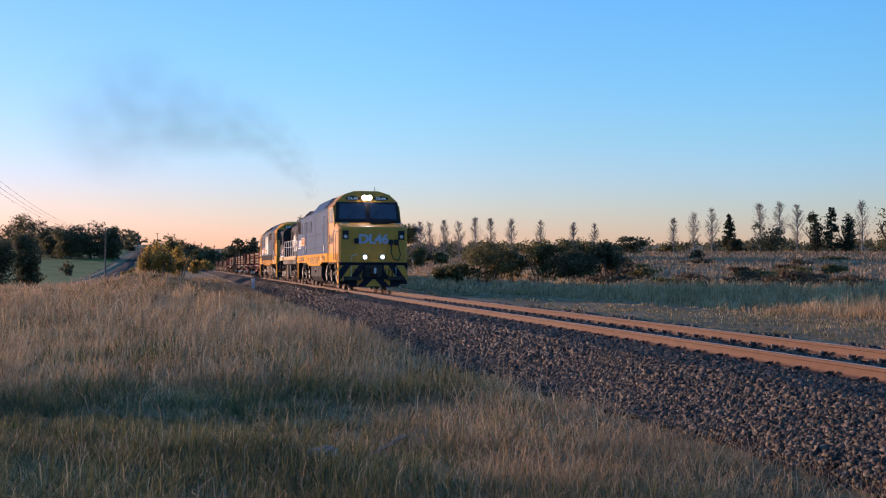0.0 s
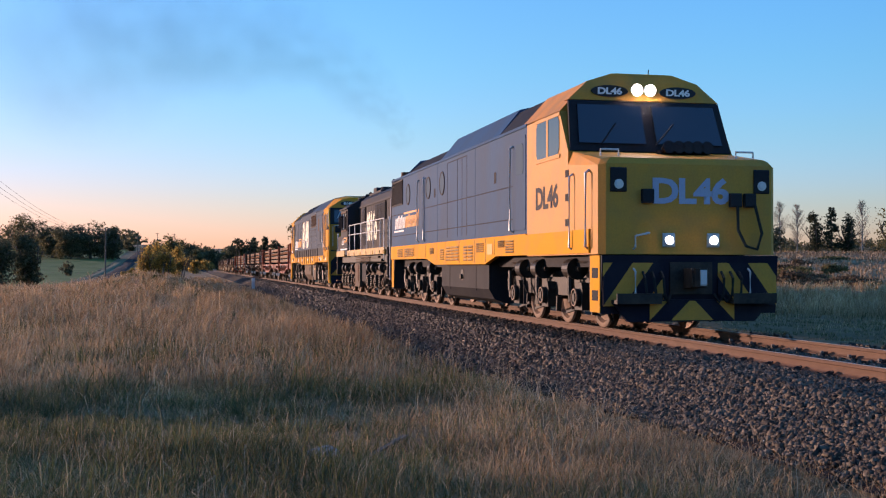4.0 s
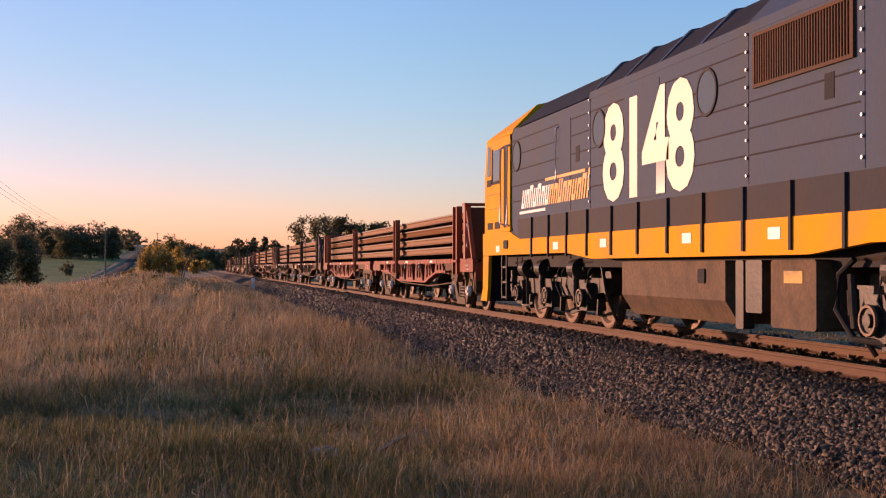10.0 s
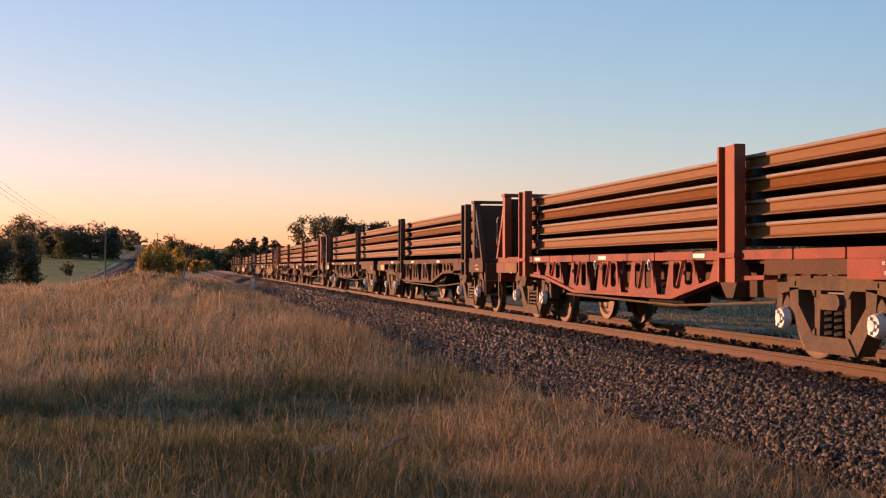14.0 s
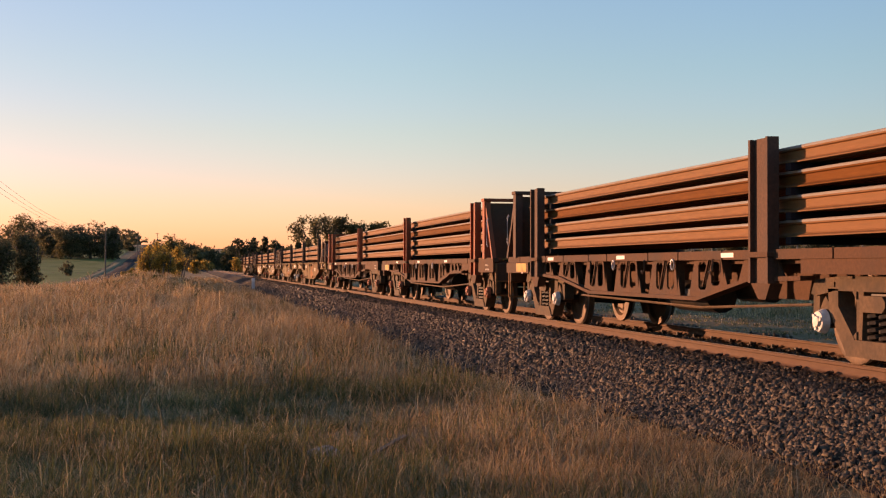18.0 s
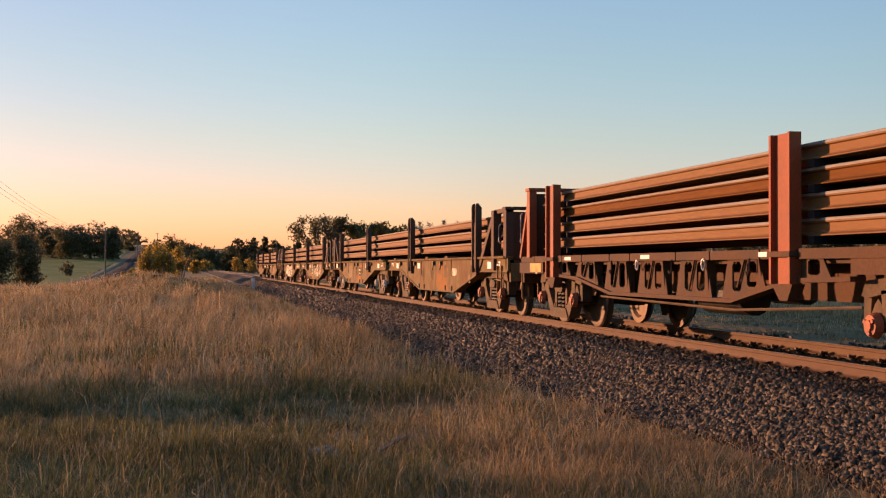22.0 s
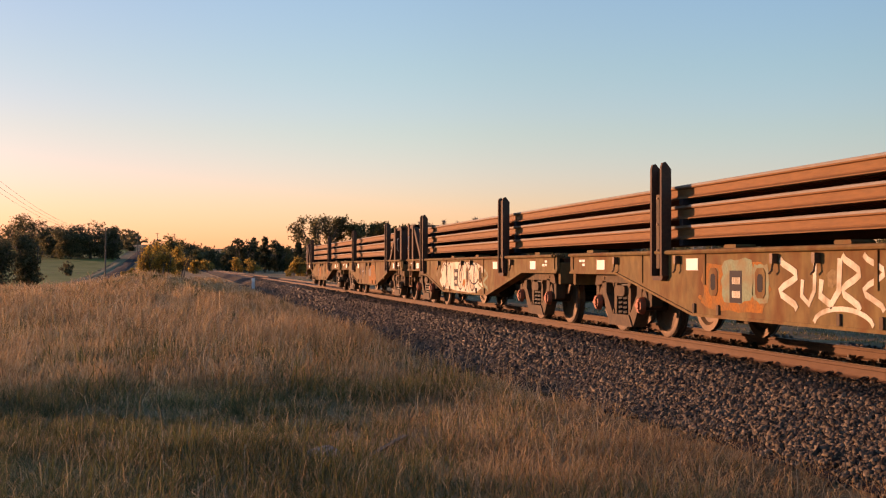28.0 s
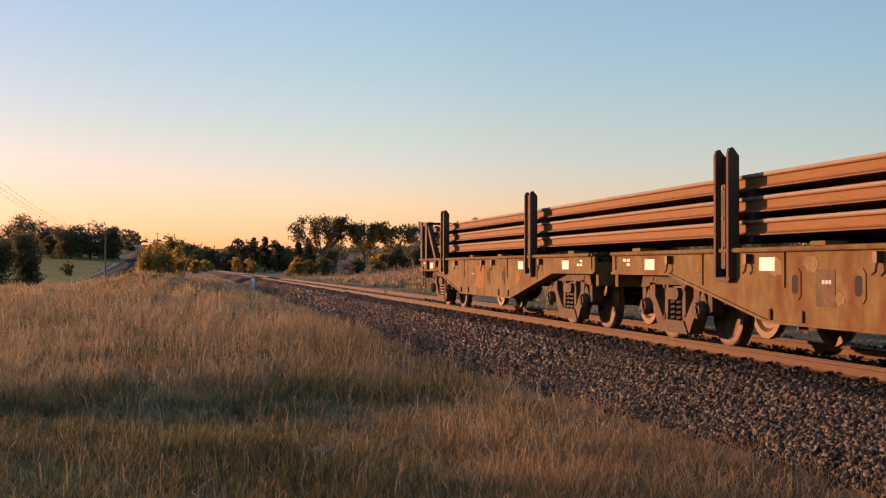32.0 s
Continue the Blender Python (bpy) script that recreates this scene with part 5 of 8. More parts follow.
    part("roof_antenna", Solid().tube([(0.5, 3.0, 4.25), (0.5, 3.0, 4.6)], 0.01, 5), BLACK, v)
    # nose
    nose = part("nose", Solid().loft([[(-1.38, 0.03, 1.22), (-1.47, 0.14, 1.22), (-1.47, 1.62, 1.22), (1.47, 1.62, 1.22), (1.47, 0.14, 1.22), (1.38, 0.03, 1.22)],
                                      [(-1.38, 0.03, 2.62), (-1.47, 0.14, 2.60), (-1.47, 1.62, 2.72), (1.47, 1.62, 2.72), (1.47, 0.14, 2.60), (1.38, 0.03, 2.62)],
                                      [(-1.28, 0.10, 2.72), (-1.40, 0.20, 2.70), (-1.40, 1.62, 2.95), (1.40, 1.62, 2.95), (1.40, 0.20, 2.70), (1.28, 0.10, 2.72)]]), NOSE_YELLOW, v, "grimy yellow flat nose")
    lettering("DL46", -0.62, 0.66, 2.0, 2.42, 0.022, LETTER_BLUE, nose, "pale blue running number", "front")
    for x in (-1.18, 1.20):
        part("marker_box", Solid().box(x - 0.13, x + 0.13, 0.0, 0.05, 2.18, 2.56, 0.02), BLACK, nose)
        lamp(nose, x, -0.01, 2.30, 0.05, LENS, "marker_light")
    for x in (-0.36, 0.38):
        part("lamp_bracket", Solid().box(x - 0.10, x + 0.10, 0.0, 0.04, 1.33, 1.55, 0.02), SILVER, nose)
        lamp(v, x, -0.02, 1.44, 0.055, LAMP_SOFT, "ditch_light")
    for x, z in ((-0.72, 2.12), (0.74, 2.07), (0.98, 2.07)):
        part("jumper_socket", Solid().box(x - 0.09, x + 0.09, -0.07, 0.03, z - 0.11, z + 0.11, 0.02), BLACK, nose)
    part("jumper_cable", Solid().tube([(0.76, -0.06, 1.98), (0.74, -0.12, 1.6), (0.86, -0.14, 1.35), (1.06, -0.12, 1.3), (1.14, -0.12, 1.55), (1.04, -0.08, 2.0)], 0.025, 8), RUBBER, nose, "black hanging jumper cable")
    grab(nose, [(-0.93, 0.02, 1.30), (-0.93, -0.05, 1.33), (-0.93, -0.05, 1.50), (-0.70, -0.05, 1.55), (-0.70, 0.02, 1.55)])
    for k in range(5):
        part("air_horn", Solid().tube([(0.15 + 0.17 * k, 1.45, 2.98), (0.15 + 0.17 * k, 1.2, 3.02)], 0.05, 10, 0.11), BLACK, nose, "black air horn")
    part("horn_bracket", Solid().box(0.05, 0.95, 1.35, 1.5, 2.92, 2.98), BLACK, nose)
    for x in (-1.15, 1.15):
        grab(nose, [(x - 0.15, 0.5, 2.78), (x - 0.15, 0.5, 2.88), (x + 0.15, 0.5, 2.88), (x + 0.15, 0.5, 2.78)])
    # pilot
    pilot = part("pilot", Solid().prism([(-0.02, 1.20), (0.6, 1.20), (0.55, 0.36), (0.06, 0.30)], -1.46, 1.46), BLUE, v, "blue pilot with yellow diagonal stripes")
    chevrons(pilot, 0.0, -1.44, -0.45, 0.42, 1.18, 3, (NOSE_YELLOW, BLUE), 0.55)
    chevrons(pilot, 0.0, 0.45, 1.44, 0.42, 1.18, 3, (BLUE, NOSE_YELLOW), -0.55)
    part("side_step_panel", Solid().box(-1.475, -1.46, 0.05, 0.5, 0.32, 1.2), YELLOW, pilot, "yellow side of the pilot")
    for z in (0.5, 0.85):
        part("step_recess", Solid().box(-1.479, -1.47, 0.12, 0.4, z, z + 0.16), BLACK, pilot)
    plough = part("plough", Solid().prism([(-1.05, 0.18), (1.05, 0.18), (1.3, 0.46), (0.7, 0.52), (-0.7, 0.52), (-1.3, 0.46)], -0.05, 0.03, "y"), BLUE, v, "blue and yellow plough plate")
    chevrons(plough, -0.05, -0.7, 0.0, 0.2, 0.50, 2, (BLUE, NOSE_YELLOW), 0.3)
    chevrons(plough, -0.05, 0.0, 0.7, 0.2, 0.50, 2, (NOSE_YELLOW, BLUE), -0.3)
    for x in (-0.95, 0.95):
        part("buffer_step", Solid().box(x - 0.36, x + 0.36, -0.28, 0.02, 0.46, 0.52).box(x - 0.36, x + 0.36, -0.28, -0.25, 0.52, 0.62), GRIME, v)
        grab(v, [(x, -0.02, 0.52), (x, -0.1, 0.6), (x, -0.1, 0.95), (x, -0.02, 1.0)])
    part("coupler", Solid().box(-0.13, 0.13, -0.35, 0.1, 0.70, 1.0, 0.04).disc((0, -0.36, 0.72), 0.11, 0.0 + 0.28, "z", 12).box(-0.35, 0.35, -0.02, 0.02, 0.6, 1.1), GRIME, v, "worn steel knuckle coupler")
    part("coupler_face", Solid().box(-0.05, 0.05, -0.49, -0.46, 0.74, 0.98, 0.02), SILVER, v)
    for x in (-0.8, -0.65, -0.5, 0.5, 0.65, 0.8):
        part("brake_hose", Solid().tube([(x, -0.02, 0.95), (x, -0.12, 0.85), (x * 0.97, -0.14, 0.6), (x * 0.85, -0.12, 0.48), (x * 0.72, -0.05, 0.6)], 0.024, 6), RUBBER, v, "looped black brake hose")
    # side details
    for side in (-1, 1):
        def S(s):
            return s if side < 0 else mirrored(s)
        out = [(0.5, 1.24), (6.3, 1.24), (7.2, 1.08), (12.5, 1.08), (13.6, 1.24), (L - 0.02, 1.25), (L - 0.02, 1.64), (4.08, 1.64), (4.08, 1.62), (0.5, 1.62)]
        band = part("lower_skirt", S(Solid().prism(out, -1.50, -1.40)), YELLOW, v, "yellow louvred lower skirt")
        if side < 0:
            for y in (6.4, 7.15, 8.15, 9.65, 11.2, 12.2, 13.7, 15.3, 16.9):
                part("skirt_joint", Solid().box(-1.506, -1.50, y - 0.012, y + 0.012, 1.12 if 7 < y < 12.6 else 1.27, 1.62), WORN_YELLOW, band)
            for y0, y1, zl, zh in ((4.9, 5.5, 1.30, 1.56), (5.6, 6.1, 1.42, 1.56), (7.3, 7.95, 1.34, 1.55), (8.32, 8.75, 1.16, 1.52), (8.85, 9.2, 1.16, 1.52), (9.72, 10.15, 1.17, 1.53), (10.2, 10.6, 1.17, 1.53), (10.65, 11.05, 1.17, 1.53), (11.35, 11.8, 1.2, 1.48), (12.6, 13.1, 1.36, 1.52), (15.4, 16.8, 1.32, 1.56), (17.1, 18.0, 1.32, 1.56)):
                louvres(band, y0, y1, zl, zh, -1.502, WORN_YELLOW, 5)
            part("access_plate", Solid().box(-1.508, -1.50, 6.55, 7.0, 1.28, 1.50), ORANGE, band, "orange-brown access plate")
            for z in (2.59, 1.95):
                groove(v, 5.1, L - 0.05, z, -1.47)
            for y in (8.22, 12.28):
                seam(v, y, 1.68, 3.64, -1.47, BLUE_GREY, 0.05)
            for y in (9.02, 9.98, 11.1, 9.5):
                seam(v, y, 1.74, 3.55, -1.47, DARK_GREY, 0.015)
            groove(v, 9.02, 11.1, 3.55, -1.47)
            for y in (11.7, 13.45, 16.4):
                porthole(v, y, 3.10)
            d = part("body_door", Solid().prism([(13.95, 1.70), (14.68, 1.70), (14.68, 3.25), (14.5, 3.45), (14.15, 3.45), (13.95, 3.25)], -1.482, -1.47), BLUE_GREY, v, "blue-grey body side door")
            for y in (13.88, 14.76):
                grab(v, [(-1.47, y, 1.72), (-1.53, y, 1.75), (-1.53, y, 3.35), (-1.47, y, 3.40)], 0.022)
            for y in (5.05,):
                grab(v, [(-1.47, y, 1.70), (-1.54, y, 1.73), (-1.54, y, 3.32), (-1.47, y, 3.36)], 0.026)
            part("body_door", Solid().box(-1.483, -1.47, 4.15, 4.93, 1.72, 3.5, 0.04), BLUE_GREY, v)
            part("door_window", Solid().box(-1.49, -1.48, 4.3, 4.8, 2.78, 3.36, 0.06), PORT, v, "pale green door window")
            for y, z in ((6.45, 2.84), (12.63, 2.9)):
                part("latch_recess", Solid().box(-1.476, -1.468, y - 0.08, y + 0.08, z - 0.1, z + 0.13), BLACK, v)
            grille(v, 17.3, 19.05, 2.9, 3.56, -1.47, DARK_GREY)
            slanted_logo(v, 18.65, 15.0, 2.06, 2.56, -1.474)
            part("side_window", Solid().box(-1.48, -1.465, 2.1, 3.45, 2.95, 3.6, 0.08), GLASS, cab, "dark cab side window")
            part("window_frame", Solid().box(-1.486, -1.47, 2.72, 2.82, 2.95, 3.6).box(-1.488, -1.47, 2.05, 3.5, 2.88, 2.95).box(-1.488, -1.47, 2.05, 3.5, 3.6, 3.66), NOSE_YELLOW, cab)
            lettering("DL46", 3.5, 2.15, 2.04, 2.46, -1.474, BLUE, cab, "blue running number")
            for z in (2.58, 2.18, 1.76, 1.40):
                part("step_recess", Solid().box(-1.476, -1.468, 1.58, 1.76, z - 0.06, z + 0.06), BLACK, cab)
            grab(cab, [(-1.47, 0.55, 1.3), (-1.55, 0.5, 1.34), (-1.55, 0.5, 2.5), (-1.47, 0.55, 2.55)], 0.024)
            grab(cab, [(-1.47, 1.35, 1.3), (-1.54, 1.35, 1.34), (-1.54, 1.35, 2.5), (-1.47, 1.35, 2.55)], 0.02)
    # fuel tank with rounded lower edges
    ring = [(-1.42, 1.06), (-1.42, 0.55), (-1.30, 0.34), (-1.05, 0.25), (1.05, 0.25), (1.30, 0.34), (1.42, 0.55), (1.42, 1.06)]
    tank = part("fuel_tank", Solid().prism(ring, 7.15, 11.95, "y"), BLACK, v, "dusty black fuel tank")
    part("filler", Solid().box(-1.43, -1.40, 9.52, 9.78, 0.72, 0.96, 0.04).disc((-1.42, 9.65, 0.80), 0.06, -0.06, "x", 12), GRIME, tank)
    part("tank_strap", Solid().box(-1.428, -1.41, 8.3, 8.34, 0.5, 1.05).box(-1.428, -1.41, 11.0, 11.04, 0.5, 1.05), BLACK, tank)
    part("underframe", Solid().box(-1.2, 1.2, 0.6, L - 0.2, 1.02, 1.3), BLACK, v)
    part("rear_pilot", Solid().prism([(L - 0.55, 1.24), (L - 0.04, 1.24), (L - 0.04, 0.35), (L - 0.35, 0.35)], -1.46, 1.46), DARK_GREY, v)
    part("rear_step_panel", Solid().box(-1.475, -1.462, L - 0.42, L - 0.06, 0.4, 1.24), YELLOW, v)
    loco_bogie(v, (1.78, 3.70, 5.62), 0.51, "box", GRIME)
    loco_bogie(v, (13.64, 15.56, 17.45), 0.51, "box", GRIME)
    coupler(v, L, 1)
    return v


def hood_unit():
    """The second locomotive: a grimy dark hood unit with yellow footplate edge and pale handrails, running long hood first."""
    v = thing("diesel_locomotive", "grimy dark grey hood locomotive with white handrails", "locomotive", "locomotives of the train", (0, 70.2, 0))
    arch = [(-0.95, 1.68), (-0.95, 3.42), (-0.88, 3.64), (-0.6, 3.83), (0.0, 3.90), (0.6, 3.83), (0.88, 3.64), (0.95, 3.42), (0.95, 1.68)]
    hood = part("long_hood", Solid().prism(arch, 0.75, 10.3, "y"), DARK_GREY, v, "grimy dark grey long hood")
    part("hood_eave", Solid().box(-0.99, -0.93, 0.75, 10.3, 3.34, 3.41), DARK_GREY, hood)
    stack = part("exhaust_stack", Solid().tube([(0, 4.7, 3.86), (0, 4.7, 4.42)], 0.24, 16, 0.17), BROWN_WAGON, v, "rusty exhaust stack")
    part("roof_fan", Solid().disc((0, 2.6, 3.87), 0.62, 0.18, "z", 24).disc((0, 2.6, 4.05), 0.5, 0.05, "z", 24), DARK_GREY, v)
    part("roof_ledge", Solid().box(-0.55, 0.55, 7.0, 9.9, 3.86, 3.94, 0.02), DARK_GREY, v)
    part("roof_box", Solid().box(-0.45, 0.45, 8.7, 9.5, 3.9, 4.14, 0.08).disc((-0.1, 8.4, 3.88), 0.28, 0.26, "z", 14, 0.2), DARK_GREY, v)
    for y0, y1 in ((3.26, 4.0), (4.15, 4.72), (4.88, 5.45), (8.12, 8.76)):
        part("louvre_frame", Solid().box(-1.0, -0.95, y0 - 0.05, y1 + 0.05, 2.68, 3.32), BLACK, hood)
        louvres(hood, y0, y1, 2.72, 3.28, -1.0, DARK_GREY, 9)
    louvres(hood, 8.12, 8.76, 1.85, 2.35, -0.955, DARK_GREY, 8)
    for y in np.linspace(1.02, 2.06, 8):
        part("shutter_slat", Solid().box(-0.985, -0.945, y - 0.03, y + 0.03, 1.74, 3.32), DARK_GREY, hood)
    part("pale_conduit", Solid().box(-0.985, -0.95, 2.16, 2.2, 1.74, 3.34), LETTER_BLUE, hood)
    for y in (2.3, 2.95, 5.55, 6.15, 6.75, 7.35, 7.95, 8.9, 9.5):
        part("hood_door", Solid().box(-0.958, -0.948, y, y + 0.54, 1.76, 2.66 if y < 5.5 else 3.30, 0.02), DARK_GREY, hood)
        part("door_latch", Solid().box(-0.975, -0.955, y + 0.08, y + 0.12, 2.3, 2.42), GRIME, hood)
        for z in (1.95, 2.5, 3.0):
            part("door_hinge", Solid().box(-0.968, -0.955, y + 0.48, y + 0.56, z, z + 0.07), GRIME, hood)
    lettering("48165", 8.05, 5.28, 2.0, 3.12, -0.962, CREAM, hood, "large cream running number")
    # footplate
    for side in (-1, 1):
        def S(s):
            return s if side < 0 else mirrored(s)
        part("footplate_edge", S(Solid().box(-1.44, -1.38, 0.72, 9.95, 1.45, 1.67, 0.02)), WORN_YELLOW, v, "worn yellow footplate edge")
        part("footplate_edge", S(Solid().box(-1.44, -1.38, 10.9, 13.45, 1.45, 1.68, 0.02)), WORN_YELLOW, v, "worn yellow footplate edge")
        part("footplate", S(Solid().box(-1.42, -0.9, 0.3, 10.0, 1.60, 1.66)), GRIME, v)
        posts = (0.97, 1.72, 3.27, 4.81, 6.28, 7.95, 9.45)
        for y in posts:
            st = Solid().tube([(-1.41, y, 1.5), (-1.41, y, 2.62)], 0.016, 7)
            part("stanchion", S(st), WHITE, v)
            part("stanchion_foot", S(Solid().box(-1.46, -1.43, y - 0.1, y + 0.1, 1.47, 1.58)), WORN_YELLOW, v)
        part("handrail", S(Solid().tube([(-1.41, 0.97, 1.25), (-1.41, 0.92, 1.5), (-1.41, 0.92, 2.52), (-1.41, 1.0, 2.62), (-1.41, 9.5, 2.65), (-1.41, 9.7, 2.63)], 0.017, 7)), WHITE, v)
        part("handrail", S(Solid().tube([(-1.41, 1.72, 2.24), (-1.41, 9.7, 2.28)], 0.015, 7)), WHITE, v)
        part("end_handrail", S(Solid().tube([(-1.36, 0.35, 1.2), (-1.36, 0.32, 2.5), (-1.36, 0.18, 2.62), (-1.36, 0.02, 2.5), (-1.36, 0.0, 0.6)], 0.022, 7)), SILVER, v)
        for z in (0.42, 0.72, 1.05, 1.38):
            part("step", S(Solid().box(-1.44, -1.10, 0.0, 0.36, z, z + 0.04)), GRIME, v)
        part("step_plate", S(Solid().box(-1.10, -1.05, 0.0, 0.36, 0.4, 1.6)), GRIME, v)
        part("end_handrail", S(Solid().tube([(-1.36, 13.75, 0.7), (-1.36, 13.72, 2.3), (-1.36, 13.6, 2.45), (-1.36, 13.48, 2.3), (-1.36, 13.48, 1.7)], 0.02, 7)), SILVER, v)
        for z in (0.42, 0.80, 1.2):
            part("step", S(Solid().box(-1.40, -1.06, 13.5, 13.87, z, z + 0.04)), PALE_RUST, v, "worn steel step")
        part("step_plate", S(Solid().box(-1.06, -1.02, 13.5, 13.85, 0.3, 1.6)), BLACK, v)
    # cab and short nose
    carch = [(-1.42, 1.5), (-1.42, 3.36), (-1.30, 3.50), (-0.9, 3.72), (0.0, 3.88), (0.9, 3.72), (1.30, 3.50), (1.42, 3.36), (1.42, 1.5)]
    cab = part("cab", Solid().prism(carch, 10.02, 12.05, "y"), DARK_GREY, v, "grimy grey cab")
    part("cab_roof_edge", Solid().box(-1.47, -1.40, 9.95, 12.15, 3.34, 3.40), DARK_GREY, cab)
    part("cab_end_panel", Solid().prism([(-1.05, 1.6), (-1.05, 3.3), (0, 3.5), (1.05, 3.3), (1.05, 1.6)], 12.05, 12.45, "y"), DARK_GREY, cab)
    louvres(cab, 12.12, 12.38, 2.9, 3.15, -1.055, DARK_GREY, 5)
    part("side_window", Solid().box(-1.43, -1.41, 10.2, 11.75, 2.52, 3.2, 0.03), GLASS, cab, "sliding cab side windows")
    part("window_pane", Solid().box(-1.437, -1.43, 10.95, 11.4, 2.56, 3.18), PORT, cab)
    for y in (10.2, 10.8, 11.48, 11.75):
        part("window_pillar", Solid().box(-1.45, -1.42, y - 0.05, y + 0.05, 2.48, 3.24), DARK_GREY, cab)
    part("window_rail", Solid().box(-1.46, -1.42, 10.15, 11.8, 2.46, 2.52).box(-1.46, -1.42, 10.15, 11.8, 3.2, 3.26), BROWN_WAGON, cab)
    for y in (10.82, 11.5):
        part("mirror", Solid().box(-1.58, -1.48, y - 0.03, y + 0.03, 2.6, 3.1, 0.02), BLACK, cab)
    slanted_logo(cab, 11.7, 10.3, 1.93, 2.16, -1.424)
    part("white_sill", Solid().box(-1.45, -1.42, 10.05, 12.0, 1.70, 1.76), WHITE, cab)
    part("short_nose", Solid().box(-1.36, 1.36, 12.45, 13.5, 1.5, 2.3, 0.04), DARK_GREY, v, "low dark grey nose")
    part("nose_side", Solid().box(-1.40, -0.9, 12.05, 12.45, 1.5, 2.3), DARK_GREY, v)
    louvres(v, 12.6, 12.95, 2.12, 2.24, -1.362, DARK_GREY, 3)
    for k, (x, z) in enumerate(((-0.6, 3.86), (-0.42, 3.92), (-0.25, 3.9), (-0.5, 3.78), (-0.15, 3.8))):
        part("air_horn", Solid().tube([(x, 11.9, z), (x, 12.25, z)], 0.04, 8, 0.10), BLACK, v, "black air horn")
    part("horn_bracket", Solid().box(-0.7, 0.0, 11.85, 11.95, 3.66, 3.86), BLACK, v)
    part("frame", Solid().box(-1.2, 1.2, 0.4, 13.6, 1.2, 1.6).box(-1.3, -1.1, 2.2, 6.0, 1.22, 1.3).box(-1.28, -1.1, 3.0, 6.5, 1.34, 1.40), GRIME, v)
    pipes = Solid()
    for z in (1.24, 1.30, 1.37):
        pipes.tube([(-1.33, 4.6, z), (-1.33, 8.0, z)], 0.02, 6)
    part("pipe_run", pipes, BOGIE, v)
    part("end_beam", Solid().box(-1.4, 1.4, 0.32, 0.46, 0.7, 1.62, 0.03), DARK_GREY, v)
    part("end_beam", Solid().box(-1.4, 1.4, 13.46, 13.6, 0.7, 1.5, 0.03), DARK_GREY, v)
    part("battery_box", Solid().box(-1.38, 1.38, 6.75, 8.02, 0.28, 1.16, 0.05), BOGIE, v, "dusty brown battery box")
    part("red_handle", Solid().box(-1.40, -1.38, 7.1, 7.14, 0.5, 1.1), RED_WAGON, v)
    part("fuel_tank", Solid().prism([(-1.3, 1.14), (-1.3, 0.5), (-1.05, 0.26), (1.05, 0.26), (1.3, 0.5), (1.3, 1.14)], 5.7, 6.72, "y"), BLACK, v)
    for y in (6.3, 8.4):
        part("air_reservoir", Solid().disc((-1.12, y, 1.02), 0.17, 0.5, "y", 14), BOGIE, v)
    loco_bogie(v, (1.9, 3.75, 5.6), 0.50, "cast", BOGIE)
    loco_bogie(v, (8.9, 10.75, 12.6), 0.50, "cast", BOGIE)
    coupler(v, 0.3, -1)
    coupler(v, 13.6, 1)
    return v


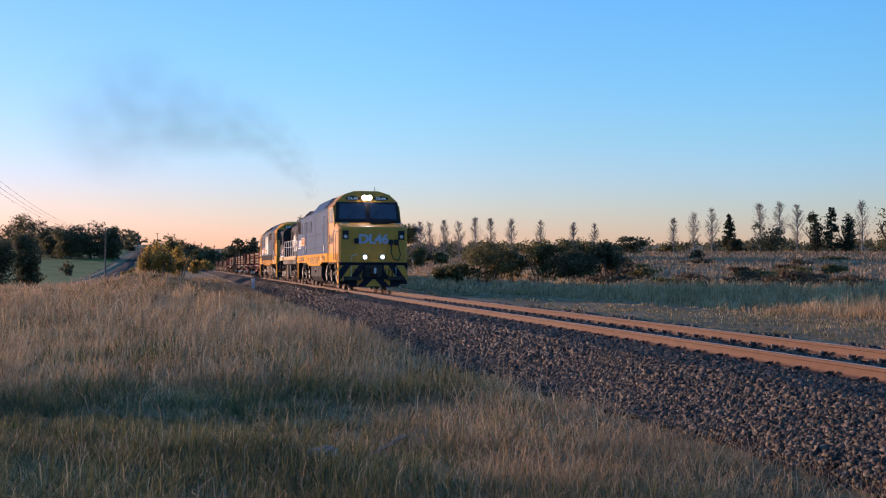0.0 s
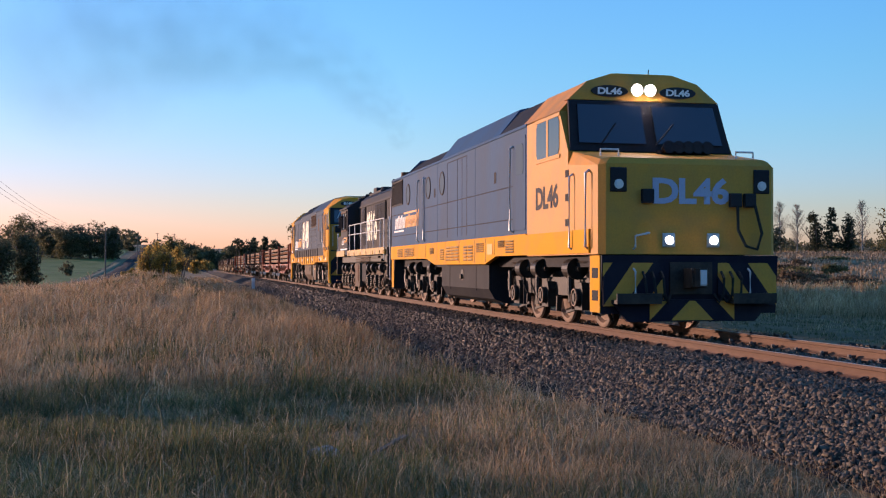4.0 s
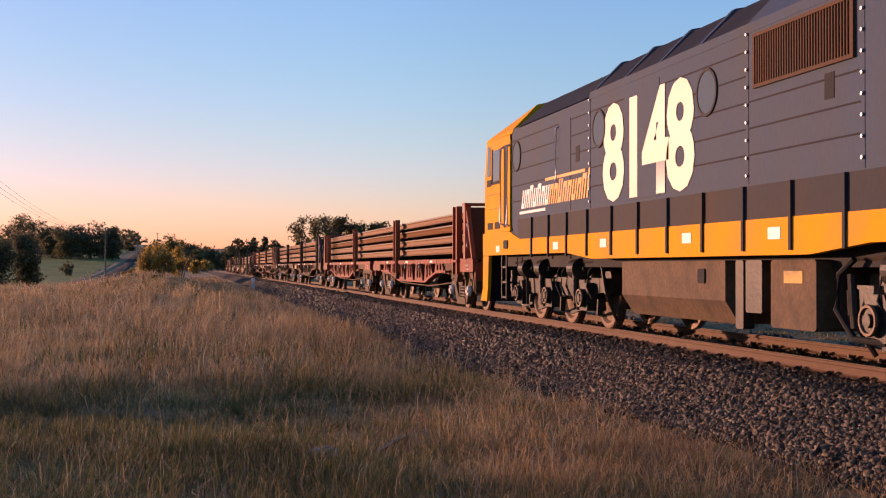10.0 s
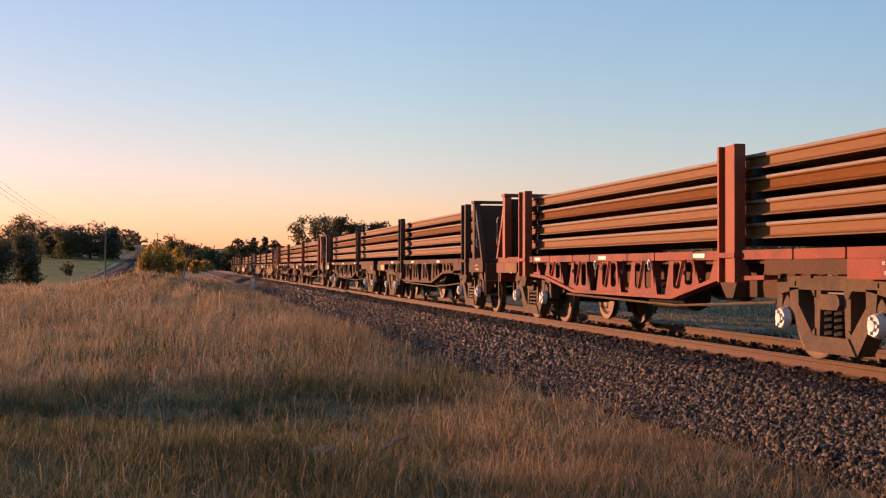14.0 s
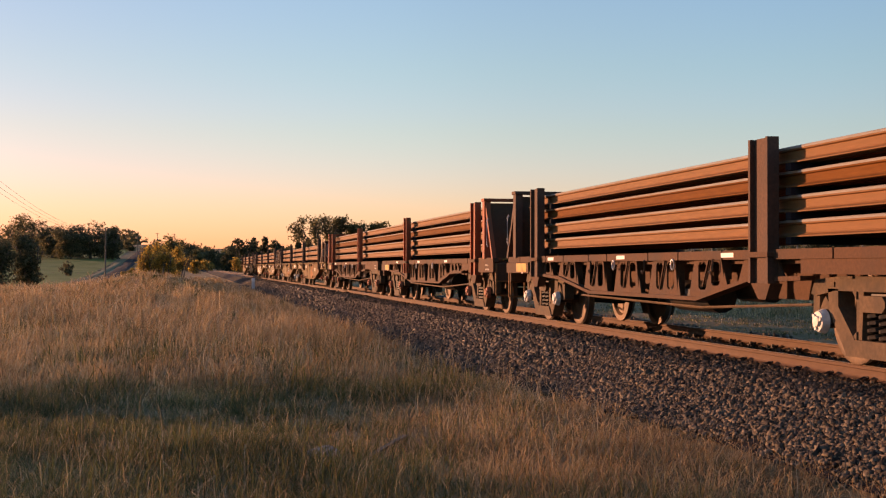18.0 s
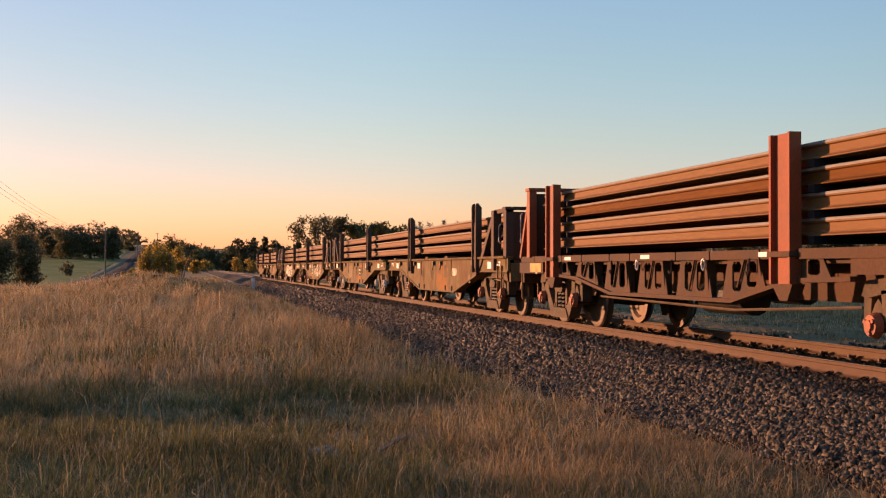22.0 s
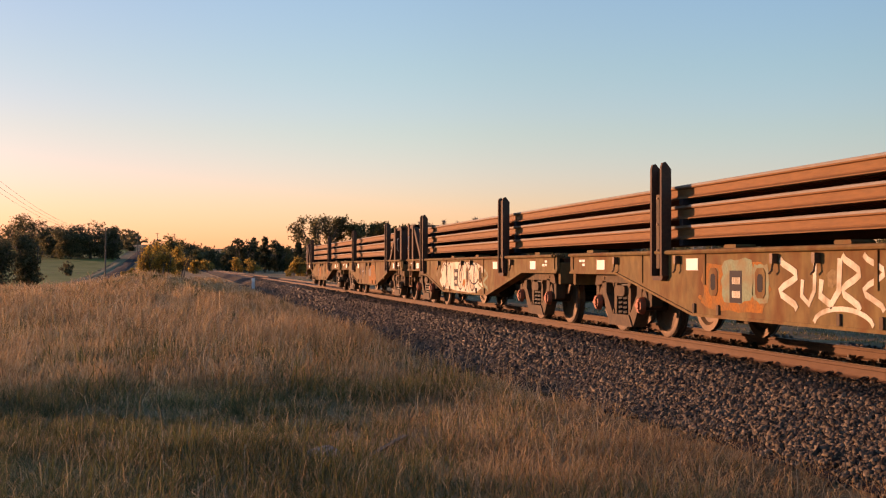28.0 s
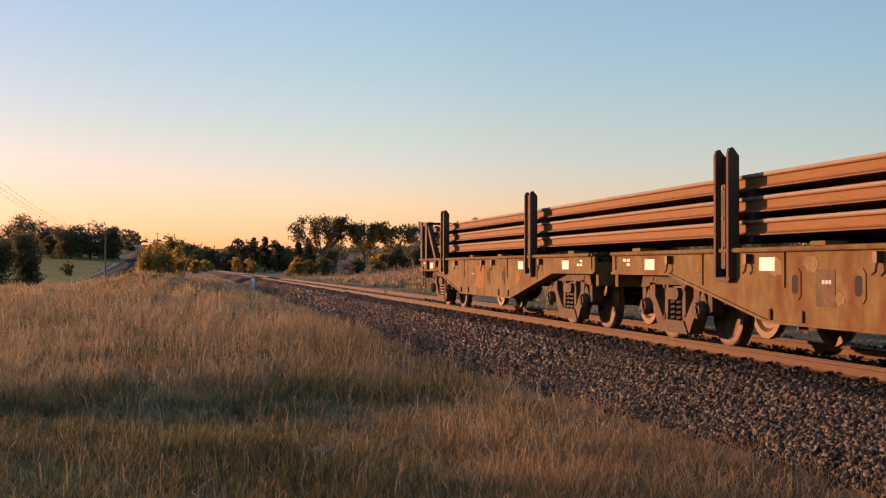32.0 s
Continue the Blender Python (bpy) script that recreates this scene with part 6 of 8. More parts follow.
def double_cab_unit():
    """The third locomotive: slate-grey body between two yellow cabs, with a large cream number."""
    v = thing("diesel_locomotive", "slate-grey diesel locomotive with yellow cabs and large cream number", "locomotive", "locomotives of the train", (0, 86.0, 0))
    L = 20.3
    part("body_side", Solid().box(-1.47, 1.47, 2.22, 18.22, 1.5, 3.70), SLATE, v, "slate-grey painted body panels")
    roof_piece(v, 2.22, 5.6, 3.70, 3.76, 0.98, 4.22, 4.24, 4.34, 4.36, SLATE)
    roof_piece(v, 5.6, 8.0, 3.76, 3.76, 0.98, 4.24, 4.24, 4.36, 4.36, SLATE)
    roof_piece(v, 8.0, 13.4, 3.74, 3.74, 0.96, 4.22, 4.22, 4.32, 4.32, BLACK)
    roof_piece(v, 13.4, 17.6, 3.70, 3.70, 0.92, 4.18, 4.18, 4.28, 4.28, BLACK)
    for y in (8.05, 9.4, 10.7, 12.0, 13.35):
        part("roof_rib", Solid().loft([body_ring(y - 0.05, 3.72, 3.75, 0.98, 4.25, 4.35), body_ring(y + 0.05, 3.72, 3.75, 0.98, 4.25, 4.35)]), SLATE, v)
    part("raised_side", Solid().box(-1.474, -1.46, 5.65, 13.44, 3.66, 3.77), SLATE, v)
    for y in (14.2, 15.4, 16.6):
        part("roof_fan", Solid().disc((0, y, 4.2), 0.5, 0.06, "z", 20), BLACK, v)
    for z in (2.28, 2.58, 2.88, 3.18, 3.46):
        for y0, y1 in ((5.7, 7.98), (8.06, 13.4), (13.48, 18.2)):
            if not (z > 3.0 and y0 < 6):
                groove(v, y0, y1, z, -1.47)
        groove(v, 2.24, 2.62, z, -1.47)
    for y in (5.65, 8.02, 13.44):
        seam(v, y, 1.95, 3.74, -1.47, SLATE, 0.06)
        for z in np.linspace(2.05, 3.65, 9):
            part("bolt", Solid().disc((-1.484, y, z), 0.02, -0.012, "x", 6), SILVER, v)
    # lower ribbed skirt
    for side in (-1, 1):
        def S(s):
            return s if side < 0 else mirrored(s)
        part("grey_skirt", S(Solid().box(-1.49, -1.42, 2.22, 17.6, 1.55, 1.93)), DARK_GREY, v, "dark grey ribbed skirt")
        out = [(0.0, 1.25), (5.5, 1.25), (6.6, 1.15), (13.3, 1.15), (14.6, 1.26), (L, 1.26), (L, 1.72), (18.2, 1.72), (17.4, 1.55), (2.22, 1.55), (2.22, 1.74), (0.0, 1.74)]
        sk = part("yellow_skirt", S(Solid().prism(out, -1.50, -1.40)), YELLOW, v, "yellow lower skirt")
        if side < 0:
            for y in (4.85, 5.92, 6.97, 8.06, 9.16, 10.26, 11.32, 12.39, 13.5, 14.54, 15.56, 16.6):
                part("skirt_rib", Solid().box(-1.525, -1.49, y - 0.025, y + 0.025, 1.20, 1.93), DARK_GREY, sk)
            for y in (1.2, 3.1, 7.2, 9.5, 12.6, 15.0, 18.9):
                part("reflector_plate", Solid().box(-1.506, -1.50, y, y + 0.28, 1.32, 1.45), WHITE, sk)
            part("warning_plate", Solid().box(-1.507, -1.50, 3.65, 4.2, 1.30, 1.52), BLACK, sk)
            marks(sk, 3.72, 1.42, [3], -1.508, 0.1, 0.05)
    # equipment panel, grille, portholes, number, logo
    pn = part("equipment_panel", Solid().box(-1.485, -1.47, 2.68, 5.05, 2.03, 3.53), SLATE, v, "grey equipment case panel")
    part("panel_window", Solid().box(-1.492, -1.485, 4.2, 4.74, 2.76, 3.35), BROWN_WAGON, pn)
    louvres(pn, 3.48, 3.94, 2.23, 2.76, -1.486, DARK_GREY, 9)
    part("panel_lever", Solid().box(-1.5, -1.485, 2.86, 2.94, 2.4, 2.85).box(-1.5, -1.485, 2.95, 3.03, 2.2, 2.32), SILVER, pn)
    for y in np.linspace(2.75, 4.98, 9):
        for z in (2.08, 3.48):
            part("bolt", Solid().disc((-1.485, y, z), 0.016, -0.01, "x", 6), SLATE, pn)
    grille(v, 5.82, 7.80, 3.05, 3.58, -1.47, BROWN_WAGON, 0.055)
    for y in (9.09, 13.0, 17.72):
        porthole(v, y, 3.15)
    for y, z in ((6.25, 2.8), (14.05, 2.85)):
        part("latch_recess", Solid().box(-1.476, -1.468, y - 0.09, y + 0.09, z - 0.12, z + 0.14), BLACK, v)
    part("body_door", Solid().box(-1.478, -1.47, 14.4, 15.02, 1.98, 3.5, 0.02), SLATE, v)
    grab(v, [(-1.47, 15.07, 2.45), (-1.52, 15.07, 2.5), (-1.52, 15.07, 3.38), (-1.47, 15.07, 3.42)])
    part("body_door", Solid().box(-1.477, -1.47, 10.6, 11.9, 1.98, 3.58, 0.02), SLATE, v)
    lettering("8148", 12.82, 9.45, 1.99, 3.46, -1.480, CREAM, v, "large cream running number")
    slanted_logo(v, 17.4, 13.65, 2.02, 2.54, -1.475)
    # cabs
    for d, y0, name in ((1, 0.0, "leading"), (-1, L, "trailing")):
        def Y(y):
            return y0 + d * y

        def C(poly):
            return [(Y(a), b) for a, b in poly]
        cab = part("cab", Solid().prism(C([(0.05, 1.72), (2.22, 1.72), (2.22, 3.68), (0.22, 3.68), (0.05, 2.92)]), -1.47, 1.47), YELLOW, v, "bright yellow cab")
        part("cab_roof", Solid().loft([[(x, Y(0.22), z) for x, z in ((-1.47, 3.66), (-1.44, 3.70), (-0.9, 4.06), (-0.4, 4.14), (0.4, 4.14), (0.9, 4.06), (1.44, 3.70), (1.47, 3.66))],
                                       [(x, Y(2.3), z) for x, z in ((-1.49, 3.62), (-1.47, 3.70), (-0.98, 4.20), (-0.45, 4.33), (0.45, 4.33), (0.98, 4.20), (1.47, 3.70), (1.49, 3.62))]]), YELLOW, cab, "yellow cab roof")
        # windscreen on the end wall, raking back
        part("windscreen_surround", Solid().loft([[(-1.44, Y(0.045), 2.93), (1.44, Y(0.045), 2.93), (1.44, Y(0.09), 2.93), (-1.44, Y(0.09), 2.93)], [(-1.42, Y(0.185), 3.68), (1.42, Y(0.185), 3.68), (1.42, Y(0.24), 3.68), (-1.42, Y(0.24), 3.68)]]), BLACK, cab)
        for x0, x1 in ((-1.25, -0.12), (0.12, 1.25)):
            part("windscreen", Solid().loft([[(x0, Y(0.05), 3.02), (x1, Y(0.05), 3.02), (x1, Y(0.10), 3.02), (x0, Y(0.10), 3.02)], [(x0, Y(0.165), 3.58), (x1, Y(0.165), 3.58), (x1, Y(0.22), 3.58), (x0, Y(0.22), 3.58)]]), GLASS, cab, "dark tinted windscreen pane")
            part("wiper", Solid().bar((x0 * 0.9, Y(0.06), 3.2), (x0 * 0.75, Y(0.15), 3.55), 0.02), SILVER, cab)
        part("number_panel", Solid().loft([[(-1.43, Y(0.17), 3.69), (1.43, Y(0.17), 3.69), (1.43, Y(0.4), 3.69), (-1.43, Y(0.4), 3.69)], [(-0.88, Y(0.22), 4.07), (0.88, Y(0.22), 4.07), (0.88, Y(0.4), 4.07), (-0.88, Y(0.4), 4.07)], [(-0.4, Y(0.23), 4.15), (0.4, Y(0.23), 4.15), (0.4, Y(0.4), 4.15), (-0.4, Y(0.4), 4.15)]]), NOSE_YELLOW, cab)
        for x in (-0.62, 0.62):
            nb = part("number_board", Solid().prism(oval(x, 3.88, 0.34, 0.105, 20), Y(0.14), Y(0.2), "y"), DARK_GREY, cab, "dark oval number board")
            if d > 0:
                lettering("8148", x - 0.2, x + 0.2, 3.81, 3.95, 0.135, WHITE, nb, "white running number", "front")
        part("headlight_box", Solid().prism(oval(0, 3.9, 0.22, 0.14, 16), Y(0.12), Y(0.2), "y"), BROWN_WAGON, cab)
        for x in (-0.11, 0.11):
            part("headlight", Solid().disc((x, Y(0.12), 3.9), 0.085, -d * 0.03, "y", 16), LENS, cab)
        part("nose_panel", Solid().box(-1.42, 1.42, Y(0.0), Y(0.055), 1.78, 2.90, 0.06), NOSE_YELLOW, cab)
        part("marker_box", Solid().box(-1.22, -0.72, Y(-0.02), Y(0.01), 2.56, 2.86, 0.02), BLACK, cab)
        grab(cab, [(-1.33, Y(0.02), 1.95), (-1.33, Y(-0.07), 2.0), (-1.33, Y(-0.07), 2.80), (-1.2, Y(-0.07), 2.88), (0.9, Y(-0.07), 2.88)])
        grab(cab, [(-0.62, Y(0.0), 1.95), (-0.62, Y(-0.06), 2.0), (-0.62, Y(-0.06), 2.5), (-0.62, Y(0.0), 2.55)])
        for side in (-1, 1):
            def S(s):
                return s if side < 0 else mirrored(s)
            part("door_recess", S(Solid().box(-1.476, -1.46, Y(1.62), Y(2.08), 1.80, 3.44)), BLACK, cab, "dark cab doorway")
            part("cab_door", S(Solid().box(-1.481, -1.47, Y(1.86), Y(2.08), 1.80, 3.44)), YELLOW, cab)
            part("door_frame", S(Solid().box(-1.50, -1.47, Y(2.08), Y(2.2), 1.76, 3.52).box(-1.49, -1.47, Y(1.56), Y(2.1), 3.44, 3.52).box(-1.52, -1.47, Y(1.5), Y(2.25), 1.72, 1.80)), YELLOW, cab)
            part("handrail", S(Solid().tube([(-1.47, Y(1.58), 1.86), (-1.535, Y(1.58), 1.9), (-1.535, Y(1.58), 3.38), (-1.47, Y(1.58), 3.42)], 0.024, 7)), SILVER, cab)
            part("handrail", S(Solid().tube([(-1.50, Y(2.14), 1.82), (-1.55, Y(2.14), 1.86), (-1.55, Y(2.14), 3.38), (-1.50, Y(2.14), 3.42)], 0.024, 7)), SILVER, cab)
            part("side_window", S(Solid().box(-1.478, -1.465, Y(0.72), Y(1.28), 2.78, 3.42, 0.05)), GLASS, cab, "dark cab side window")
            part("window_frame", S(Solid().box(-1.484, -1.47, Y(0.66), Y(0.74), 2.72, 3.46).box(-1.484, -1.47, Y(0.66), Y(1.34), 2.72, 2.78)), BLACK, cab)
            part("quarter_window", S(Solid().prism(C([(0.24, 2.92), (0.52, 2.92), (0.52, 3.52), (0.34, 3.56)]), -1.478, -1.465)), GLASS, cab)
            part("vent_slot", S(Solid().box(-1.476, -1.465, Y(0.25), Y(0.6), 2.70, 2.84)), BLACK, cab)
            for z in (2.52, 2.22):
                part("panel_joint", S(Solid().prism([(-1.47, z - 0.01), (-1.478, z), (-1.47, z + 0.01)], *sorted((Y(0.3), Y(1.4))), axis="y")), WORN_YELLOW, cab)
            for a in (0.3, 0.9):
                part("step_recess", S(Solid().box(-1.476, -1.465, Y(a), Y(a + 0.42), 1.80, 1.94)), BLACK, cab)
            part("lamp_recess", S(Solid().box(-1.52, -1.50, Y(1.75), Y(2.05), 1.38, 1.55, 0.03)), BLACK, cab)
            part("pilot_side", S(Solid().prism(C([(-0.02, 1.25), (0.45, 1.25), (0.40, 0.62), (0.30, 0.30), (-0.25, 0.30), (-0.05, 0.55)]), -1.49, -1.42)), YELLOW, v, "yellow pilot side plate")
            for z in (0.4, 0.7, 1.0):
                part("step", S(Solid().box(-1.45, -1.2, Y(1.42), Y(1.73), z, z + 0.035)), GRIME, v)
            for q in (1.38, 1.73):
                part("step_hanger", S(Solid().box(-1.46, -1.43, Y(q), Y(q + 0.04), 0.38, 1.25)), GRIME, v)
        part("nose_apron", Solid().prism(C([(-0.045, 1.77), (0.3, 1.77), (0.3, 1.25), (-0.045, 1.25)]), -1.42, 1.42), BLUE, v, "dark blue apron under the nose")
        pilot = part("pilot", Solid().prism(C([(-0.04, 1.25), (0.3, 1.25), (0.3, 0.3), (-0.22, 0.3), (-0.04, 0.6)]), -1.42, 1.42), BLUE, v, "dark blue pilot")
        if d > 0:
            chevrons(pilot, -0.05, -1.42, -0.2, 0.65, 1.72, 2, (NOSE_YELLOW, BLUE), 1.05)
            chevrons(pilot, -0.05, 0.2, 1.42, 0.65, 1.72, 2, (BLUE, NOSE_YELLOW), -1.05)
            for x in (-0.78, 0.78):
                part("marker_lamp", Solid().disc((x, Y(-0.06), 1.46), 0.11, -0.07, "y", 18), WORN_YELLOW, pilot, "round yellow lamp housing")
                part("coupler_pocket", Solid().box(min(x * 0.5, x * 1.1), max(x * 0.5, x * 1.1), Y(0.0), Y(-0.055), 0.62, 1.2, 0.03), BLACK, pilot)
        for x in (-0.8, -0.6, 0.6, 0.8):
            part("brake_hose", Solid().tube([(x, Y(-0.05), 0.95), (x, Y(-0.16), 0.85), (x * 0.95, Y(-0.2), 0.55), (x * 0.7, Y(-0.15), 0.6)], 0.025, 6), RUBBER, v)
        for k, (x, z) in enumerate(((0.3, 4.24), (0.45, 4.33), (0.62, 4.28), (0.8, 4.22), (0.95, 4.26), (0.55, 4.18))):
            part("air_horn", Solid().tube([(x, Y(0.75), z), (x, Y(0.45), z)], 0.04, 8, 0.10), BLACK, v, "black air horn")
        part("horn_bracket", Solid().box(0.2, 1.0, Y(0.7), Y(0.85), 4.06, 4.2), BLACK, v)
        coupler(v, Y(-0.1), -d)
    part("underframe", Solid().box(-1.2, 1.2, 0.3, L - 0.3, 1.02, 1.3), BLACK, v)
    tank = part("fuel_tank", Solid().prism([(-1.40, 1.10), (-1.40, 0.62), (-1.22, 0.34), (1.22, 0.34), (1.40, 0.62), (1.40, 1.10)], 8.75, 12.2, "y"), BOGIE, v, "dusty grey-brown fuel tank")
    part("filler", Solid().box(-1.42, -1.39, 9.3, 9.5, 0.82, 1.0, 0.02), BLACK, tank)
    part("equipment_case", Solid().box(-1.38, 1.38, 6.68, 7.65, 0.36, 1.10, 0.03), BOGIE, v, "dusty equipment case")
    part("case_plate", Solid().box(-1.386, -1.38, 6.95, 7.35, 0.85, 0.98), WORN_YELLOW, v)
    part("bracket", Solid().box(-1.36, -1.2, 7.9, 8.3, 0.5, 1.1, 0.02).box(-1.34, -1.2, 8.4, 8.6, 0.3, 1.1, 0.02), GRIME, v)
    part("hanging_hose", Solid().tube([(-1.3, 6.1, 1.1), (-1.34, 6.3, 0.95), (-1.34, 6.36, 0.6), (-1.3, 6.1, 0.32), (-1.2, 5.7, 0.3)], 0.035, 8), RUBBER, v, "thick black hanging hose")
    loco_bogie(v, (1.95, 3.90, 5.85), 0.51, "box", GRIME)
    loco_bogie(v, (14.45, 16.4, 18.35), 0.51, "box", GRIME)
    return v


TRAIN.append((front_cab_unit(), 50.0))
TRAIN.append((hood_unit(), 70.2))
TRAIN.append((double_cab_unit(), 86.0))
# ---- grass ----
def plant_material(name, stops, through=0.35, rough=0.75):
    """Leaf and blade colour, different for each piece, with some light passing through."""
    m = bpy.data.materials.new(name)
    m.use_nodes = True
    nt = m.node_tree
    b = nt.nodes["Principled BSDF"]
    b.inputs["Roughness"].default_value, b.inputs["Specular IOR Level"].default_value = rough, 0.2
    geo = nt.nodes.new("ShaderNodeNewGeometry")
    ramp = nt.nodes.new("ShaderNodeValToRGB")
    el = ramp.color_ramp.elements
    el[0].position, el[0].color = stops[0][0], (*stops[0][1], 1)
    el[1].position, el[1].color = stops[-1][0], (*stops[-1][1], 1)
    for p, c in stops[1:-1]:
        el.new(p).color = (*c, 1)
    nt.links.new(geo.outputs["Random Per Island"], ramp.inputs["Fac"])
    # broad patches of paler and darker growth
    co, nz, mr, hs = nt.nodes.new("ShaderNodeTexCoord"), nt.nodes.new("ShaderNodeTexNoise"), nt.nodes.new("ShaderNodeMapRange"), nt.nodes.new("ShaderNodeHueSaturation")
    nz.inputs["Scale"].default_value, nz.inputs["Detail"].default_value = 0.55, 5
    mr.inputs["From Min"].default_value, mr.inputs["From Max"].default_value = 0.3, 0.7
    mr.inputs["To Min"].default_value, mr.inputs["To Max"].default_value = 0.62, 1.35
    nt.links.new(co.outputs["Object"], nz.inputs["Vector"])
    nt.links.new(nz.outputs["Fac"], mr.inputs["Value"])
    nt.links.new(mr.outputs["Result"], hs.inputs["Value"])
    nt.links.new(ramp.outputs["Color"], hs.inputs["Color"])
    nt.links.new(hs.outputs["Color"], b.inputs["Base Color"])
    tr = nt.nodes.new("ShaderNodeBsdfTranslucent")
    nt.links.new(hs.outputs["Color"], tr.inputs["Color"])
    mix = nt.nodes.new("ShaderNodeMixShader")
    mix.inputs[0].default_value = through
    nt.links.new(b.outputs[0], mix.inputs[1])
    nt.links.new(tr.outputs[0], mix.inputs[2])
    nt.links.new(mix.outputs[0], nt.nodes["Material Output"].inputs["Surface"])
    return m


STRAW = plant_material("dry_straw_grass", [(0.0, (0.27, 0.15, 0.068)), (0.3, (0.43, 0.258, 0.128)), (0.6, (0.56, 0.355, 0.19)), (0.85, (0.64, 0.44, 0.255)), (1.0, (0.38, 0.275, 0.115))])
GREEN = plant_material("green_grass", [(0.0, (0.065, 0.07, 0.026)), (0.5, (0.12, 0.122, 0.045)), (0.85, (0.20, 0.175, 0.075)), (1.0, (0.38, 0.27, 0.15))])
SLOPE = plant_material("brown_withered_grass", [(0.0, (0.17, 0.11, 0.06)), (0.5, (0.33, 0.215, 0.125)), (1.0, (0.46, 0.32, 0.20))])
STALK = plant_material("pale_seed_stalks", [(0.0, (0.30, 0.21, 0.12)), (0.8, (0.46, 0.35, 0.22)), (1.0, (0.60, 0.50, 0.34))], 0.25)


def blades(rng, x, y, ox, oy, h, width, lean, seed_head=0.0):
    """Arching blades of grass in three tapered pieces, leaning out from their clump and drooping at the tip, with a thicker head on some."""
    n = len(x)
    a = np.arctan2(oy, ox) + rng.normal(0, 0.7, n)
    k = lean * (0.12 + 0.88 * rng.random(n) ** 1.1)
    turn = rng.normal(0, 0.45, n)
    z = ground_height(x, y) - 0.02
    b = rng.random(n) * math.pi
    wx, wy = np.cos(b) * width * 0.62, np.sin(b) * width * 0.62
    hd = np.where(rng.random(n) < seed_head, 1.0, 0.12)
    rise = np.maximum(0.28, 1 - 0.42 * k)
    out = []
    for reach, up, w, bend in ((0.0, 0.0, 1.0, 0.0), (0.13, 0.42, 0.9, 0.3), (0.45, 0.80, 0.7, 0.7), (1.0, 1.0, None, 1.0)):
        px = x + np.cos(a + turn * bend) * k * h * reach + 0.05 * h * reach
        py = y + np.sin(a + turn * bend) * k * h * reach
        pz = z + h * up * (rise if reach else 1.0)
        ww = hd if w is None else w
        out += [np.stack([px - wx * ww, py - wy * ww, pz], 1), np.stack([px + wx * ww, py + wy * ww, pz], 1)]
    v = np.stack(out, 1).reshape(-1, 3)
    i = 8 * np.arange(n)[:, None]
    return v, np.concatenate([i + np.array([[0, 1, 3, 2]]), i + np.array([[2, 3, 5, 4]]), i + np.array([[4, 5, 7, 6]])])


def verge_limit(x, rng):
    """How high the growth stands beside the ballast: low at its toe, taller away from it."""
    return (0.09 + 0.36 * np.maximum(0.0, -2.75 - x)) * (0.55 + 0.6 * rng.random(len(x)))


def patchy(x, y, s, o):
    """A smooth uneven field between 0 and 1."""
    return 0.5 + 0.25 * (np.sin(x * s + o) * np.cos(y * s * 0.8 + 1.7 * o) + np.sin((x + y) * s * 0.55 + 2.3 * o) + 0.6 * np.sin(x * s * 2.1 - y * s * 1.7 + o))


def meadow(rng, n, x0, x1, y0, y1, clump, spread=1.0):
    """Places in clumps inside a rectangle: x, y and the offset from the clump's centre, and a height factor for each clump."""
    c = max(1, n // clump)
    cx, cy = x0 + (x1 - x0) * rng.random(c), y0 + (y1 - y0) * rng.random(c)
    i = rng.integers(0, c, n)
    s = (0.05 + 0.12 * rng.random(c)) * spread
    ox, oy = rng.normal(0, 1, n) * s[i], rng.normal(0, 1, n) * s[i]
    return cx[i] + ox, cy[i] + oy, ox, oy, (0.55 + 0.75 * rng.random(c) ** 1.5)[i]


def hollow_green(x, y):
    """How far a spot lies in the greener hollow of the verge, with less straw and shorter blades."""
    return step(17.0, 14.8, y) * (0.38 + 0.62 * step(10.4, 12.2, y)) * step(-4.9, -6.3, x) * np.clip(0.45 + 0.9 * patchy(x, y, 1.1, 0.4) + 0.5 * bell(y, 13.2, 1.6), 0, 1)


rng = np.random.default_rng(11)
straw_v, straw_f, green_v, green_f, stalk_v, stalk_f = [], [], [], [], [], []


def sow(store_v, store_f, v, f):
    store_f.append(f + sum(len(a) for a in store_v))
    store_v.append(v)


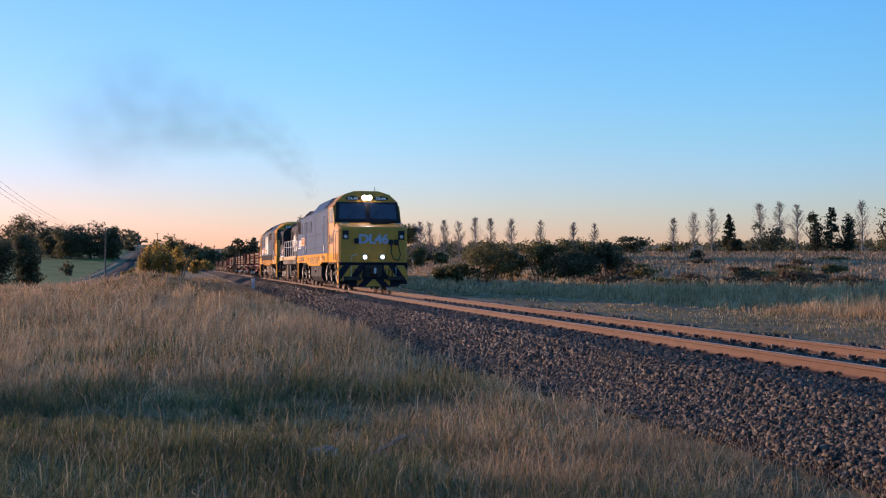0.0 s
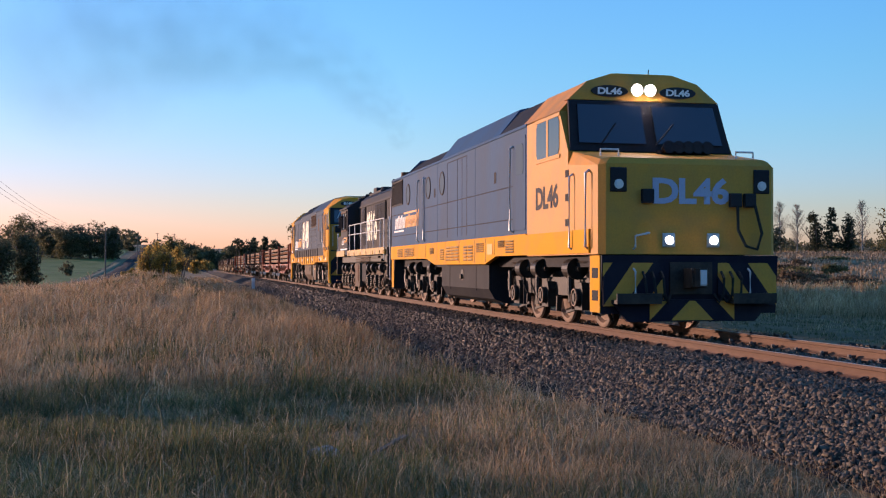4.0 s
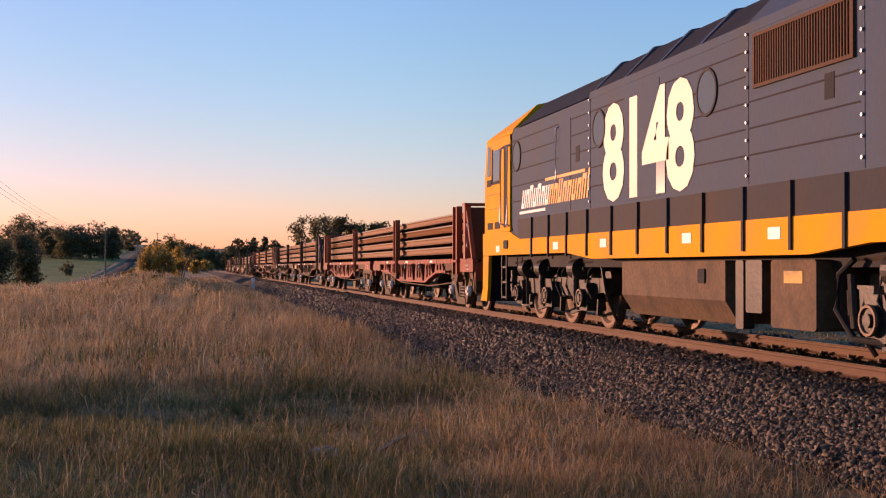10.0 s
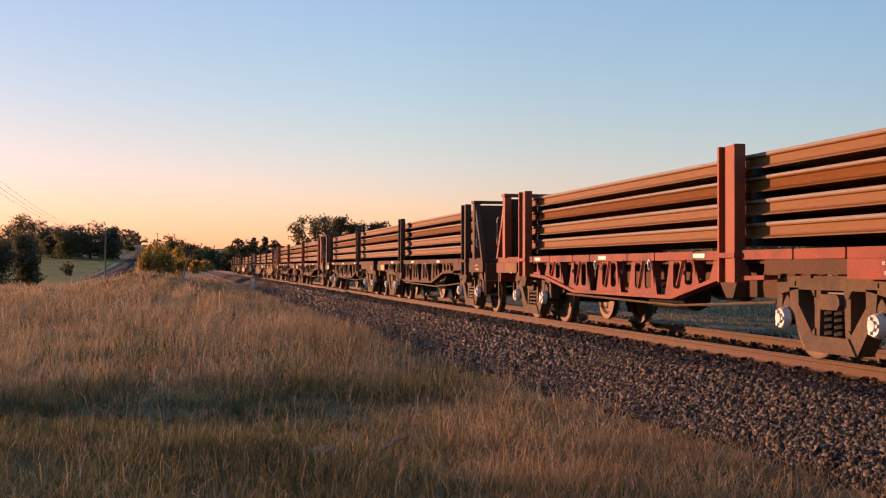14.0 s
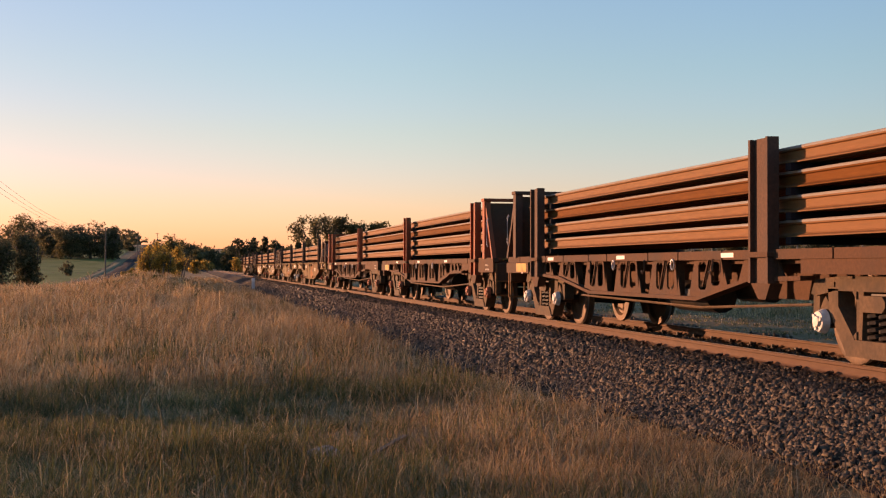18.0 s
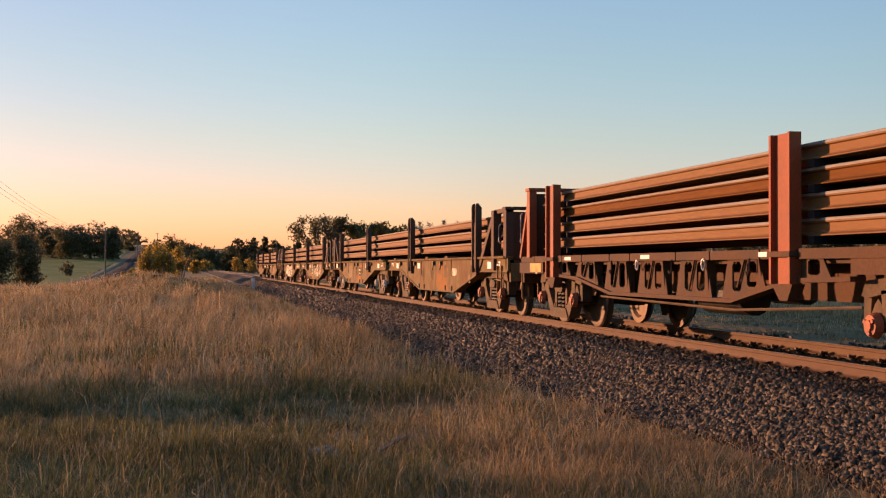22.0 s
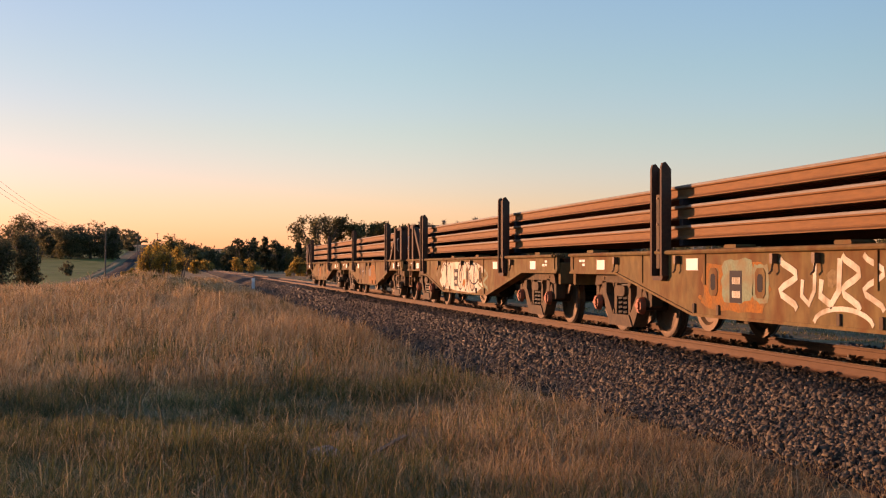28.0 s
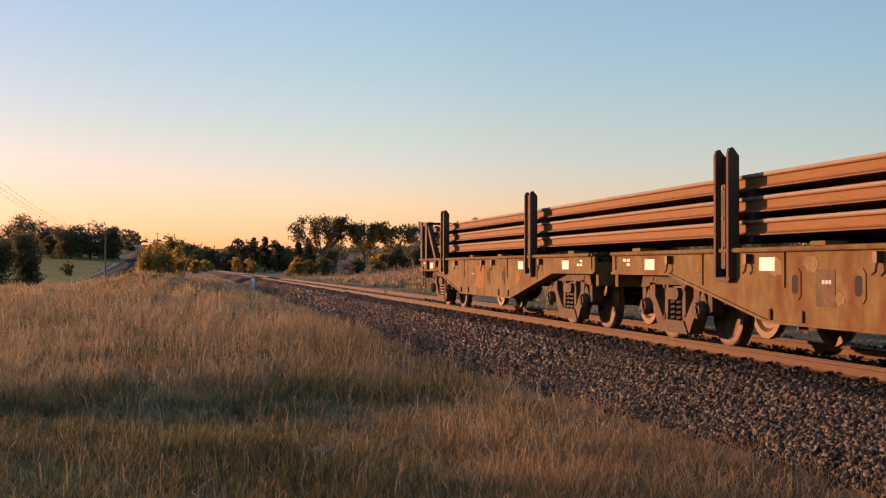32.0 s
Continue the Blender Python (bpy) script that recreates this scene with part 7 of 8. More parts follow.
# verge on the camera's side, in bands of distance; the hollow is greener and shorter
for n, x0, x1, y0, y1, w, hmin, hmax in ((26000, -10.5, -2.7, 7.0, 11.5, 0.0042, 0.10, 0.46), (28000, -13, -2.9, 11, 17, 0.005, 0.14, 0.62), (46000, -19, -3.0, 16, 28, 0.0068, 0.22, 0.84),
                                         (46000, -24, -3.1, 27, 48, 0.011, 0.30, 0.84), (40000, -28, -3.2, 46, 85, 0.021, 0.30, 0.72), (16000, -24, -3.4, 85, 190, 0.045, 0.30, 0.6)):
    x, y, ox, oy, cl = meadow(rng, n, x0, x1, y0, y1, 26)
    tall = patchy(x, y, 0.42, 0.6)
    dry = patchy(x, y, 0.75, 2.0)
    hollow = hollow_green(x, y)
    edge = step(-2.2, -4.6, x)
    tuft = np.clip(bell(y, 9.1, 1.1) * bell(x, -4.95, 0.85) + 0.6 * bell(y, 8.3, 0.6) * bell(x, -3.9, 0.5), 0, 1)
    low = step(19.0, 14.0, y) * step(-6.9, -5.9, x) * (1 - np.clip(tuft * 1.4, 0, 1))
    ok = (rng.random(n) < (1 - 0.8 * low) * (0.25 + 0.75 * edge) * np.clip(-0.15 + 1.8 * dry + tuft, 0.06, 1) * (1 - 0.78 * hollow)) & (x < toe(y))
    h = cl * (hmin + (hmax - hmin) * rng.random(n) ** 1.4 * (0.35 + 0.85 * tall + 0.5 * tuft)) * (1 - 0.5 * hollow) * (0.35 + 0.65 * edge) * (1 - 0.5 * low) * (0.62 + 0.38 * step(17.0, 24.0, y))
    h = np.minimum(h, verge_limit(x, rng) + 0.25 * tuft)
    sow(straw_v, straw_f, *blades(rng, x[ok], y[ok], ox[ok], oy[ok], h[ok], w, 1.25 if y0 < 16 else 0.9, 0.6))
    # single pale stalks that stand over the rest
    m = n // (34 if y0 < 16 else 20)
    x, y, ox, oy, cl = meadow(rng, m, x0, x1, y0, y1, 5, 2.0)
    h = (0.5 * hmax + 0.5 * hmax * rng.random(m)) * (1 - 0.35 * hollow_green(x, y))
    h = np.minimum(h, 1.3 * verge_limit(x, rng) + 0.06)
    sow(stalk_v, stalk_f, *blades(rng, x, y, ox, oy, h, w * 0.8, 0.8, 0.9))
# low matted thatch
for n, x0, x1, y0, y1, w in ((46000, -10.5, -2.5, 7.0, 11, 0.005), (48000, -13, -2.6, 10.5, 18, 0.0065), (24000, -19, -2.8, 17, 34, 0.011)):
    x, y, ox, oy, cl = meadow(rng, n, x0, x1, y0, y1, 10, 1.5)
    ok = (rng.random(n) > 0.55 * hollow_green(x, y)) & (x < toe(y) + 0.12 * rng.normal(size=n))
    h = (0.05 + 0.17 * rng.random(n)) * (0.5 + 0.5 * step(-2.3, -3.3, x))
    sow(straw_v, straw_f, *blades(rng, x[ok], y[ok], ox[ok], oy[ok], h[ok], w, 2.2))
for n, x0, x1, y0, y1, w, hh in ((40000, -10.5, -3.0, 7.0, 11, 0.005, 0.26), (50000, -13, -3.1, 10.5, 17, 0.0062, 0.28), (26000, -19, -3.4, 16, 32, 0.011, 0.40), (16000, -24, -3.6, 32, 75, 0.022, 0.40)):
    x, y, ox, oy, cl = meadow(rng, n, x0, x1, y0, y1, 40)
    wet = np.clip(1.5 - patchy(x, y, 0.75, 2.0) * 1.9, 0, 1)
    ok = rng.random(n) < np.clip(0.08 + 0.75 * wet + 0.9 * hollow_green(x, y), 0, 1) * step(-2.9, -4.8, x)
    h = np.minimum(cl * hh * (0.35 + 0.9 * rng.random(n)) * (1 - 0.35 * bell(y, 13.2, 1.6)), verge_limit(x, rng))
    sow(green_v, green_f, *blades(rng, x[ok], y[ok], ox[ok], oy[ok], h[ok], w, 1.1))
# the green knoll between the line and the road
x, y, ox, oy, cl = meadow(rng, 14000, -17, -6.5, 60, 120, 30)
sow(green_v, green_f, *blades(rng, x, y, ox, oy, cl * 0.3 * (0.4 + 0.8 * rng.random(len(x))), 0.035, 0.9))
# across the track
for n, x0, x1, y0, y1, w, h0, h1 in ((44000, 2.9, 18, 10, 34, 0.011, 0.35, 0.85), (26000, 2.9, 26, 32, 75, 0.024, 0.35, 0.85), (22000, 3.2, 40, 75, 190, 0.055, 0.35, 0.8), (36000, 30, 190, 95, 330, 0.16, 0.35, 0.8)):
    x, y, ox, oy, cl = meadow(rng, n, x0, x1, y0, y1, 14, 40.0 if x0 == 30 else 1.0)
    h = cl * (h0 + (h1 - h0) * rng.random(n) ** 1.2 * (0.4 + 0.7 * patchy(x, y, 0.3, 1.0))) * (0.16 + 0.84 * step(8.0, 13.0, x))
    if x0 == 30:
        bulk("slope_grass", *blades(rng, x, y, ox, oy, h, w, 0.5, 0.5), SLOPE, "brown withered grass on the rising paddock", "grass")
        continue
    g = rng.random(n) < 0.8 * step(13.0, 6.0, x)
    sow(green_v, green_f, *blades(rng, x[g], y[g], ox[g], oy[g], h[g] * 0.7, w, 0.5))
    sow(straw_v, straw_f, *blades(rng, x[~g], y[~g], ox[~g], oy[~g], h[~g] * (0.6 + 0.4 * step(2.8, 5, x[~g])), w, 0.5, 0.5))
bulk("grass_stalks", np.concatenate(stalk_v), np.concatenate(stalk_f), STALK, "thin pale seed stalks standing above the dry grass", "grass")
bulk("dry_grass", np.concatenate(straw_v), np.concatenate(straw_f), STRAW, "tall dry straw-coloured grass with seed heads", "grass")
bulk("green_grass", np.concatenate(green_v), np.concatenate(green_f), GREEN, "short green grass in clumps among the straw", "grass")

# ---- trees ----
BARK = material("grey_brown_bark", (0.12, 0.09, 0.07), 0.9, var=0.3, bump=0.4)
PALE_BARK = material("pale_bark", (0.30, 0.25, 0.21), 0.9, var=0.25, bump=0.3)
EUCALYPT = plant_material("eucalypt_leaves", [(0.0, (0.07, 0.068, 0.036)), (0.6, (0.115, 0.108, 0.056)), (1.0, (0.18, 0.15, 0.082))], 0.55)
PINE = plant_material("pine_needles", [(0.0, (0.03, 0.038, 0.022)), (1.0, (0.062, 0.07, 0.036))], 0.35)
AUTUMN = plant_material("yellow_autumn_leaves", [(0.0, (0.14, 0.12, 0.045)), (0.5, (0.32, 0.21, 0.06)), (1.0, (0.60, 0.40, 0.11))], 0.65)
OLIVE = plant_material("olive_shrub_leaves", [(0.0, (0.075, 0.075, 0.03)), (0.6, (0.155, 0.135, 0.056)), (1.0, (0.25, 0.19, 0.08))], 0.5)
SCRUB = plant_material("brown_scrub_leaves", [(0.0, (0.07, 0.047, 0.03)), (0.6, (0.14, 0.095, 0.055)), (1.0, (0.22, 0.15, 0.085))], 0.45)
TWIG = plant_material("bare_twigs", [(0.0, (0.20, 0.15, 0.12)), (1.0, (0.30, 0.23, 0.18))], 0.1)


def leaves(rng, blobs, n, size):
    """Leaf clumps scattered through uneven lobes (centre, radii): denser near their skins, with gaps."""
    vol = np.array([r[0] * r[1] * r[2] for _, r in blobs]) ** 0.67
    pick = rng.choice(len(blobs), n, p=vol / vol.sum())
    c = np.array([b[0] for b in blobs])[pick]
    r = np.array([b[1] for b in blobs])[pick]
    d = rng.normal(size=(n, 3))
    d /= np.linalg.norm(d, axis=1, keepdims=True)
    k = rng.random(n) ** 0.4 * (0.8 + 0.3 * np.sin(d[:, 0] * 5 + pick) * np.cos(d[:, 2] * 4 + pick * 2))
    p = c + d * r * k[:, None]
    a, b = rng.normal(size=(n, 3)), rng.normal(size=(n, 3))
    a /= np.linalg.norm(a, axis=1, keepdims=True)
    b -= a * (a * b).sum(1, keepdims=True)
    b /= np.linalg.norm(b, axis=1, keepdims=True)
    s = size * (0.5 + rng.random((n, 1)))
    v = np.stack([p - a * s * 0.5, p + b * s * 0.28, p + a * s * 0.5, p - b * s * 0.28], 1).reshape(-1, 3)
    return v, np.arange(4 * n).reshape(n, 4)


def leaf_mesh(v, f, mat):
    ob = bulk("crown", v, f, mat, "x")
    me = ob.data
    bpy.data.objects.remove(ob)
    return me


def limb(s, rng, p, d, length, r, depth, spread, ends):
    """A bent tapering branch, forking."""
    pts = [Vector(p)]
    d = Vector(d).normalized()
    for k in range(3):
        d = (d + Vector((rng.uniform(-1, 1), rng.uniform(-1, 1), rng.uniform(-0.3, 0.6))) * 0.13).normalized()
        pts.append(pts[-1] + d * length / 3)
    s.tube(pts, r, 5 if depth else 4, r * 0.6)
    ends.append(pts[-1])
    if depth:
        for k in range(rng.choice((2, 3))):
            e = (d + Vector((rng.uniform(-1, 1), rng.uniform(-1, 1), rng.uniform(-0.2, 0.8))) * spread).normalized()
            limb(s, rng, pts[-1 - (k == 2)], e, length * rng.uniform(0.55, 0.8), r * 0.58, depth - 1, spread, ends)


def tree(name, label, category, x, y, h, w, mat, bark, seed, kind="round", n=1800, size=0.5, group=""):
    """A tree standing on the land at (x, y), h high and w wide."""
    rnd, rg = random.Random(seed), np.random.default_rng(seed)
    t = thing(name, label, category, group, (x, y, float(ground_height(x, y)) - 0.05))
    s, ends, blobs = Solid(), [], []
    if kind == "round":
        th = h * rnd.uniform(0.12, 0.2)
        s.tube([(0, 0, 0), (rnd.uniform(-0.1, 0.1), 0, th * 0.5), (rnd.uniform(-0.2, 0.2), 0, th)], 0.035 * h, 8, 0.028 * h)
        for k in range(5):
            a = k * 1.26 + rnd.random()
            limb(s, rnd, (0, 0, th), (math.cos(a) * 0.7, math.sin(a) * 0.7, 1.0), h * 0.3, 0.018 * h, 1, 0.6, ends)
        for k in range(11):
            a, q = rnd.uniform(0, 6.28), rnd.uniform(0.2, 0.62)
            zz = rnd.uniform(0.16, 0.82)
            blobs.append(((math.cos(a) * q * w / 2 * (1.15 - 0.5 * abs(zz - 0.5)), math.sin(a) * q * w / 2, h * zz), (w * rnd.uniform(0.2, 0.3), w * rnd.uniform(0.2, 0.3), h * rnd.uniform(0.13, 0.19))))
        blobs.append(((0, 0, h * 0.5), (w * 0.38, w * 0.38, h * 0.4)))
        blobs.append(((0, 0, h * 0.28), (w * 0.36, w * 0.36, h * 0.24)))
        blobs.append(((0, 0, h * 0.13), (w * 0.44, w * 0.44, h * 0.15)))
    elif kind == "open":
        s.tube([(0, 0, 0), (0.2, 0, h * 0.2), (0.1, 0, h * 0.34)], 0.03 * h, 8, 0.022 * h)
        for k in range(6):
            a = k * 1.05 + rnd.random() * 0.6
            limb(s, rnd, (0.1, 0, h * (0.24 + 0.03 * k)), (math.cos(a) * 0.8, math.sin(a) * 0.8, 1.0), h * 0.32, 0.016 * h, 2, 0.6, ends)
        for e in ends:
            if e.z > h * 0.35:
                blobs.append(((e.x, e.y, min(e.z, h * 0.92)), (w * rnd.uniform(0.17, 0.28), w * rnd.uniform(0.17, 0.28), h * rnd.uniform(0.08, 0.14))))
    elif kind == "cone":
        s.tube([(0, 0, 0), (0, 0, h * 0.95)], 0.022 * h, 7, 0.004 * h)
        for k in range(15):
            zz = 0.14 + 0.82 * k / 14
            q = (1.0 - zz) ** 0.75 * w * 0.45
            for m in range(3):
                a = rnd.uniform(0, 6.28)
                blobs.append(((math.cos(a) * q * 0.7, math.sin(a) * q * 0.7, h * zz), (0.12 * w + q * 0.45, 0.12 * w + q * 0.45, h * 0.05)))
    elif kind == "bush":
        for k in range(5):
            a = k * 1.3
            stem = Solid()
            limb(stem, rnd, (math.cos(a) * 0.12 * w, math.sin(a) * 0.12 * w, 0), (math.cos(a) * 0.25 * min(1.5, w / h), math.sin(a) * 0.25 * min(1.5, w / h), 1.0), h * 0.34, 0.016 * h, 1, 0.4, ends)
            part("stem", stem, bark, t)
        for k in range(14):
            a, q = rnd.uniform(0, 6.28), rnd.uniform(0.0, 0.75)
            zz = rnd.uniform(0.12, 0.80) * (1 - 0.45 * q)
            blobs.append(((math.cos(a) * q * w / 2, math.sin(a) * q * w / 2, h * zz), (w * rnd.uniform(0.15, 0.27), w * rnd.uniform(0.15, 0.27), h * rnd.uniform(0.14, 0.25))))
    if kind != "bush":
        part("trunk", s, bark, t)
    v, f = leaves(rg, blobs, n, size)
    v[:, 2] = np.maximum(v[:, 2], 0.05)
    part("crown", leaf_mesh(v, f, mat), mat, t)
    return t


def bare_poplar(x, y, h, seed, group="row of bare poplars"):
    """A leafless poplar: a straight trunk and steep fine branches."""
    rnd = random.Random(seed)
    t = thing("poplar_tree", "bare leafless poplar with upswept grey branches", "tree", group, (x, y, float(ground_height(x, y)) - 0.05))
    s, fine = Solid(), Solid()
    s.tube([(0, 0, 0), (0.05, 0, h * 0.5), (0, 0, h * 0.97)], 0.016 * h, 6, 0.003 * h)
    for k in range(80):
        zz = rnd.uniform(0.10, 0.93)
        a = rnd.uniform(0, 6.28)
        reach = h * 0.33 * (1.0 - zz) ** 0.7 * min(1.0, (zz + 0.12) / 0.42) * rnd.uniform(0.6, 1.0)
        p = Vector((0, 0, h * zz))
        rise = min(reach * 1.4, h * (1.0 - zz) * 0.9 + 0.1)
        tip = p + Vector((math.cos(a) * reach, math.sin(a) * reach, rise))
        d = tip - p
        s.tube([p, p + d * 0.6], 0.035, 3, 0.018)
        for m in range(12):
            b = p + d * rnd.uniform(0.25, 0.9)
            e = Vector((rnd.uniform(-1, 1), rnd.uniform(-1, 1), rnd.uniform(0.2, 1.2))) * 0.055 * h
            fine.tube([b, b + e], 0.018, 3, 0.01)
    part("trunk", s, PALE_BARK, t)
    part("twig", fine, TWIG, t)["kind"] = "stuff"
    return t


DARK_TREE = "dense dark green tree on the hillside"
# (x, y, height, width): hill to the camera's left, beyond the road
for i, (x, y, h, w, n) in enumerate(((-30.3, 150, 8.4, 7.5, 3000), (-27.4, 158, 8.6, 5.5, 2600), (-34.5, 160, 8.8, 8.0, 2600), (-46.5, 420, 13, 16, 2600), (-40.5, 425, 14, 17, 2600), (-32.4, 415, 13.1, 8.2, 3200), (-35.8, 428, 12.5, 9, 2600), (-53.5, 430, 14, 16, 2400), (-61, 440, 16, 15, 2000), (-67, 450, 17, 15, 2000), (-50, 440, 14, 14, 2000))):
    tree("tree", DARK_TREE, "tree", x, y, h, w, EUCALYPT, BARK, 100 + i, "round", int(n * (2.4 if y < 200 else 1.8)), 0.3 if y < 200 else 0.6)
tree("shrub", "rounded dark green paddock shrub", "shrub", -36.0, 300, 4.6, 4.4, EUCALYPT, BARK, 131, "bush", 900, 0.4)
for i, (x, y, h, w) in enumerate(((-13.4, 176, 7.4, 4.6), (-10.8, 174, 7.0, 4.2), (-12.0, 184, 7.0, 4.4), (-9.0, 190, 6.4, 4.0), (-15.4, 174, 3.0, 3.0))):
    tree("autumn_tree", "yellow autumn tree beside the railway cutting", "tree", x, y, h, w, AUTUMN, BARK, 140 + i, "bush", 3600, 0.24)
# beyond the end of the straight, both sides of the line
for i, (x, y, h, w) in enumerate(((10.0, 395, 13.5, 9), (13.5, 400, 11.5, 7), (17.5, 405, 12.0, 7), (21.5, 400, 11.5, 7), (29.0, 410, 11.0, 6), (32.0, 405, 11.5, 6), (6.5, 420, 10, 7))):
    tree("pine_tree", "dark pine standing beyond the railway", "tree", x, y, h, w, PINE, BARK, 160 + i, "cone" if i % 3 else "round", 1700, 0.8)
for i, (x, y, h, w) in enumerate(((5.2, 330, 5.2, 5), (9.6, 335, 5.2, 7), (-2.5, 350, 4.5, 6), (-8.5, 360, 6.0, 9), (-6.0, 300, 4.0, 5))):
    tree("autumn_tree", "yellowing autumn tree near the railway", "tree", x, y, h, w, AUTUMN if i != 3 else EUCALYPT, BARK, 180 + i, "bush", 1000, 0.45)
for i, (x, y, h, w, m) in enumerate(((14.5, 250, 4.6, 5.5, AUTUMN), (20.3, 248, 5.2, 6.5, OLIVE), (17.5, 255, 4.0, 5.0, OLIVE), (30.5, 240, 4.6, 5.5, AUTUMN), (34.0, 238, 5.6, 5.5, EUCALYPT), (38.0, 236, 4.6, 5.0, OLIVE), (41.5, 234, 3.2, 5.5, OLIVE), (26.5, 246, 4.4, 5, EUCALYPT))):
    tree("bush", "large bush with yellowing leaves in dry grass" if m is AUTUMN else "large dense green bush in dry grass", "bush", x, y, h, w, m, BARK, 200 + i, "bush", 2600, 0.34)
tree("eucalyptus_tree", "tall open-crowned eucalyptus among bushes", "tree", 21.0, 262, 12.9, 7.4, EUCALYPT, BARK, 221, "open", 5200, 0.48)
tree("eucalyptus_tree", "tall open-crowned eucalyptus among bushes", "tree", 30.2, 262, 11.2, 7.6, OLIVE, BARK, 222, "open", 5200, 0.48)
tree("eucalyptus_tree", "tall open-crowned eucalyptus among bushes", "tree", 37.0, 264, 9.8, 6.5, OLIVE, BARK, 227, "open", 4200, 0.48)
tree("dry_bush", "pale leafless bush of bare twigs", "bush", 22.4, 232, 3.2, 4.6, TWIG, PALE_BARK, 223, "bush", 700, 0.4)
bare_poplar(41.5, 255, 9.5, 230)
# across the paddock
for i, (px, top, r) in enumerate(((731, 392, 300), (760, 391, 300), (785, 387, 300), (812, 389, 302), (841, 383, 302), (868, 384, 304), (905, 384, 304), (957, 387, 306), (1015, 391, 306), (1052, 393, 308), (1192, 384, 300), (1228, 374, 300), (1260, 368, 300), (1345, 360, 305), (1380, 357, 305), (1411, 362, 305), (1526, 358, 305))):
    az = radians(12.02) + math.atan((px - 784) / 2115.0)
    x, y = -7.64 + r * math.sin(az), r * math.cos(az)
    z = float(ground_height(x, y))
    bare_poplar(x, y, 1.01 + (471 - top) / 2115.0 * r - z, 300 + i)
for i, (x, y, h, w, m) in enumerate(((24.5, 128, 5.4, 7.5, OLIVE), (28.0, 131, 5.0, 6.5, OLIVE), (31.0, 128, 5.6, 7.0, OLIVE), (34.5, 126, 6.6, 6.8, OLIVE), (37.4, 124, 5.4, 6.5, EUCALYPT), (32.6, 122, 3.8, 6.5, EUCALYPT), (21.0, 130, 3.4, 5.0, OLIVE))):
    tree("bush", "large olive-green bush at the paddock edge", "bush", x, y, h, w, m, BARK, 400 + i, "bush", 5200, 0.24)
for i, (px, base, top, hw, r, kind, m) in enumerate(((1118, 452, 411, 37, 280, "round", EUCALYPT), (1291, 445, 379, 17, 300, "cone", PINE), (1300, 448, 415, 18, 298, "bush", EUCALYPT), (1362, 446, 388, 39, 295, "round", EUCALYPT), (1444, 443, 370, 19, 300, "round", PINE), (1472, 443, 368, 20, 300, "cone", PINE), (1500, 442, 373, 17, 300, "round", PINE), (1575, 446, 356, 44, 280, "round", OLIVE), (760, 470, 438, 28, 300, "bush", EUCALYPT), (850, 470, 443, 40, 310, "bush", EUCALYPT), (930, 465, 444, 40, 310, "bush", EUCALYPT), (1010, 462, 446, 40, 310, "bush", EUCALYPT), (1180, 455, 442, 30, 310, "bush", OLIVE))):
    az = radians(12.02) + math.atan((px - 784) / 2115.0)
    x, y = -7.64 + r * math.sin(az), r * math.cos(az)
    z = float(ground_height(x, y))
    tree("paddock_tree", "dark green tree standing on the paddock's crest" if kind != "cone" else "dark conical pine on the paddock's crest", "tree", x, y, max(2.2, 1.01 + (471 - top) / 2115.0 * r - z), 2 * hw / 2115.0 * r, m, BARK, 430 + i, kind, 1500, 0.55)
rr = random.Random(9)
for i in range(26):
    px, r = rr.uniform(1080, 1640), rr.uniform(95, 230)
    az = radians(12.02) + math.atan((px - 784) / 2115.0)
    x, y = -7.64 + r * math.sin(az), r * math.cos(az)
    tree("scrub_bush", "low brown scrub on the dry slope", "bush", x, y, rr.uniform(0.9, 2.0), rr.uniform(3.5, 8.0), SCRUB if i % 3 else OLIVE, BARK, 460 + i, "bush", 900, 0.32)
# small trees beside the top of the road
for i, (x, y, h, w) in enumerate(((-33, 520, 4.5, 7), (-30.5, 500, 3.6, 5), (-36, 510, 5.0, 8), (-20.5, 500, 4.6, 6), (-18.5, 470, 5.0, 7), (-21.8, 455, 4.2, 5), (-20.4, 430, 4.0, 5), (-18.4, 415, 4.6, 6), (-16.0, 400, 4.8, 6), (-13.6, 410, 5.2, 6), (-20.8, 400, 3.6, 5), (-17.5, 385, 3.8, 5))):
    tree("tree", "small dark tree near the top of the road", "tree", x, y, h, w, EUCALYPT, BARK, 545 + i, "bush", 900, 0.6)
# the wood that closes the straight
for i in range(18):
    x, y = -15 + i * 3.6 + rr.uniform(-1.5, 1.5), rr.uniform(470, 540)
    tree("tree", "dark tree in the wood beyond the straight", "tree", x, y, rr.uniform(9.0, 12.0), rr.uniform(8, 12), EUCALYPT if i % 3 else OLIVE, BARK, 520 + i, "round", 1500, 0.8)
# distant woods along the skyline: one object
rg = np.random.default_rng(77)
blobs = []
for k in range(420):
    a = radians(rg.uniform(-16, 40))
    r = rg.uniform(620, 1250)
    x, y = -7.64 + r * math.sin(a), r * math.cos(a)
    if abs(x) < 20 and r < 900:
        continue
    s = rg.uniform(4, 9)
    blobs.append(((x, y, float(ground_height(x, y)) + s * 0.55), (s * 1.2, s * 1.2, s * 0.7)))
v, f = leaves(rg, blobs, 30000, 2.4)
bulk("distant_woods", v, f, EUCALYPT, "distant dark woods along the low hills", "woods")
# ---- small things beside the line ----
WOOD_POLE = material("weathered_pole_wood", (0.16, 0.12, 0.09), 0.9, var=0.25, bump=0.3)
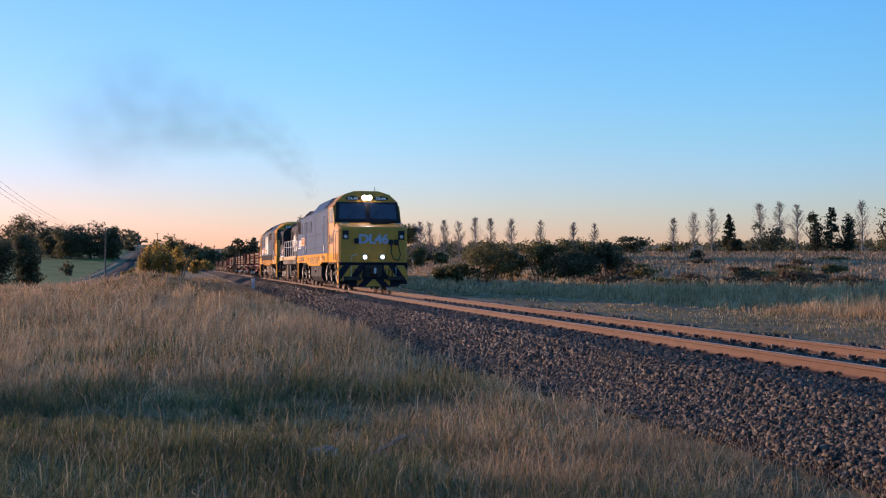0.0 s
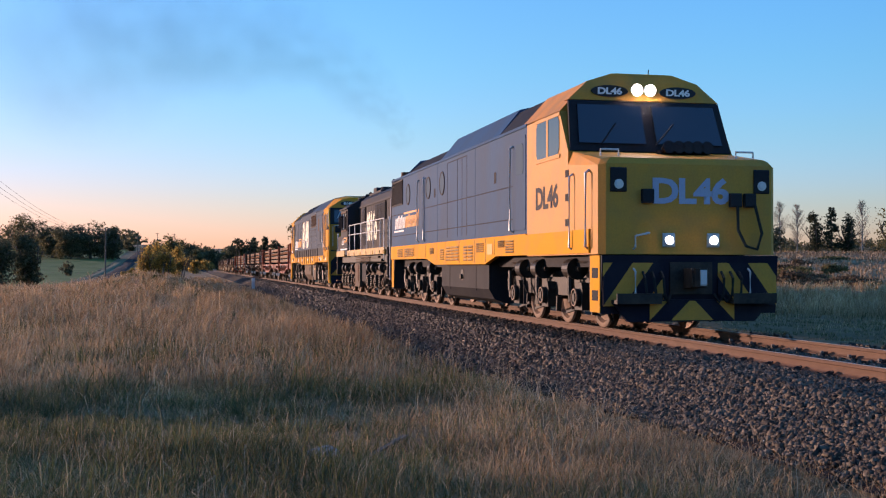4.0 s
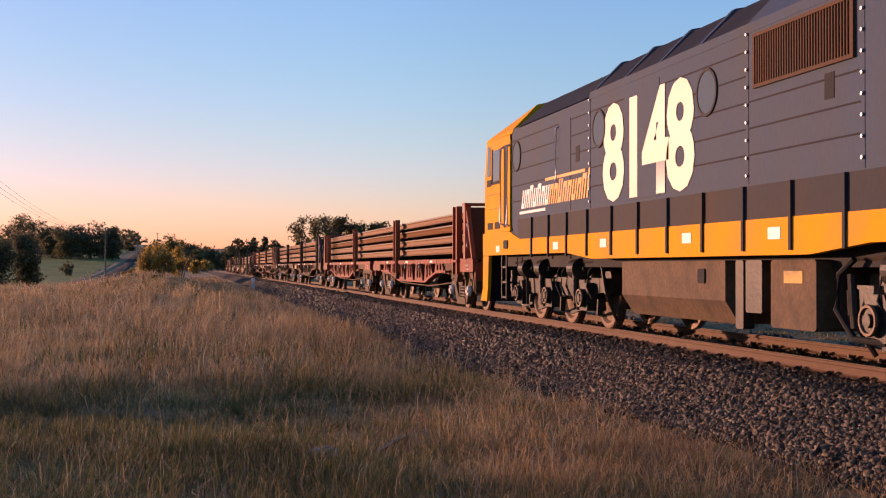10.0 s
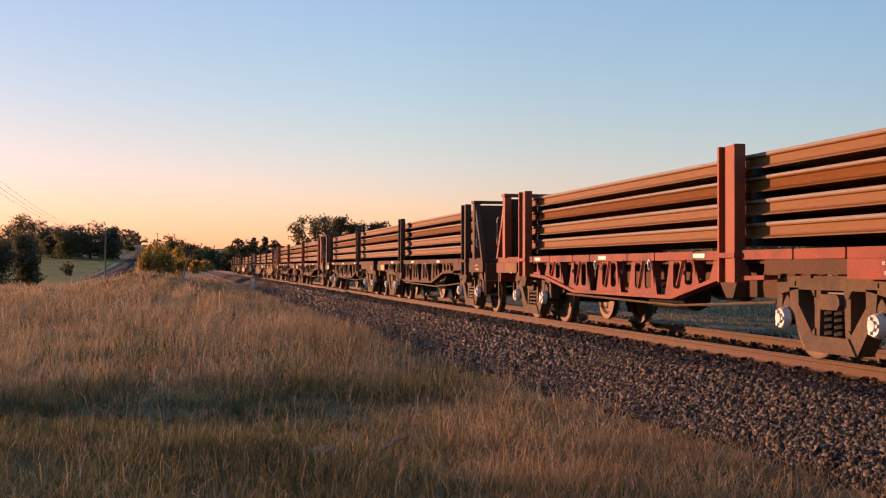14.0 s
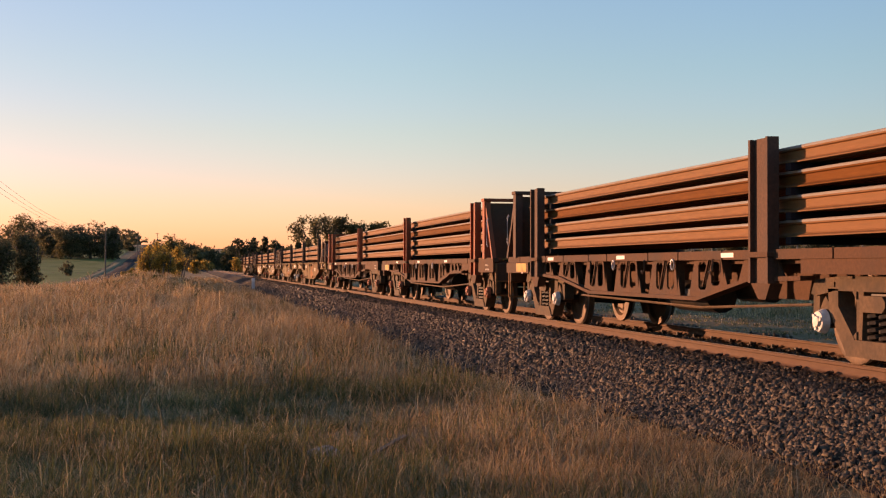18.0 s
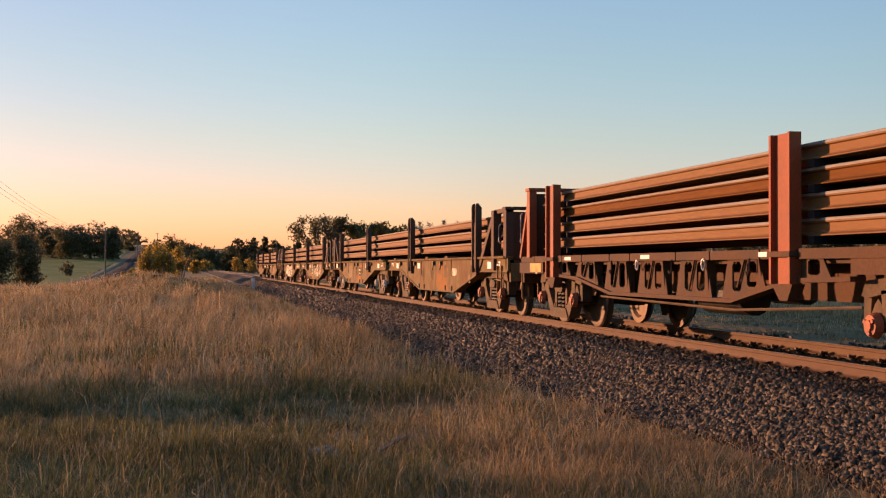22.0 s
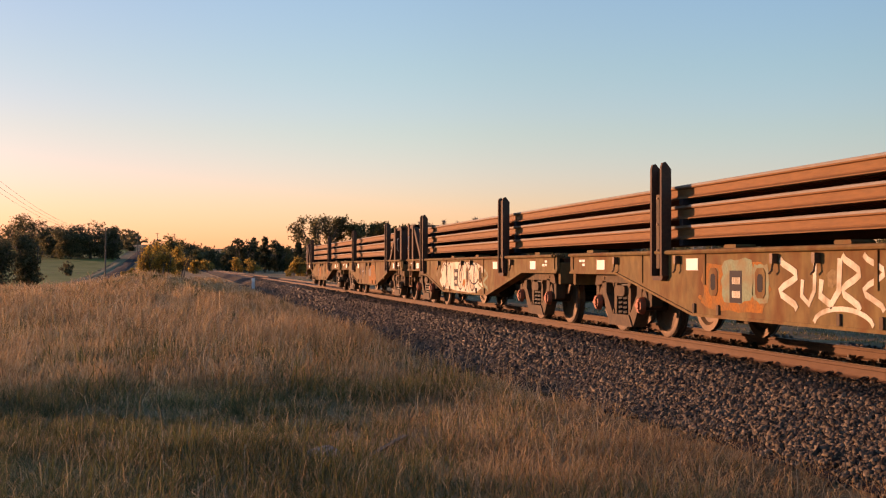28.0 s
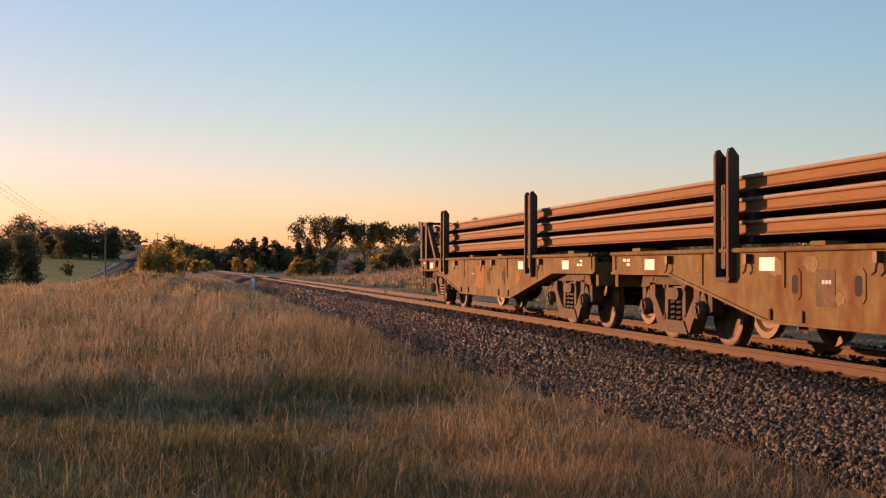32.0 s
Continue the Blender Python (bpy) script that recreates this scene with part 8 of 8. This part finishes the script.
PALE_POST = material("pale_painted_post", (0.55, 0.58, 0.58), 0.6, var=0.1, dirt=(0.35, 0.3, 0.25), dirt_amount=0.5, dirt_scale=5)
PALE_STONE = material("pale_grey_stone", (0.34, 0.31, 0.28), 0.9, var=0.2, bump=0.4)


def power_pole(x, y, top, arm=1.8):
    g = float(ground_height(x, y))
    t = thing("power_pole", "weathered wooden power pole beside the road", "power pole", "poles along the road", (x, y, g - 0.1))
    h = top - g + 0.1
    part("pole", Solid().tube([(0, 0, 0), (0, 0, h)], 0.16, 8, 0.11), WOOD_POLE, t)
    part("crossarm", Solid().box(-arm / 2, arm / 2, -0.06, 0.06, h - 0.55, h - 0.42), WOOD_POLE, t)
    for k in (-0.8, 0.0, 0.8):
        part("insulator", Solid().tube([(k * arm / 2, 0, h - 0.42), (k * arm / 2, 0, h - 0.24)], 0.05, 6), PALE_STONE, t)
    return t


POLES = [(-26.0, 80, 12.3), (-22.0, 219, 8.0), (-25.0, 430, 11.8), (-21.5, 560, 16.6), (-14.0, 560, 16.2)]
for x, y, z in POLES:
    power_pole(x, y, z)
for k in (-0.72, 0.0, 0.72):
    (xa, ya, za), (xb, yb, zb) = POLES[0], POLES[1]
    pts = [(xa + (xb - xa) * s + k, ya + (yb - ya) * s, za - 0.34 + (zb - za) * s - 4 * 3.0 * s * (1 - s)) for s in np.linspace(0, 1, 15)]
    tagged(part("power_line", Solid().tube(pts, 0.014, 4), RUBBER, None), "thin sagging overhead power line", "power line", "wires along the road")

post = thing("marker_post", "short pale painted trackside marker post", "marker post", "", (-3.05, 87.5, float(ground_height(-3.05, 87.5)) - 0.05))
part("stake", Solid().box(-0.11, 0.11, -0.04, 0.04, 0, 0.98, 0.02), PALE_POST, post)
part("reflector", Solid().box(-0.07, 0.07, -0.05, -0.04, 0.72, 0.9), WHITE, post)


def rock(name, label, x, y, size, seed, mat):
    rg = np.random.default_rng(seed)
    s = Solid()
    n = 9
    rings = []
    for j, z in enumerate((-0.35, 0.0, 0.35, 0.6)):
        r = (0.8, 1.0, 0.75, 0.3)[j]
        rings.append([(size[0] * r * math.cos(a) * rg.uniform(0.8, 1.15), size[1] * r * math.sin(a) * rg.uniform(0.8, 1.15), size[2] * (z + rg.uniform(-0.08, 0.08))) for a in np.linspace(0, 2 * math.pi, n, endpoint=False)])
    s.loft(rings)
    ob = tagged(new(name, s.mesh(name, mat)), label, "stone")
    ob.location = (x, y, float(ground_height(x, y)) + 0.02)
    return ob


rock("pale_stone", "pale stone lying half hidden in grass", -6.45, 10.7, (0.20, 0.14, 0.16), 1, PALE_STONE)
rock("white_stone", "small white stone on the ballast", -1.46, 11.8, (0.055, 0.03, 0.03), 2, WHITE)
rock("white_stone", "small white stone on the ballast", -2.05, 61.5, (0.14, 0.08, 0.1), 3, WHITE)
rock("white_stone", "small white stone on the ballast", -1.75, 70.0, (0.16, 0.09, 0.1), 4, WHITE)
rock("pale_stone", "small pale stone on the ballast", -1.2, 10.2, (0.05, 0.03, 0.03), 6, PALE_STONE)
board = tagged(new("plank", Solid().bar((-6.05, 10.55, float(ground_height(-6.05, 10.55)) + 0.06), (-5.6, 11.3, float(ground_height(-5.6, 11.3)) + 0.10), 0.05, 0.018).mesh("plank", WOOD_POLE)), "weathered grey plank lying in grass", "plank")

# exhaust of the second locomotive: thin curved flakes of smoke that travel with it
SMOKE = bpy.data.materials.new("thin_exhaust_smoke")
SMOKE.use_nodes = True
sn = SMOKE.node_tree
sb = sn.nodes["Principled BSDF"]
sb.inputs["Base Color"].default_value, sb.inputs["Roughness"].default_value = (0.16, 0.145, 0.13, 1), 1.0
sb.inputs["Specular IOR Level"].default_value = 0.0
tp, mx = sn.nodes.new("ShaderNodeBsdfTransparent"), sn.nodes.new("ShaderNodeMixShader")
tc, nz, mr = sn.nodes.new("ShaderNodeTexCoord"), sn.nodes.new("ShaderNodeTexNoise"), sn.nodes.new("ShaderNodeMapRange")
gr = sn.nodes.new("ShaderNodeTexGradient")
gr.gradient_type = "SPHERICAL"
sn.links.new(tc.outputs["Object"], gr.inputs["Vector"])
nz.inputs["Scale"].default_value, nz.inputs["Detail"].default_value = 1.6, 4
sn.links.new(tc.outputs["Object"], nz.inputs["Vector"])
mr.inputs["From Min"].default_value, mr.inputs["From Max"].default_value, mr.inputs["To Max"].default_value = 0.3, 0.75, 0.19
sn.links.new(nz.outputs["Fac"], mr.inputs["Value"])
mu = sn.nodes.new("ShaderNodeMath")
mu.operation = "MULTIPLY"
sn.links.new(gr.outputs["Fac"], mu.inputs[0])
sn.links.new(mr.outputs["Result"], mu.inputs[1])
sn.links.new(mu.outputs[0], mx.inputs[0])
sn.links.new(tp.outputs[0], mx.inputs[1])
sn.links.new(sb.outputs[0], mx.inputs[2])
sn.links.new(mx.outputs[0], sn.nodes["Material Output"].inputs["Surface"])
flake = Solid()
flake.smooth = True
flake.loft([[(0.98 * q * math.cos(a), 0.25 * (1 - q * q) + 0.06 * math.sin(3 * a) * q, 0.98 * q * math.sin(a)) for a in np.linspace(0, 2 * math.pi, 20, endpoint=False)] for q in (1.0, 0.8, 0.55, 0.3, 0.1, 0.002)], caps=False)
flake_mesh = flake.mesh("smoke_puff", SMOKE)
smoke = thing("exhaust_smoke", "thin dark exhaust smoke trailing from the stack", "smoke", "", (0, 74.9, 0))
rs = random.Random(4)
for k in range(14):
    s = 0.12 + 4.4 * (k / 13.0) ** 1.25
    x = -1.7 * s ** 1.4 + rs.uniform(-0.25, 0.25) * s
    y = 5.6 * s + rs.uniform(-0.4, 0.4) * s
    z = 4.35 + 4.6 * s ** 0.55 + rs.uniform(-0.3, 0.3) * s
    q = 0.5 + 1.2 * s
    puff = shared("smoke_puff", flake_mesh, smoke, (x, y, z), rs.uniform(-0.3, 0.3))
    puff.scale = (q * rs.uniform(0.9, 1.3), q, q * rs.uniform(0.8, 1.15))
TRAIN.append((smoke, 74.9))
# ---- what moves ----
SPEED = 8.155


def motions():
    seconds = [0.0] + [float(t) for t in range(2, 32, 2)] + [32.0]
    for ob, u in TRAIN:
        walk(ob, [(t, pose(0, u - SPEED * t, 0)) for t in seconds])
    ticks = [k / 15.0 for k in range(0, 481)]
    for ax, y, r in WHEELSETS:
        turn = math.degrees(SPEED / r)
        walk(ax, [(t, pose(0, y, r, turn * t)) for t in ticks])


motions()
